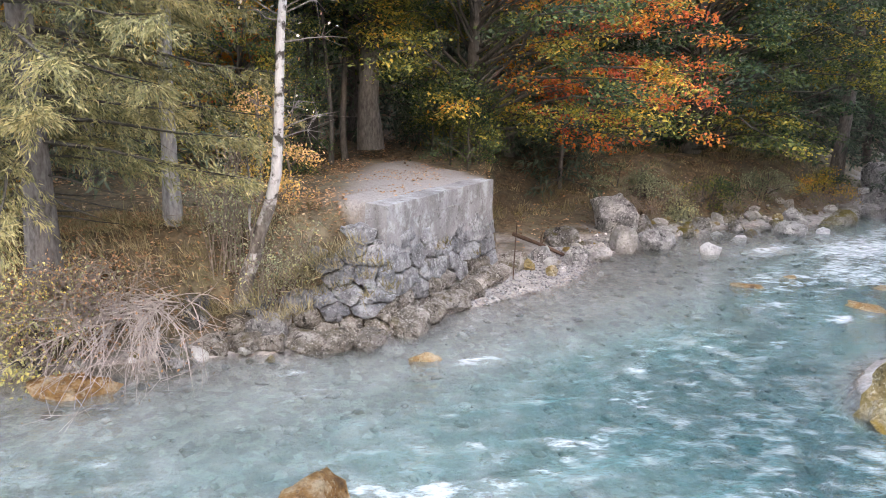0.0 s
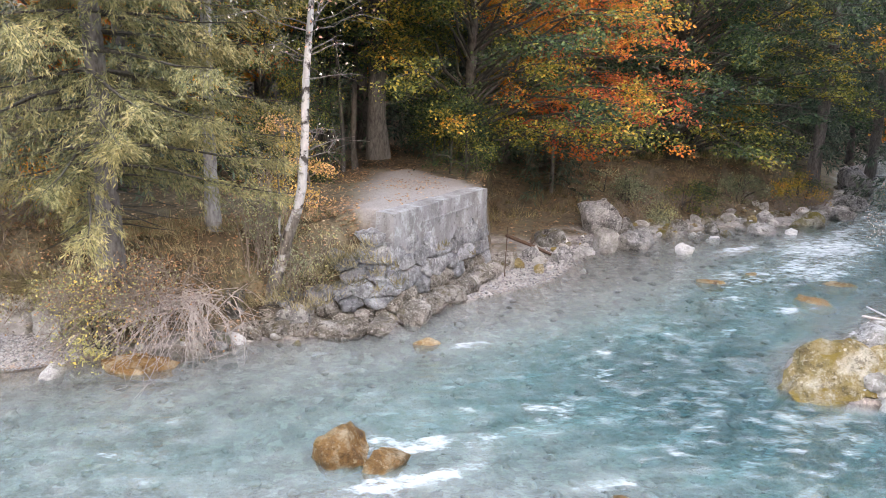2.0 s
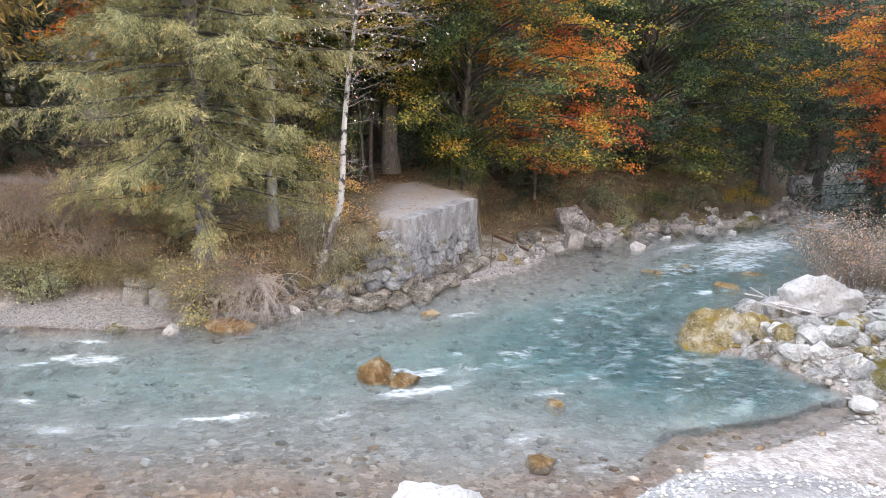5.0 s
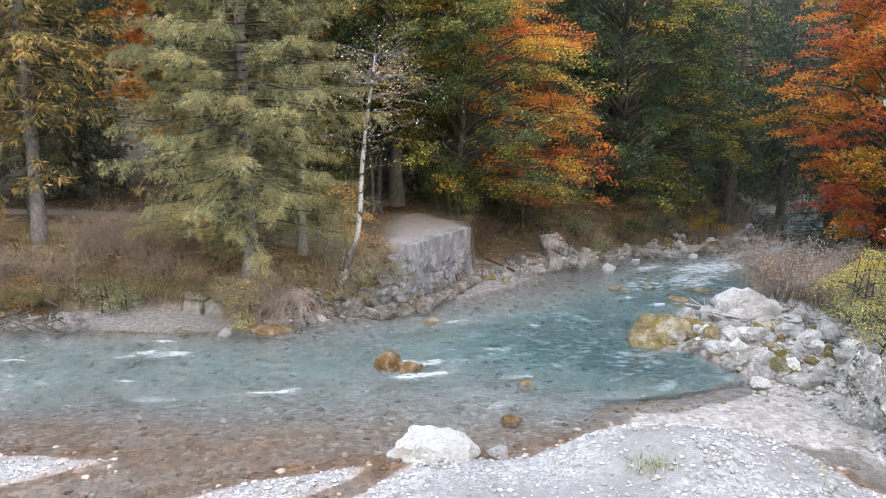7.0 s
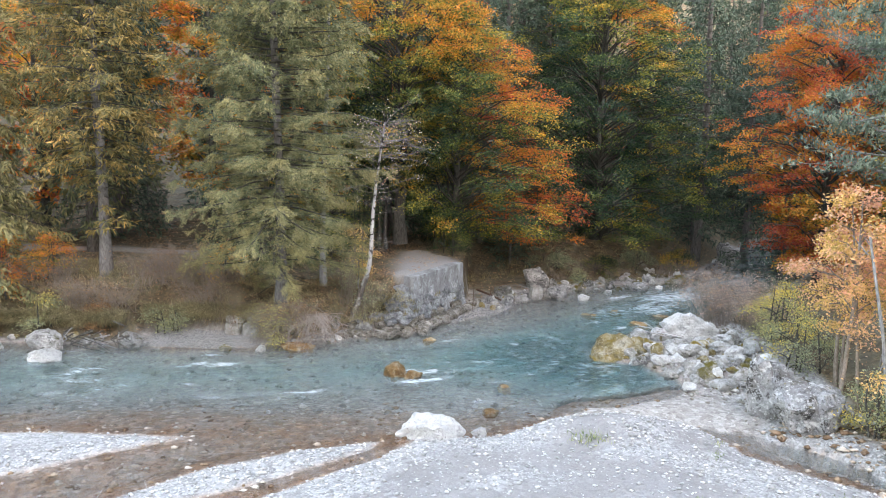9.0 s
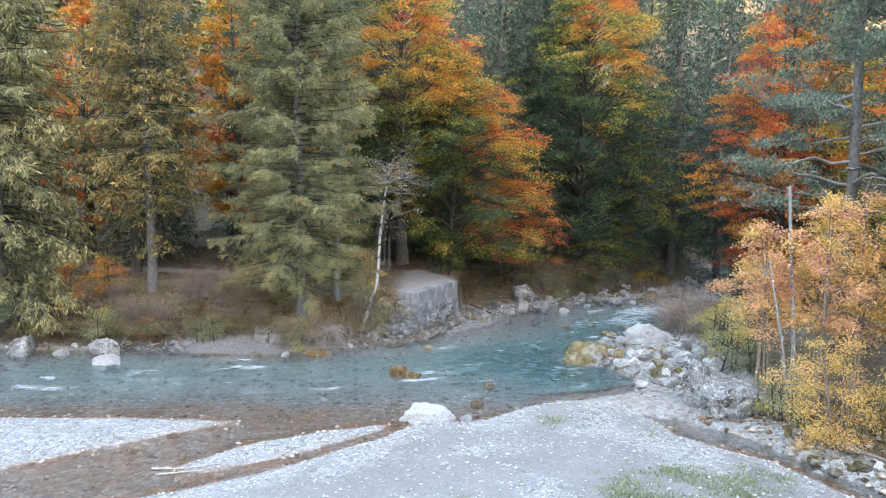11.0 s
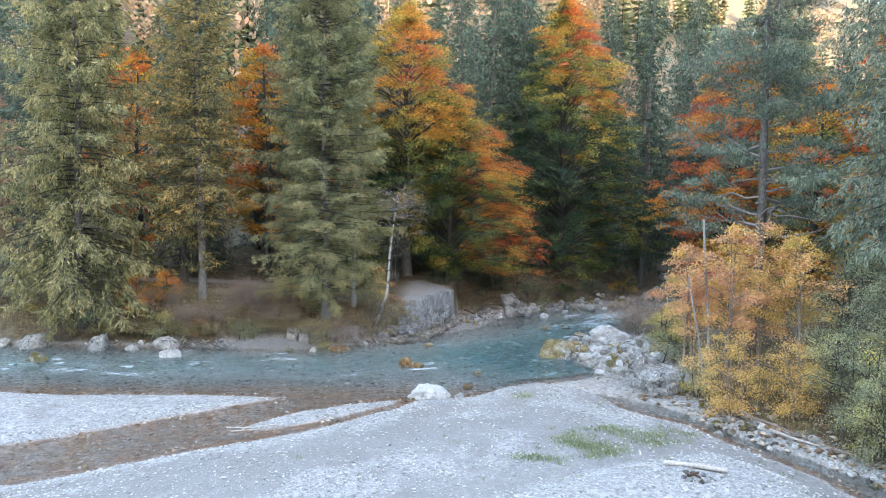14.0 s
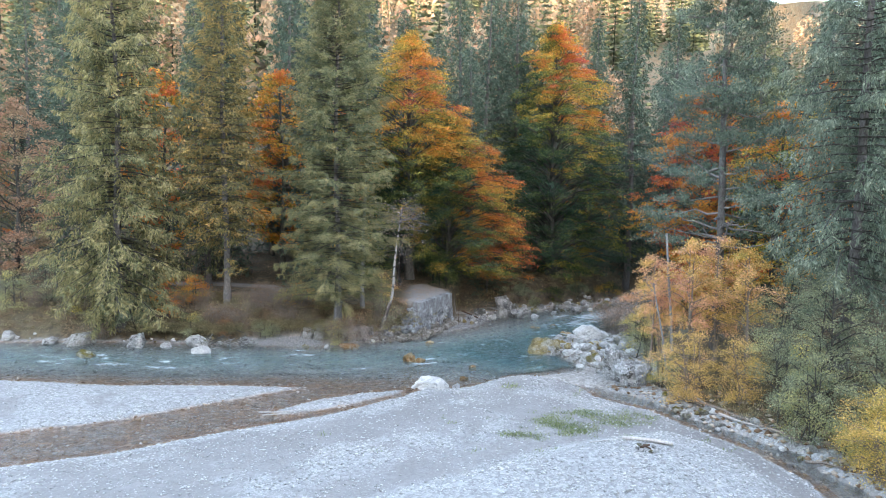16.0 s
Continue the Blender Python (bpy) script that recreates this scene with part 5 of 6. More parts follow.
def broadleaf_parts(seed, H, trunk_r, low, reach, sprays, per, leaf, mat, bark_mat=BARK_BEECH, tones=(0.3, 0.6), tone_fn=None, shift=(0, 0), spread=0.34, flat=1.4, peak=0.35, stems=1, slim=0.6, lean=(0, 0), fans=9):
    """Trunk, boughs and layered sprays of leaves. reach: crown radius; low: where the crown begins."""
    rng = np.random.RandomState(seed)
    stem, wood, green = Buf(), Buf(), Buf()
    zs = np.linspace(0, H * 0.93, 14)
    axes = []
    for s in range(stems):
        off = rng.normal(size=2) * (0.35 if s else 0.0)
        tilt = rng.normal(size=2) * (0.09 * H if s else 0.02 * H) + np.array(lean)
        axis = lambda z, off=off, tilt=tilt: np.stack([off[0] + tilt[0] * z / H + 0.1 * np.sin(z * 0.5 + seed + off[0]) * np.minimum(z, 1), off[1] + tilt[1] * z / H + 0.1 * np.cos(z * 0.4 + seed) * np.minimum(z, 1), z + 0 * z], -1)
        axes.append(axis)
        rad = trunk_r * (0.7 if s else 1) * (1 - zs / (H * 0.97)) ** 0.75 + 0.01
        rad[0] *= 1.3
        tube(stem, axis(zs), rad, 10)
    boughs = max(6, sprays // fans)
    for k in range(boughs):
        u = ((k + rng.rand()) / boughs) ** 0.9
        env = (min(1, (u + 0.04) / peak) ** 0.55 if u < peak else max(0.03, 1 - ((u - peak) / (1 - peak)) ** 2.5)) if peak else 1 - u
        R = reach * env * rng.uniform(0.62, 1.08)
        a = 2.39996 * k + rng.uniform(-0.5, 0.5)
        z = low + u * (H - low)
        axis = axes[rng.randint(len(axes))]
        foot = axis(np.array(max(0.3 * low, min(z - 0.4 * R, H * 0.9))))
        out, perp = np.array([math.cos(a), math.sin(a), 0]), np.array([-math.sin(a), math.cos(a), 0])
        tip = axis(np.array(min(z, H * 0.93))) + R * out + np.array([shift[0] * (1 - u), shift[1] * (1 - u), 0])
        tip[2] = z - 0.10 * R * (1 - u)
        t = np.linspace(0, 1, 6)[:, None]
        path = foot + (tip - foot) * t + np.array([0, 0, 0.16 * R]) * np.sin(np.pi * t)
        path[1:5] += rng.normal(size=(4, 3)) * 0.03 * R
        tube(wood, path, np.linspace(0.016 + 0.010 * R, 0.006, 6), 4)
        base = tone_fn(u, a, rng) if tone_fn else rng.uniform(*tones)
        n = max(2, int(fans * rng.uniform(0.7, 1.3) * (0.45 + 0.55 * env)))
        f = rng.uniform(0.30, 1.0, n) ** 0.8
        hub = np.stack([np.interp(f * 5, np.arange(6), path[:, i]) for i in range(3)], 1)
        lat = rng.uniform(-1, 1, n) * (0.25 + 0.30 * R) * (1.15 - 0.75 * f)
        hub += lat[:, None] * (perp + 0.5 * out * np.sign(f - 0.2)[:, None]) * 0.9
        hub[:, 2] += rng.normal(size=n) * (0.10 + 0.035 * R) - 0.10 * np.abs(lat)
        back = np.stack([np.interp(np.maximum(f - 0.18, 0) * 5, np.arange(6), path[:, i]) for i in range(3)], 1)
        sticks(wood, back, hub, 0.008, 0.004)
        m = int(per * n * rng.uniform(0.8, 1.2))
        pick = rng.randint(0, n, m)
        q = rng.normal(size=(m, 3)) * np.array([spread, spread * 0.85, 0.10])
        c = hub[pick] + q[:, 0:1] * out + q[:, 1:2] * perp
        c[:, 2] += q[:, 2] - 0.18 * q[:, 0] - 0.16 * (q[:, 0] ** 2 + q[:, 1] ** 2)
        shade = rng.normal(size=n) * 0.06
        leaves(green, c, rng, leaf, flat, base + shade[pick] + 0.035 * rng.normal(size=m), slim)
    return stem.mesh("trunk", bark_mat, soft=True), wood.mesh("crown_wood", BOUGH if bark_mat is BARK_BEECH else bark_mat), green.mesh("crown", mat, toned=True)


def pine_parts(seed, H, R, mat):
    rng = np.random.RandomState(seed)
    stem, wood, green = Buf(), Buf(), Buf()
    zs = np.linspace(0, H, 16)
    axis = lambda z: np.stack([0.25 * np.sin(z * 0.2 + 1) - 0.2, 0.2 * np.cos(z * 0.23), z + 0 * z], -1)
    tube(stem, axis(zs), 0.26 * (1 - zs / H) ** 0.7 + 0.02, 10)
    for k in range(88):
        z = H * rng.uniform(0.26, 0.99)
        u = z / H
        a = rng.uniform(0, 6.28)
        L = R * (0.45 + 0.75 * (1 - u) ** 0.6) * rng.uniform(0.55, 1.1)
        out = np.array([math.cos(a), math.sin(a), 0])
        t = np.linspace(0, 1, 7)
        path = axis(np.array(z)) + out * (L * t)[:, None]
        path[:, 2] += L * (rng.uniform(-0.15, 0.35) * t + 0.15 * t ** 3)
        path[1:] += np.cumsum(rng.normal(size=(6, 3)) * 0.045 * L, 0)
        tube(wood, path, np.linspace(0.03 + 0.014 * L, 0.008, 7), 5)
        if u < 0.36 and rng.rand() < 0.6:
            continue
        for j in range(int(5 + 5 * L)):
            e = path[rng.randint(3, 7)] + rng.normal(size=3) * np.array([0.45, 0.45, 0.16])
            m = 34
            c = e + rng.normal(size=(m, 3)) * np.array([0.24, 0.24, 0.10])
            blades(green, c, rng.normal(size=(m, 3)) + np.array([0, 0, 0.9]), rng.uniform(0.14, 0.3, m), 0.03, rng, 0.5 + rng.uniform(-0.25, 0.3))
            tube(wood, [path[4], (path[4] + e) / 2, e], (0.012, 0.008, 0.005), 3)
    return stem.mesh("trunk", BARK_SPRUCE, soft=True), wood.mesh("crown_wood", BARK_PINE), green.mesh("crown", mat, toned=True)


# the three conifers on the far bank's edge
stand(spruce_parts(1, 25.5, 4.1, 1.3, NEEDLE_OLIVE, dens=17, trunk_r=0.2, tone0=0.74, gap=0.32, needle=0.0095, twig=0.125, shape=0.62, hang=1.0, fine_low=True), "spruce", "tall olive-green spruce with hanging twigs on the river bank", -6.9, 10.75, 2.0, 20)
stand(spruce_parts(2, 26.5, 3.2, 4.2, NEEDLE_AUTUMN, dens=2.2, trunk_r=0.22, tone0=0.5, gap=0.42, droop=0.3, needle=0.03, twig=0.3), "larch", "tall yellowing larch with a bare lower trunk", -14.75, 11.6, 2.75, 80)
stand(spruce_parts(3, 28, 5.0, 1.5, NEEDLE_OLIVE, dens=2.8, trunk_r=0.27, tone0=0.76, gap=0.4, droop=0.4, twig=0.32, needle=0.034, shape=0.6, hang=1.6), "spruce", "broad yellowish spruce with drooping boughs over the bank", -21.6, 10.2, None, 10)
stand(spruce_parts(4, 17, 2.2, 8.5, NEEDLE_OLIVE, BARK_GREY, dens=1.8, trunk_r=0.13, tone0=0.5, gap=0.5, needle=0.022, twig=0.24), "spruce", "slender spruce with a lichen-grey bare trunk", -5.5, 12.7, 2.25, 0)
# right bank: pine and drooping spruces
stand(pine_parts(5, 24, 3.8, NEEDLE_BLUE), "pine", "gnarled blue-green pine with pale crooked branches", 16.6, 5.2, 1.0, 0)
stand(spruce_parts(6, 30, 4.6, 4.5, NEEDLE_BLUE, BARK_SPRUCE, dens=3.2, trunk_r=0.27, tone0=0.66, gap=0.46, droop=0.42, twig=0.27, needle=0.022, hang=2.0), "spruce", "big grey-green spruce with long hanging boughs", 20.4, -2.0, None, 0)
stand(spruce_parts(7, 26, 4.0, 3.0, NEEDLE_BLUE, BARK_SPRUCE, dens=1.0, trunk_r=0.26, tone0=0.4, gap=0.55, droop=0.4, twig=0.36, needle=0.036, hang=2.0), "spruce", "grey-green spruce on the wooded slope", 24.0, 4.5, None, 0)


# beeches behind the wall and over the river's bend
def tone_beech(u, a, rng):
    right = math.cos(a)
    return np.clip(0.20 + 0.33 * smooth(0.1, 0.7, u) + 0.10 * right + rng.normal() * 0.12, 0, 1)


def tone_low(u, a, rng):
    right = math.cos(a - 0.5)
    return np.clip(0.20 + 0.46 * smooth(-0.3, 1.0, right) + 0.16 * (1 - u) * smooth(0, 1, right) + rng.normal() * 0.12, 0, 0.88)


def tone_dark(u, a, rng):
    return np.clip(0.02 + 0.60 * smooth(0.28, 1.0, u) + 0.20 * math.cos(a) + rng.normal() * 0.17, 0, 0.9)


stand(broadleaf_parts(11, 20, 0.34, 3.4, 6.0, 1400, 84, 0.135, LEAF_BEECH, tone_fn=tone_beech), "beech", "tall beech turning from green to orange", -2.9, 22.2, 2.75)
stand(broadleaf_parts(12, 14.5, 0.22, 1.3, 5.7, 1300, 84, 0.125, LEAF_BEECH, tone_fn=tone_low, peak=0.2, shift=(2.7, -2.6)), "beech", "spreading beech with orange and red boughs hanging low", 0.1, 23.4, None)
stand(broadleaf_parts(13, 23.5, 0.36, 0.9, 7.6, 2300, 74, 0.15, LEAF_BEECH, tone_fn=tone_dark, peak=0.14, shift=(0.3, -3.0)), "beech", "large dark green beech with rusty orange top", 9.7, 31.0, None)
stand(broadleaf_parts(14, 21, 0.3, 1.0, 6.2, 1300, 70, 0.16, LEAF_BEECH, tones=(0.50, 0.90), shift=(-1.0, -1.5)), "beech", "copper-red beech above the bend", 22.2, 25.2, None)
stand(broadleaf_parts(15, 15, 0.25, 1.5, 5.0, 480, 50, 0.21, LEAF_BEECH, tones=(0.3, 0.75)), "beech", "orange beech on the wooded slope", 24.0, 15.5, None)
stand(broadleaf_parts(16, 17, 0.25, 3.0, 4.6, 420, 50, 0.21, LEAF_BEECH, tones=(0.45, 0.75)), "beech", "orange beech behind the larch", -13.0, 20.5, None)
stand(broadleaf_parts(17, 14, 0.2, 1.5, 4.4, 460, 50, 0.17, LEAF_FAR, tones=(0.3, 0.9)), "maple", "tan and gold maple on the river bank", -31, 14.0, None)
# slim trunks standing behind the platform
for k, (x, y, hh, r) in enumerate([(-3.75, 22.6, 12, 0.10), (-5.1, 24.4, 13, 0.12), (-5.5, 24.9, 11, 0.10), (-4.1, 21.9, 9, 0.07)]):
    stand(broadleaf_parts(30 + k, hh, r, 4.5, 2.2, 90, 50, 0.14, LEAF_BEECH, tones=(0.02, 0.3)), "sapling", "slim young beech with green leaves", x, y, None, group="slim beeches")

# the leaning birch by the wall
birch = thing("birch", "slender white birch leaning from the stone bank, few pale leaves", "tree", (-4.05, 12.05, 0.7))
stem, dark, wood, green = Buf(), Buf(), Buf(), Buf()
low_way = np.array([(0, 0, -0.3), (0.04, -0.02, 0.25), (0.14, -0.04, 0.6), (0.30, -0.05, 1.0), (0.36, -0.08, 1.3), (0.50, -0.10, 1.65), (0.62, -0.12, 2.0)])
tube(dark, low_way, (0.21, 0.16, 0.135, 0.125, 0.12, 0.112, 0.104), 12)
high_way = np.array([(0.60, -0.12, 1.95), (0.72, -0.15, 2.45), (0.80, -0.2, 3.4), (0.86, -0.28, 4.6), (1.0, -0.35, 6.0), (1.2, -0.45, 7.4), (1.36, -0.5, 8.5)])
tube(stem, high_way, (0.103, 0.098, 0.086, 0.074, 0.06, 0.042, 0.03), 12, cap=True)
tube(dark, [(0.30, -0.05, 1.0), (0.22, -0.16, 1.5), (0.26, -0.2, 2.2), (0.2, -0.2, 3.0)], (0.035, 0.028, 0.02, 0.01), 6)
rng = np.random.RandomState(8)
for k in range(64):
    t = rng.uniform(0.25, 1.0) if k % 3 else rng.uniform(0.7, 1.0)
    i = t * (len(high_way) - 1)
    a = high_way[int(min(i, 5))] * (1 - (i - int(min(i, 5)))) + high_way[int(min(i, 5)) + 1] * (i - int(min(i, 5)))
    L = rng.uniform(0.5, 1.5) * (1.75 if t > 0.6 else 0.8)
    way = unit(np.array([1.3 * rng.normal() + 0.6, rng.normal() * 0.8, rng.uniform(0.3, 1.1)]))
    tt = np.linspace(0, 1, 6)[:, None]
    path = a + way * L * tt + np.array([0, 0, -0.25 * L]) * tt ** 2
    path[1:] += np.cumsum(rng.normal(size=(5, 3)) * 0.04 * L, 0)
    tube(wood, path, np.linspace(0.014, 0.004, 6), 4)
    for _ in range(5):
        e = path[rng.randint(2, 6)] + rng.normal(size=3) * 0.22
        tube(wood, [path[3], (path[3] + e) / 2, e], (0.006, 0.004, 0.003), 3)
        m = rng.randint(0, 6) if t > 0.6 else rng.randint(0, 2)
        if m:
            leaves(green, e + rng.normal(size=(m, 3)) * 0.12, rng, 0.075, 0.3, rng.uniform(0, 0.9))
link("trunk", stem.mesh("trunk", BARK_BIRCH, soft=True), birch, "white peeling upper trunk")
link("root_stem", dark.mesh("root_stem", BARK_DARK, soft=True), birch, "dark cracked leaning lower trunk")
tagged(link("crown_wood", wood.mesh("crown_wood", BARK_PINE), birch), kind="stuff")
tagged(link("crown", green.mesh("crown", LEAF_PALE, toned=True), birch), kind="stuff")

# young golden maples and bushes of the right bank
for k, (x, y, hh, rr, n, tn) in enumerate([(12.0, 1.9, 7.4, 1.7, 130, (0.35, 0.95)), (13.6, 0.9, 7.8, 1.8, 140, (0.3, 0.9)), (15.3, 1.6, 8.4, 1.9, 140, (0.25, 0.8)), (16.4, -0.6, 7.0, 1.8, 120, (0.2, 0.7)), (21.5, -9.5, 8.0, 2.2, 120, (0.3, 0.8)), (13.4, 4.8, 5.6, 1.5, 90, (0.4, 0.95)), (14.8, 3.2, 6.4, 1.6, 100, (0.3, 0.85))]):
    stand(broadleaf_parts(50 + k, hh, 0.07, 2.9, rr, int(n * 1.15), 60, 0.105, LEAF_GOLD, TWIG, tones=tn, stems=2, spread=0.22, flat=1.0, fans=6), "maple", "young maple with golden to salmon leaves", x, y, None, group="young maples", names=("stem", "crown_wood", "crown"))
for k, (x, y, hh, rr, mat, tn, text) in enumerate([
        (13.5, -1.6, 3.8, 1.9, LEAF_GOLD, (0.28, 0.55), "bright yellow bush leaning over the side channel"), (15.4, -2.6, 3.4, 1.5, LEAF_GOLD, (0.25, 0.5), "yellow bush leaning over the side channel"),
        (12.9, 6.8, 2.2, 1.3, LEAF_WILLOW, (0.3, 0.9), "yellow-green bush above the spit"), (13.4, 9.4, 2.4, 1.4, LEAF_WILLOW, (0.4, 1.0), "yellowing bush above the spit"), (12.5, 0.6, 2.0, 1.0, LEAF_WILLOW, (0.4, 0.95), "yellowing low bush behind the split boulder"),
        (17.6, -1.4, 6.2, 2.2, LEAF_WILLOW, (0.2, 0.6), "grey-green willow bush on the bank"), (18.6, -4.4, 6.8, 2.5, LEAF_WILLOW, (0.15, 0.6), "tall grey-green willow bush"), (16.6, -4.6, 4.4, 1.9, LEAF_WILLOW, (0.3, 0.8), "willow bush over the stony bank"), (17.0, -6.6, 4.0, 1.8, LEAF_WILLOW, (0.2, 0.7), "grey-green willow bush hanging over the channel"), (17.9, -10.8, 3.2, 1.8, LEAF_GOLD, (0.0, 0.45), "yellow-green bush hanging over the channel"),
        (19.6, -7.6, 5.0, 2.2, LEAF_WILLOW, (0.2, 0.7), "grey-green willow bush on the bank"), (18.0, -9.8, 3.6, 2.1, LEAF_GOLD, (0.05, 0.45), "yellow-green bush at the channel"), (18.3, -12.4, 3.6, 2.2, LEAF_GOLD, (0.05, 0.5), "yellow bush at the channel"),
        (17.8, -8.2, 1.8, 1.1, LEAF_WILLOW, (0.5, 1.0), "low yellowing bush on the bank"), (21.5, -13, 5, 2.4, LEAF_WILLOW, (0.3, 0.9), "willow bush on the slope"),
        (-20.2, 9.9, 2.3, 1.5, LEAF_WILLOW, (0.0, 0.5), "green bush on the river bank"), (-18.6, 10.6, 2.6, 1.1, LEAF_BEECH, (0.5, 0.75), "small orange beech bush"), (-23.8, 10.3, 2.2, 1.4, LEAF_WILLOW, (0.3, 0.9), "yellow-green bush on the river bank"),
        (-26.5, 11, 3.0, 1.8, LEAF_WILLOW, (0.3, 0.8), "olive bush on the river bank"), (-17, 11.4, 1.9, 1.0, LEAF_BEECH, (0.2, 0.85), "reddish shrub under the larch"), (-4.5, 15.2, 2.6, 0.7, LEAF_GOLD, (0.3, 0.6), "small golden maple sapling"),
        (-7.1, 10.25, 1.2, 0.8, LEAF_WILLOW, (0.45, 0.75), "yellow-green bramble over the bank"), (0.2, 21.6, 2.3, 1.3, LEAF_BEECH, (0.0, 0.25), "dark green young beech behind the platform"), (-1.0, 23.4, 3.2, 1.4, LEAF_BEECH, (0.0, 0.3), "green young beech behind the wall"),
        (-6.6, 20.6, 7.5, 2.6, LEAF_BEECH, (0.12, 0.42), "young beech with green and yellow leaves"), (-8.9, 19.6, 6.5, 2.2, LEAF_BEECH, (0.10, 0.36), "young beech with green leaves"), (-4.9, 20.0, 4.5, 1.4, LEAF_BEECH, (0.05, 0.3), "young green beech behind the birch"), (-11.6, 10.9, 1.2, 0.9, LEAF_WILLOW, (0.3, 0.7), "yellowing bramble on the bank"), (-14.2, 10.2, 1.1, 0.8, LITTER, (0.1, 0.6), "rusty bramble on the bank"), (-16.3, 9.9, 1.3, 0.9, LEAF_WILLOW, (0.2, 0.9), "olive bramble on the bank"), (-9.9, 12.6, 1.6, 1.0, LEAF_BEECH, (0.35, 0.6), "orange-leaved shrub on the bank"), (6.4, 26.0, 1.2, 1.1, LEAF_WILLOW, (0.0, 0.4), "low dark shrub on the wooded slope"), (9.2, 27.2, 1.1, 1.2, LEAF_BEECH, (0.0, 0.3), "low green beech brush on the slope"), (12.0, 28.4, 1.3, 1.2, LEAF_WILLOW, (0.0, 0.4), "low dark shrub on the wooded slope"), (15.2, 30.2, 1.4, 1.3, LEAF_BEECH, (0.0, 0.5), "low green beech brush on the slope"), (7.8, 25.2, 0.8, 0.8, LEAF_WILLOW, (0.2, 0.6), "low olive shrub on the wooded slope"), (-29, 10.2, 2.4, 1.6, LEAF_WILLOW, (0.2, 0.8), "olive bush on the river bank"), (-25, 13.5, 2.4, 1.6, LEAF_WILLOW, (0.0, 0.5), "green bush at the wood's edge"), (-10.2, 13.6, 1.8, 1.1, LEAF_WILLOW, (0.1, 0.6), "green shrub at the wood's edge")]):
    n = int(58 * rr * (0.6 + 0.2 * hh))
    stand(broadleaf_parts(70 + k, hh, 0.035, 0.15, rr, n, 80, 0.08, mat, TWIG if mat is LEAF_GOLD else BOUGH, tones=tn, stems=4, spread=0.24, flat=0.6, peak=0.4, slim=0.5, fans=5), "bush", text, x, y, None, names=("stem", "crown_wood", "crown"))


# bare twiggy bushes
def twig_bush(name, label, x, y, z, reach, tall, n, leafn, mat, tones, seed, hang=0.0, bark_mat=TWIG):
    rng = np.random.RandomState(seed)
    ob = thing(name, label, "bush", (x, y, z))
    wood, green = Buf(), Buf()
    for k in range(n):
        a, r = rng.uniform(0, 6.28), reach * rng.uniform(0.3, 1.0)
        foot = np.array([rng.normal() * reach * 0.3, rng.normal() * reach * 0.25, 0])
        tip = foot + np.array([r * math.cos(a), r * math.sin(a) - hang * 0.6 * reach, tall * rng.uniform(0.35, 1.0) * (1 - hang) - hang * rng.uniform(0.3, 1.3)])
        mid = (foot + tip) / 2 + np.array([0, 0, 0.3 * tall]) + rng.normal(size=3) * 0.12
        t = np.linspace(0, 1, 6)[:, None]
        path = foot * (1 - t) ** 2 + 2 * mid * t * (1 - t) + tip * t ** 2
        tube(wood, path, np.linspace(0.013, 0.004, 6), 3)
        s = path[rng.randint(2, 6, 6)]
        e = s + rng.normal(size=(6, 3)) * 0.22 + 0.3 * (tip - mid) * rng.rand(6, 1)
        sticks(wood, s, e, 0.006, 0.003)
        m = rng.poisson(leafn * 6)
        if m:
            leaves(green, e[rng.randint(0, 6, m)] + rng.normal(size=(m, 3)) * 0.1, rng, 0.055, 0.5, rng.uniform(*tones))
    tagged(link("twig_work", wood.mesh("twig_work", bark_mat), ob), kind="stuff")
    if green.n:
        tagged(link("foliage", green.mesh("foliage", mat, toned=True), ob), kind="stuff")
    return ob


twig_bush("dry_bush", "tangle of dry grey-brown twigs hanging over the water", -5.6, 10.85, 1.0, 1.5, 1.0, 120, 0.35, LITTER, (0.2, 0.8), 1, 0.8, bark("dry_twigs", (0.24, 0.195, 0.17), (0.50, 0.44, 0.40), 8))
twig_bush("dry_bush", "brown leafless bush on the bank under the spruce", -6.4, 10.6, 1.0, 1.3, 1.2, 100, 3.0, LITTER, (0.2, 0.9), 2, 0.25)
twig_bush("bramble", "yellow-green bramble tangled with dry twigs over the bank", -6.9, 10.3, 0.9, 1.0, 0.9, 70, 9.0, LEAF_WILLOW, (0.5, 0.9), 6, 0.2)
twig_bush("dry_bush", "tangle of dry roots and twigs hanging from the bank", -7.1, 10.4, 0.8, 0.7, 0.7, 50, 0.2, LITTER, (0.2, 0.8), 3, 0.8)
twig_bush("shrub", "thin grey-green willow shrub beside the birch", -4.3, 12.3, height(-4.3, 12.3) - 0.05, 0.8, 2.5, 40, 8.0, LEAF_WILLOW, (0.3, 0.65), 4)
twig_bush("shrub", "thin grey-green shrub in front of the birch", -3.5, 12.2, height(-3.5, 12.2) - 0.05, 0.7, 1.5, 30, 8.0, LEAF_WILLOW, (0.3, 0.65), 5)
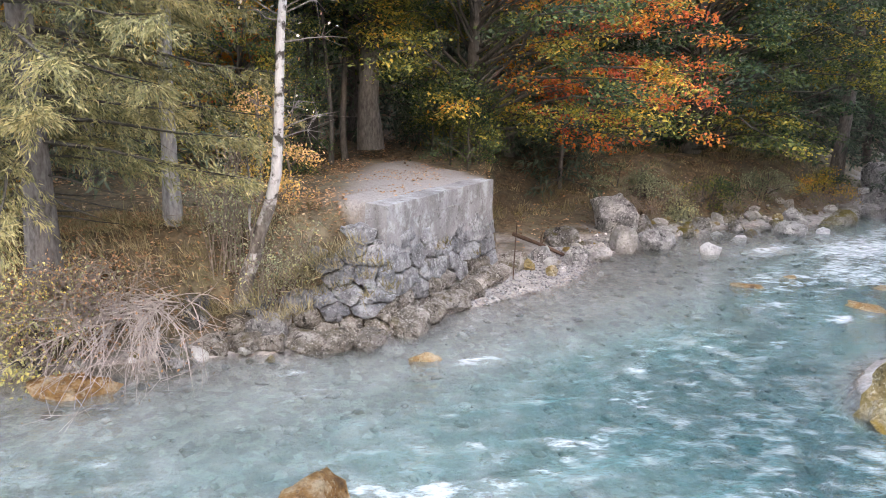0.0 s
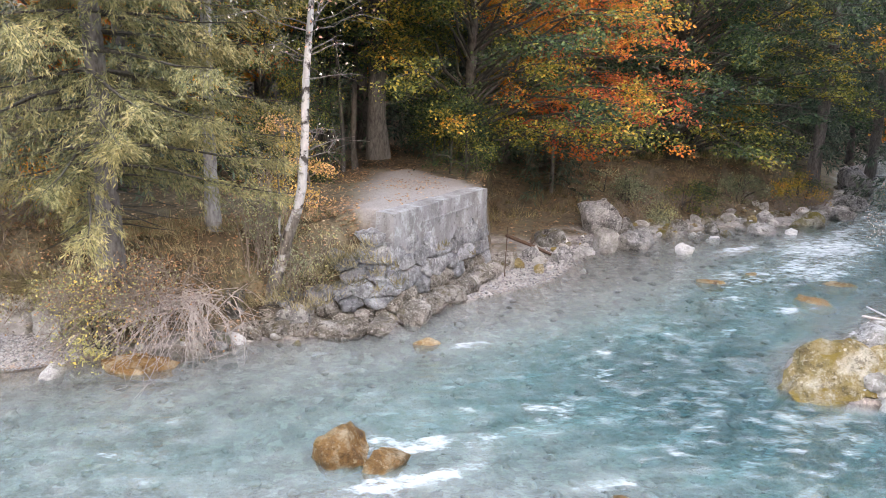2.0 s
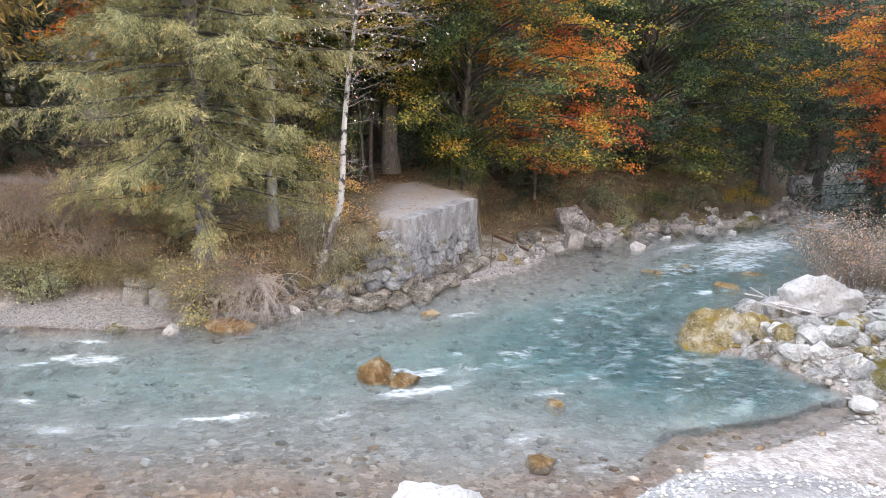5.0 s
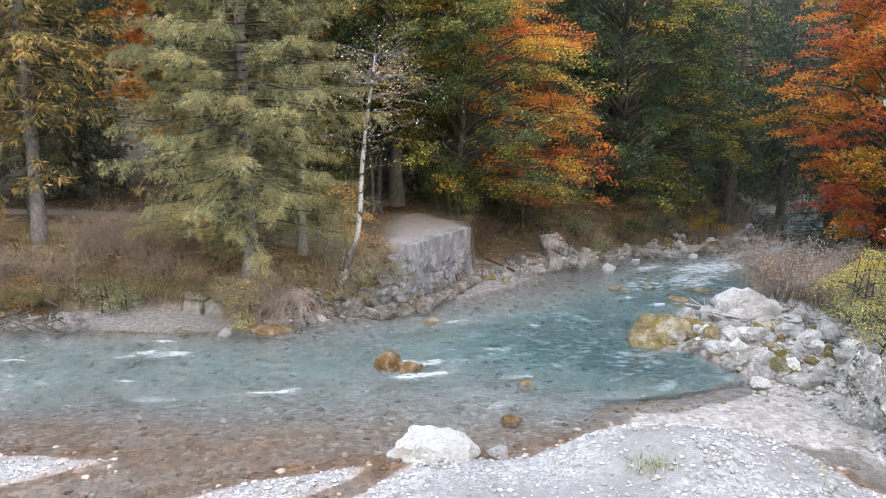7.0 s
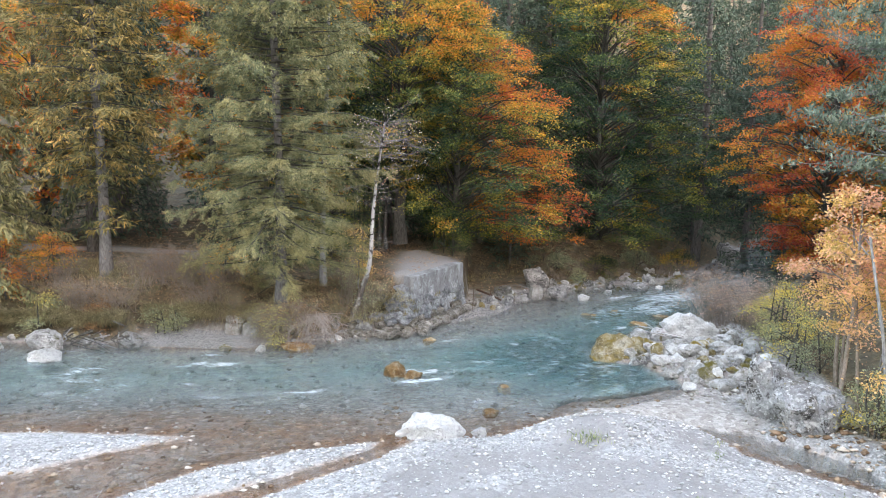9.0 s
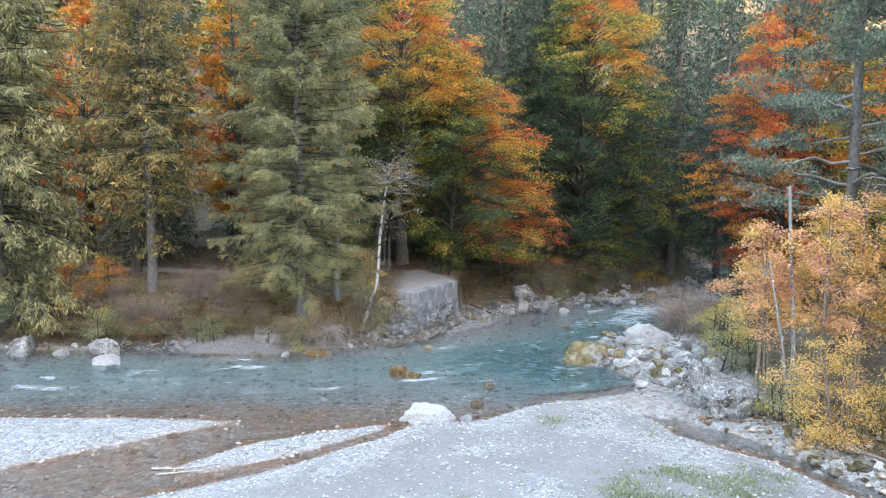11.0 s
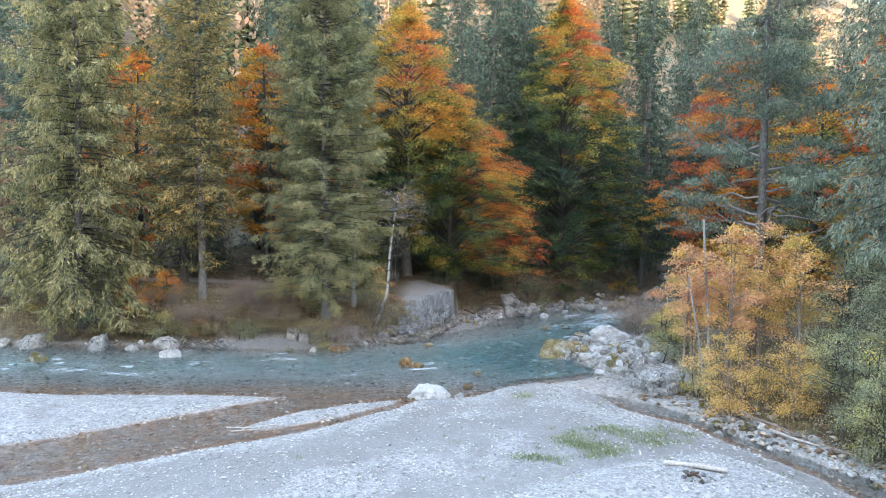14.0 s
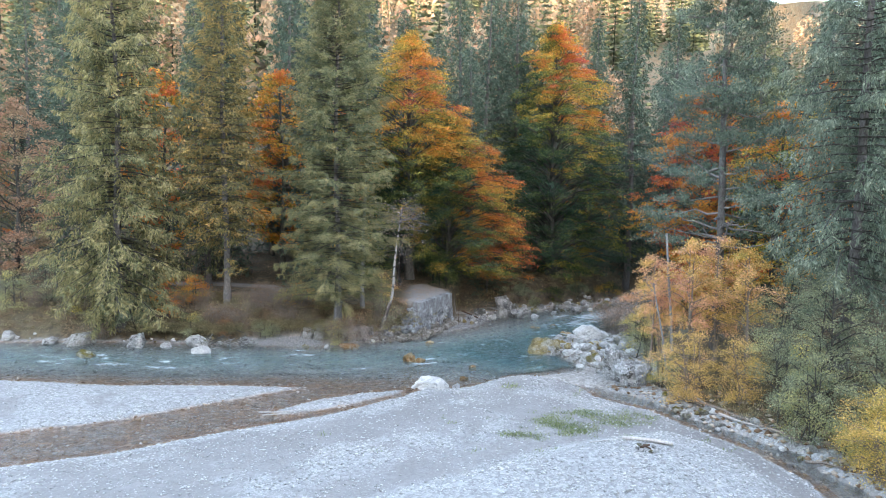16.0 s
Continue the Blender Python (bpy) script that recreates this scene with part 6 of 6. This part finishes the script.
for k, (x, y, rr, tt) in enumerate([(-11.2, 11.9, 1.4, 1.7), (-12.8, 11.6, 1.3, 1.6), (-16.6, 11.2, 1.2, 1.5), (-9.6, 12.2, 1.0, 1.2), (-18.2, 10.9, 1.2, 1.4), (-24.6, 10.4, 1.2, 1.5), (-27.5, 10.2, 1.3, 1.6), (-10.4, 11.6, 1.2, 1.4), (-13.8, 10.6, 1.1, 1.3), (-15.4, 10.4, 1.0, 1.3), (-12.0, 12.8, 1.3, 1.6), (-22.6, 9.6, 1.1, 1.2), (-9.0, 11.2, 0.9, 1.1), (-30, 9.8, 1.2, 1.4)]):
    twig_bush("dry_bush", "brown twiggy bush nearly bare of leaves", x, y, height(x, y) - 0.1, rr, tt, 80, 1.4, LITTER, (0.0, 0.7), 10 + k)
twig_bush("dry_bush", "pinkish grey bare bush at the bend", 12.6, 14.2, height(12.6, 14.2) - 0.1, 1.9, 2.6, 130, 6.0, LEAF_PALE, (0.5, 0.95), 30)
twig_bush("dry_bush", "pinkish grey bare bush at the bend", 14.0, 12.6, height(14, 12.6) - 0.1, 1.8, 2.4, 110, 6.0, LEAF_PALE, (0.5, 0.95), 31)
for k in range(9):
    x, y = 6.5 + 1.2 * k, 25.2 + 0.5 * k + (k % 3) * 0.5
    twig_bush("dry_bush", "dry brush on the dark wooded slope", x, y, height(x, y) - 0.05, 1.0, 0.8, 26, 0.6, LITTER, (0.0, 0.5), 40 + k)

# bleached snags among the maples
for pts, r in (([(13.0, 1.0, 1.0), (12.8, 1.0, 4.0), (12.5, 1.0, 6.6), (12.3, 1.0, 8.8)], 0.09), ([(12.6, 0.4, 1.0), (12.2, 0.4, 3.4), (11.6, 0.5, 6.2)], 0.06)):
    buf = Buf()
    tube(buf, pts, np.linspace(r, r * 0.55, len(pts)), 8, cap=True)
    for k in range(7):
        rs = np.random.RandomState(k)
        p = np.array(pts[1 + k % (len(pts) - 1)]) + np.array([0, 0, -0.9 * rs.rand()])
        tube(buf, [p, p + rs.normal(size=3) * 0.3 + np.array([0, 0, 0.2])], (0.02, 0.008), 4)
    tagged(new("snag", buf.mesh("snag", BARK_GREY, soft=True)), "bleached dead trunk among the young maples", "dead tree")

# ---- the wood behind ----
back_a = spruce_parts(101, 24, 3.6, 1.0, NEEDLE_GREEN, dens=0.95, trunk_r=0.24, gap=0.52, twig=0.38, needle=0.04)
back_b = spruce_parts(102, 27, 3.2, 5.0, NEEDLE_GREEN, dens=0.95, trunk_r=0.26, gap=0.54, twig=0.38, needle=0.04, hang=1.7, tone0=0.35)
back_c = spruce_parts(103, 22, 3.0, 2.0, NEEDLE_OLIVE, dens=0.95, trunk_r=0.22, gap=0.52, twig=0.38, needle=0.04, hang=1.7, tone0=0.5)
orange_a = broadleaf_parts(104, 17, 0.24, 2.0, 4.8, 330, 26, 0.34, LEAF_BEECH, tones=(0.4, 0.8))
SPOTS = [(-9.5, 17.5, 0), (-17.8, 16.5, 2), (-11.5, 26, 0), (-25.5, 15.8, 2), (-19.5, 24, 1), (-7.5, 30, 1), (-1.5, 33, 0), (4.6, 36, 1), (7, 41, 0), (14.5, 38, 1), (19, 42, 0), (22.5, 38, 1), (-14, 33, 0), (-23, 31, 1),
         (-30, 22, 0), (-36, 30, 1), (-35, 17, 2), (28, 33, 0), (32, 26, 1), (30, 16, 0), (27, 9, 1), (29, -3, 0), (26, -9, 2), (33, 5, 1), (0.5, 44, 1), (-9, 42, 0), (11, 50, 0), (-18, 46, 1), (25, 52, 0), (-28, 42, 1), (-41, 24, 2), (-44, 38, 0), (37, 40, 1), (34, -12, 0), (25, 22, 2), (27, 49, 0), (33, 58, 1), (38, 66, 0), (40, 55, 1), (45, 75, 0), (1.8, 28.5, 0), (6.0, 32.5, 1), (-4.2, 28, 0), (13.5, 33, 0), (17.5, 34, 1), (22.5, 31, 0), (-8, 26, 1), (3.5, 31.5, 0), (-13.5, 24.5, 1), (-18.5, 20.5, 0), (10, 36, 1)]
for k, (x, y, kind) in enumerate(SPOTS):
    s = 0.85 + 0.3 * ((k * 37 % 10) / 10)
    stand((back_a, back_b, back_c)[kind], "spruce", "dark spruce in the wood behind the river", x, y, None, k * 67 % 360, s, group="back spruces")
for k, (x, y) in enumerate([(-9, 24), (-16, 28), (-22.5, 20.5), (-29, 33), (-5, 38), (16, 46), (29, 44), (-36, 44), (26, 28), (31, 21), (-39, 20)]):
    stand(orange_a, "beech", "orange beech in the wood behind the river", x, y, None, k * 77 % 360, 0.85 + 0.05 * (k % 5), group="back beeches")

# young spruces and brush that close the wood below the crowns
young = spruce_parts(105, 5.5, 1.7, 0.15, NEEDLE_GREEN, dens=1.0, trunk_r=0.07, gap=0.36, twig=0.26, needle=0.03, tone0=0.4)
rng = np.random.RandomState(31)
for k in range(58):
    x, y = rng.uniform(-30, 32), rng.uniform(26.5, 44)
    if k < 14:
        x, y = 22 + 1.3 * k + rng.normal(), 43 + 2.6 * k + rng.normal() * 2
    if inside(np.array([x]), np.array([y]), FAR_LAND)[0] < 2.5 and inside(np.array([x]), np.array([y]), RIGHT_LAND)[0] < 2.5:
        continue
    stand(young, "young_spruce", "young dark spruce in the shade of the wood", x, y, None, k * 71 % 360, rng.uniform(0.7, 1.6) * (1.5 if k < 14 else 1), group="young spruces")


# far wooded slopes, as one mass
def far_conifer(rng, H, R):
    buf = Buf()
    tube(buf, [(0, 0, 0), (0, 0, H * 0.6)], (0.2, 0.1), 4, 0.1)
    z = H * 0.12
    while z < H:
        u = z / H
        n = 7
        a = rng.uniform(0, 6.28) + np.arange(n) * 2 * np.pi / n + rng.uniform(-0.2, 0.2, n)
        L = R * (1.08 - u) * rng.uniform(0.7, 1.15, n)
        b = np.stack([0 * a, 0 * a, z + 0 * a], 1)
        for fan in (-0.22, 0.22):
            way = np.stack([np.cos(a + fan), np.sin(a + fan), -0.35 + 0.5 * u + 0 * a], 1)
            blades(buf, b, way, L * rng.uniform(0.75, 1.0, n), 0.16 * L + 0.05, rng, 0.45 + rng.uniform(-0.25, 0.25, n), 0.62)
        z += H * 0.04
    return buf


def far_round(rng, H, R):
    buf = Buf()
    tube(buf, [(0, 0, 0), (0, 0, H * 0.7)], (0.2, 0.08), 4, 0.3)
    m = 330
    d = unit(rng.normal(size=(m, 3)))
    c = d * (rng.uniform(0.5, 1, m) ** 0.5)[:, None] * np.array([R, R, H * 0.4]) + np.array([0, 0, H * 0.6])
    leaves(buf, c, rng, 0.95, 0.8, 0.5 + 0.2 * rng.normal(size=m))
    return buf


def far_mass(name, label, protos, spots, mat):
    out = Buf()
    for k, (x, y, z, s, a) in enumerate(spots):
        p = protos[k % len(protos)]
        off = 0
        for v, f, t in zip(p.v, p.f, p.tone):
            w = v * s
            w = np.stack([w[:, 0] * math.cos(a) - w[:, 1] * math.sin(a) + x, w[:, 0] * math.sin(a) + w[:, 1] * math.cos(a) + y, w[:, 2] + z], 1)
            out.add(w, f - off, t + 0.12 * math.sin(k * 2.7))
            off += len(v)
    return tagged(new(name, out.mesh(name, mat, toned=True)), label, "forest", kind="stuff")


rng = np.random.RandomState(77)
con, dec = [], []
while len(con) + len(dec) < 340:
    y = rng.uniform(52, 175)
    x = rng.uniform(-1, 1) * (45 + 0.75 * y)
    if inside(np.array([x]), np.array([y]), FAR_LAND)[0] < 3:
        continue
    spot = (x, y, height(x, y) - 0.3, rng.uniform(0.75, 1.25), rng.uniform(0, 6.28))
    (dec if rng.rand() < 0.38 else con).append(spot)
for k in range(70):
    y, x = rng.uniform(-40, 60), rng.uniform(38, 90)
    con.append((x, y, height(x, y) - 0.3, rng.uniform(0.8, 1.2), rng.uniform(0, 6.28)))
for k in range(170):
    y, x = rng.uniform(45, 150), rng.uniform(45, 135)
    con.append((x, y, height(x, y) - 0.3, rng.uniform(0.8, 1.3), rng.uniform(0, 6.28)))
for k in range(60):
    y, x = rng.uniform(15, 60), rng.uniform(-95, -45)
    (dec if rng.rand() < 0.3 else con).append((x, y, height(x, y) - 0.3, rng.uniform(0.8, 1.2), rng.uniform(0, 6.28)))
far_mass("far_woods", "spruce woods on the slope beyond the river", [far_conifer(rng, 21, 3.0) for _ in range(5)], con, NEEDLE_OLIVE)
far_mass("far_woods", "golden autumn trees on the sunlit slope", [far_round(rng, 15, 4.2) for _ in range(4)], dec, LEAF_FAR)

# ---- grass, fallen leaves, driftwood ----
def tufts(name, label, spots, tall, mat, seed, per=26, spread=0.12, droop=0.3):
    rng = np.random.RandomState(seed)
    buf = Buf()
    for x, y, z, s in spots:
        base = np.array([x, y, z]) + rng.normal(size=(per, 3)) * np.array([spread, spread, 0.01]) * s
        way = rng.normal(size=(per, 3)) * 0.45 + np.array([0, -droop, 1])
        blades(buf, base, way, tall * s * rng.uniform(0.5, 1.2, per), 0.0045 + 0.0035 * s, rng, rng.uniform(0.1, 0.9) + 0.1 * rng.normal(size=per), 0.3)
    return tagged(new(name, buf.mesh(name, mat, toned=True)), label, "grass", kind="stuff")


def spots_in(n, poly, seed, test):
    rng = np.random.RandomState(seed)
    poly = np.array(poly, float)
    P = np.stack([rng.uniform(poly[:, 0].min(), poly[:, 0].max(), n), rng.uniform(poly[:, 1].min(), poly[:, 1].max(), n)], 1)
    P = P[inside(P[:, 0], P[:, 1], [tuple(q) for q in poly]) > 0]
    h, m = land(P[:, 0], P[:, 1])
    ok = test(h, m, P, rng)
    return [(x, y, z, s) for (x, y), z, s in zip(P[ok], h[ok], rng.uniform(0.6, 1.3, ok.sum()))]


def turf_lip(label, pts, seed):
    """A sagging edge of sod over the hollow bank, with roots and grass below it."""
    rng = np.random.RandomState(seed)
    pts = np.array(pts, float)
    t = np.linspace(0, len(pts) - 1, 14 * len(pts))
    path = np.stack([np.interp(t, np.arange(len(pts)), pts[:, i]) for i in range(3)], 1)
    buf = Buf()
    a = np.linspace(0, 2 * np.pi, 13)[:-1]
    sec = np.stack([0.42 * np.cos(a), 0.17 * np.sin(a)], 1)
    P = np.stack([np.stack([p[0] + 0 * a, p[1] + sec[:, 0], p[2] + sec[:, 1]], 1) for p in path])
    wob = np.stack([grain(P.reshape(-1, 3), 1.7, seed + c, 3) for c in range(3)], 1).reshape(P.shape)
    P = P + wob * np.array([0.1, 0.26, 0.13])
    m, n = P.shape[:2]
    i, j = np.meshgrid(np.arange(m - 1), np.arange(n), indexing="ij")
    i, j = i.ravel(), j.ravel()
    buf.add(P.reshape(-1, 3), np.stack([i * n + j, (i + 1) * n + j, (i + 1) * n + (j + 1) % n, i * n + (j + 1) % n], 1))
    ob = tagged(new("turf_edge", buf.mesh("turf_edge", SOD, soft=True)), label, "turf")
    grass = Buf()
    for _ in range(int(17 * len(path))):
        p = path[rng.randint(m)] + np.array([rng.normal() * 0.12, rng.uniform(-0.5, 0.15), rng.uniform(-0.1, 0.2)])
        k = 12
        way = rng.normal(size=(k, 3)) * 0.35 + np.array([0, -0.6, rng.uniform(-0.8, 0.5)])
        blades(grass, p + rng.normal(size=(k, 3)) * 0.05, way, rng.uniform(0.15, 0.5, k), 0.007, rng, rng.uniform(0.0, 0.8) + 0.1 * rng.normal(size=k), 0.3)
    tagged(link("grass_fringe", grass.mesh("grass_fringe", GRASS_DRY, toned=True), ob), kind="stuff")
    return ob


SOD = bark("sod", (0.045, 0.036, 0.024), (0.125, 0.105, 0.065), 6)
lip = lambda xs, dy, z: [(x, np.interp(x, [p[0] for p in FAR_BANK], [p[1] for p in FAR_BANK]) + np.interp(x, XS, TOE) + dy, z + 0.08 * math.sin(2.3 * x)) for x in xs]
turf_lip("overhanging sod of dry grass above the pebble shelf", lip((-12.6, -11.6, -10.6, -9.6, -8.6, -7.7), 0.12, 1.08), 5)
turf_lip("sagging sod of dry grass over the hollow bank", lip((-20.5, -19, -17.5, -16, -14.8, -13.4), 0.5, 1.0), 7)


BANK = [(-32, 8), (-13, 9), (-6, 10.2), (-2.2, 11.8), (-2.4, 13.4), (-6, 13.5), (-14, 14), (-32, 13)]
tufts("bank_grass", "dry straw-coloured grass on the river bank", spots_in(3400, BANK, 1, lambda h, m, P, r: (m["soil"] > 0.5) & (h > 0.5)), 0.27, GRASS_DRY, 1, 30, 0.2, 0.7)
tufts("slope_grass", "dry grass on the slope beyond the wall", spots_in(1300, [(1.6, 18), (6, 23.5), (18, 30), (18, 36), (6, 31), (0, 24)], 2, lambda h, m, P, r: (m["soil"] > 0.4) & (h > 0.4)), 0.4, GRASS_DRY, 2, 18, 0.15, 0.5)
tufts("bar_grass", "patch of short green grass on the gravel bar", spots_in(4200, [(3.2, -8.0), (6.2, -4.2), (9.7, -3.0), (11.2, -3.4), (10.4, -5.0), (7.6, -6.9), (5.0, -8.4)], 3, lambda h, m, P, r: r.rand(len(h)) < 0.75 * smooth(-0.5, 0.5, grain2(P[:, 0], P[:, 1], 1.1, 3))), 0.10, GRASS_GREEN, 3, 16, 0.16, 0.0)
tufts("bar_grass", "scattered green tufts on the gravel bar", spots_in(170, [(-6, -9), (3, -2), (9, 1), (12, -3), (14, -8), (2, -12)], 4, lambda h, m, P, r: (h > 0.2) & (r.rand(len(h)) < 0.35)), 0.16, GRASS_GREEN, 4, 22, 0.12, 0.0)
tufts("bar_grass", "green tuft on the crest of the gravel bar", [(4.25, -0.3, height(4.25, -0.3), 1.4), (4.0, -0.45, height(4.0, -0.45), 1.2), (4.5, -0.4, height(4.5, -0.4), 1.2)], 0.17, GRASS_GREEN, 5, 60, 0.16, 0.0)
tufts("right_bank_grass", "grass and herbs on the right bank", spots_in(1600, [(12, 3), (13, -1), (17, -7), (18, -13), (23, -13), (22, 3)], 6, lambda h, m, P, r: (m["soil"] > 0.4)), 0.4, GRASS_DRY, 6, 18, 0.15, 0.2)
tufts("wall_grass", "dry grass hanging from the wall's joints", [(-3.0 + 0.13 * k, 12.1 + 0.35 * math.sin(k * 1.7), 0.9 + 0.8 * ((k * 29 % 17) / 17), 0.9) for k in range(14)] + [(-4.6 + 0.16 * k, 11.7, 0.5 + 0.05 * (k % 7), 1) for k in range(12)] + [(-2.0 - 0.17 * k, 12.55 - 0.06 * k + 0.05 * math.sin(3 * k), 1.75 - 0.085 * k, 0.9) for k in range(12)] + [(-0.4, 14.6, 1.35, 0.6), (-0.5, 14.4, 1.3, 0.6), (0.35, 15.7, 0.9, 0.5)], 0.45, GRASS_DRY, 7, 34, 0.1, 0.9)


def litter(name, label, poly, n, seed, size, test, tones=(0.2, 0.9), lift=0.0):
    rng = np.random.RandomState(seed)
    S = spots_in(n, poly, seed, test)
    c = np.array([(x, y, z + 0.012 + lift * (s - 0.6)) for x, y, z, s in S])
    buf = Buf()
    leaves(buf, c, rng, size, 4.0, rng.uniform(*tones, len(c)), 0.7)
    return tagged(new(name, buf.mesh(name, LITTER, toned=True)), label, "fallen leaves", kind="stuff")


litter("fallen_leaves", "orange-brown fallen leaves on the bank and under the trees", [(-32, 9), (-2.6, 12), (1, 18), (1, 30), (-32, 30)], 42000, 1, 0.085, lambda h, m, P, r: (m["soil"] > 0.5) & (m["path"] < 0.4) & (r.rand(len(h)) < 0.35 + 0.65 * (grain2(P[:, 0], P[:, 1], 0.6, 8) > 0)), lift=0.12)
litter("fallen_leaves", "brown fallen leaves strewn over the gravel platform", PATH_TOP, 22000, 2, 0.075, lambda h, m, P, r: r.rand(len(h)) < smooth(-0.2, 0.4, grain2(P[:, 0], P[:, 1], 0.9, 18)) * 0.8)
litter("fallen_leaves", "rust-brown fallen leaves on the grassy bank", [(-13, 9.6), (-6, 10.4), (-2.4, 12), (-2.4, 14), (-13, 14)], 22000, 5, 0.08, lambda h, m, P, r: (m["soil"] > 0.4) & (r.rand(len(h)) < 0.75), lift=0.16)
litter("fallen_leaves", "fallen leaves on the dark slope over the river", [(1.5, 18), (6, 24), (20, 32), (20, 42), (2, 34)], 7000, 3, 0.13, lambda h, m, P, r: (m["soil"] > 0.5))
litter("fallen_leaves", "fallen leaves on the right bank", [(11, 6), (13, -1), (17, -7), (18, -13), (24, -13), (24, 12), (13, 13)], 6000, 4, 0.12, lambda h, m, P, r: (m["soil"] > 0.5))


def log(name, label, pts, r0, r1, mat=DRIFT, sides=9, knots=0, seed=0):
    buf = Buf()
    pts = np.array(pts, float)
    t = np.linspace(0, len(pts) - 1, 4 * len(pts))
    path = np.stack([np.interp(t, np.arange(len(pts)), pts[:, i]) for i in range(3)], 1)
    tube(buf, path, np.linspace(r0, r1, len(path)) * (1 + 0.06 * np.sin(t * 5)), sides, cap=True)
    rs = np.random.RandomState(seed)
    for k in range(knots):
        p = path[rs.randint(2, len(path) - 1)]
        e = p + unit(rs.normal(size=3) + np.array([0, 0, 0.5])) * rs.uniform(0.15, 0.5)
        tube(buf, [p, (p + e) / 2 + rs.normal(size=3) * 0.03, e], (r1 * 0.5, r1 * 0.35, 0.006), 4)
    return tagged(new(name, buf.mesh(name, mat, soft=True)), label, "driftwood")


def on(x, y, up=0.06):
    return (x, y, height(x, y) + up)


log("driftwood_log", "bleached driftwood log on the sandy mound", [on(8.15, -9.45, 0.1), on(9.1, -9.7, 0.1), on(10.05, -9.9, 0.1)], 0.085, 0.075)
log("driftwood_stick", "long thin bleached stick on the sandy mound", [on(6.9, -9.1, 0.04), on(8.0, -9.25, 0.05), on(9.6, -9.3, 0.05)], 0.02, 0.012)
log("charred_stick", "charred stick in an old fire ring", [on(8.6, -10.6, 0.08), on(9.0, -10.35, 0.12)], 0.05, 0.04, RUST, 7)
log("charred_stick", "charred stick in an old fire ring", [on(8.8, -10.25, 0.06), on(8.95, -10.75, 0.1)], 0.04, 0.03, RUST, 7)
for k in range(9):
    a = k * 0.7
    B("stone of an old fire ring", (8.85 + 0.42 * math.cos(a), -10.55 + 0.36 * math.sin(a)), (0.22, 0.18, 0.16), STONE_DARK if k % 2 else STONE_PALE, 500 + k, k * 50, 0.2, 2, name="fire_ring_stone", group="fire ring")
log("driftwood_branch", "bleached branch stranded on the low bar", [on(-8.2, -3.9), on(-7.2, -3.9), on(-6.2, -3.5)], 0.035, 0.02, knots=8, seed=3)
log("driftwood_branch", "bleached branch stranded on the low bar", [on(-7.9, -4.3), on(-6.6, -3.95)], 0.025, 0.012, knots=4, seed=4)
for k, (a, b, r) in enumerate([((7.9, 11.5), (9.2, 10.9), 0.025), ((7.6, 10.8), (8.9, 9.9), 0.025), ((8.2, 11.9), (8.6, 10.2), 0.02), ((8.3, 10.2), (9.4, 10.1), 0.02)]):
    log("driftwood_branch", "bleached branch caught among the spit's boulders", [(a[0] + 0.4, a[1], 0.86 + 0.04 * k), ((a[0] + b[0]) / 2 + 0.4, (a[1] + b[1]) / 2, 0.82 + 0.035 * k), (b[0] + 0.4, b[1], 0.70 + 0.04 * k)], r, r * 0.6, knots=2, seed=20 + k)
# broken pallet on the spit
pallet = thing("pallet", "broken grey wooden pallet stranded on the spit", "pallet", (9.35, 10.75, 0.72), -18)
PLANK = bark("weathered_plank", (0.30, 0.29, 0.28), (0.55, 0.53, 0.51), 5)


def board(name, parent, size, at, turn=(0, 0, 0)):
    bm = bmesh.new()
    bmesh.ops.create_cube(bm, size=1.0)
    bmesh.ops.scale(bm, vec=size, verts=bm.verts)
    bmesh.ops.bevel(bm, geom=bm.edges, offset=0.006, segments=1, affect="EDGES")
    me = bpy.data.meshes.new(name)
    bm.to_mesh(me)
    bm.free()
    me.materials.append(PLANK)
    ob = link(name, me, parent)
    ob.matrix_basis = pose(*at, *turn)
    return ob


for k in range(5):
    board("slat", pallet, (1.15, 0.11, 0.022), (0, -0.36 + 0.18 * k, 0.09), (4, 6, 2 * (k % 3) - 2))
for k in range(3):
    board("bearer", pallet, (0.09, 0.85, 0.09), (-0.5 + 0.5 * k, 0, 0.03), (4, 6, 0))
log("fallen_branch", "dark fallen branch on the beach beside the wall", [on(1.5, 20.3, 0.25), on(2.3, 19.4, 0.2), on(2.8, 18.9, 0.12)], 0.06, 0.045, RUST, knots=3, seed=40)
# root plate under the bank
for k in range(20):
    a = np.random.RandomState(60 + k)
    p = np.array([-15.3 + 0.15 * k, 9.1 + 0.15 * a.normal(), 0.55 + 0.2 * a.normal()])
    log("root", "grey root washed out of the bank", [p, p + np.array([a.normal() * 0.3, -0.4, -0.1]), p + np.array([a.normal() * 0.6 + 0.3, -0.7, -0.35])], 0.034, 0.010, BARK_GREY if k % 3 == 0 else BOUGH, 6, 3, k)
for k, (a, b) in enumerate([((12.9, -1.4), (15.2, -4.4)), ((14.0, -3.6), (15.4, -5.0)), ((15.6, -5.6), (16.6, -6.6)), ((13.2, -0.6), (14.0, -3.0)), ((16.2, -8.0), (17.0, -9.3))]):
    log("driftwood_branch", "grey driftwood lying along the side channel", [on(*a, 0.3), on((a[0] + b[0]) / 2, (a[1] + b[1]) / 2, 0.2), on(*b, 0.08)], 0.07, 0.03, DRIFT if k % 2 else TWIG, 7, 4, 70 + k)
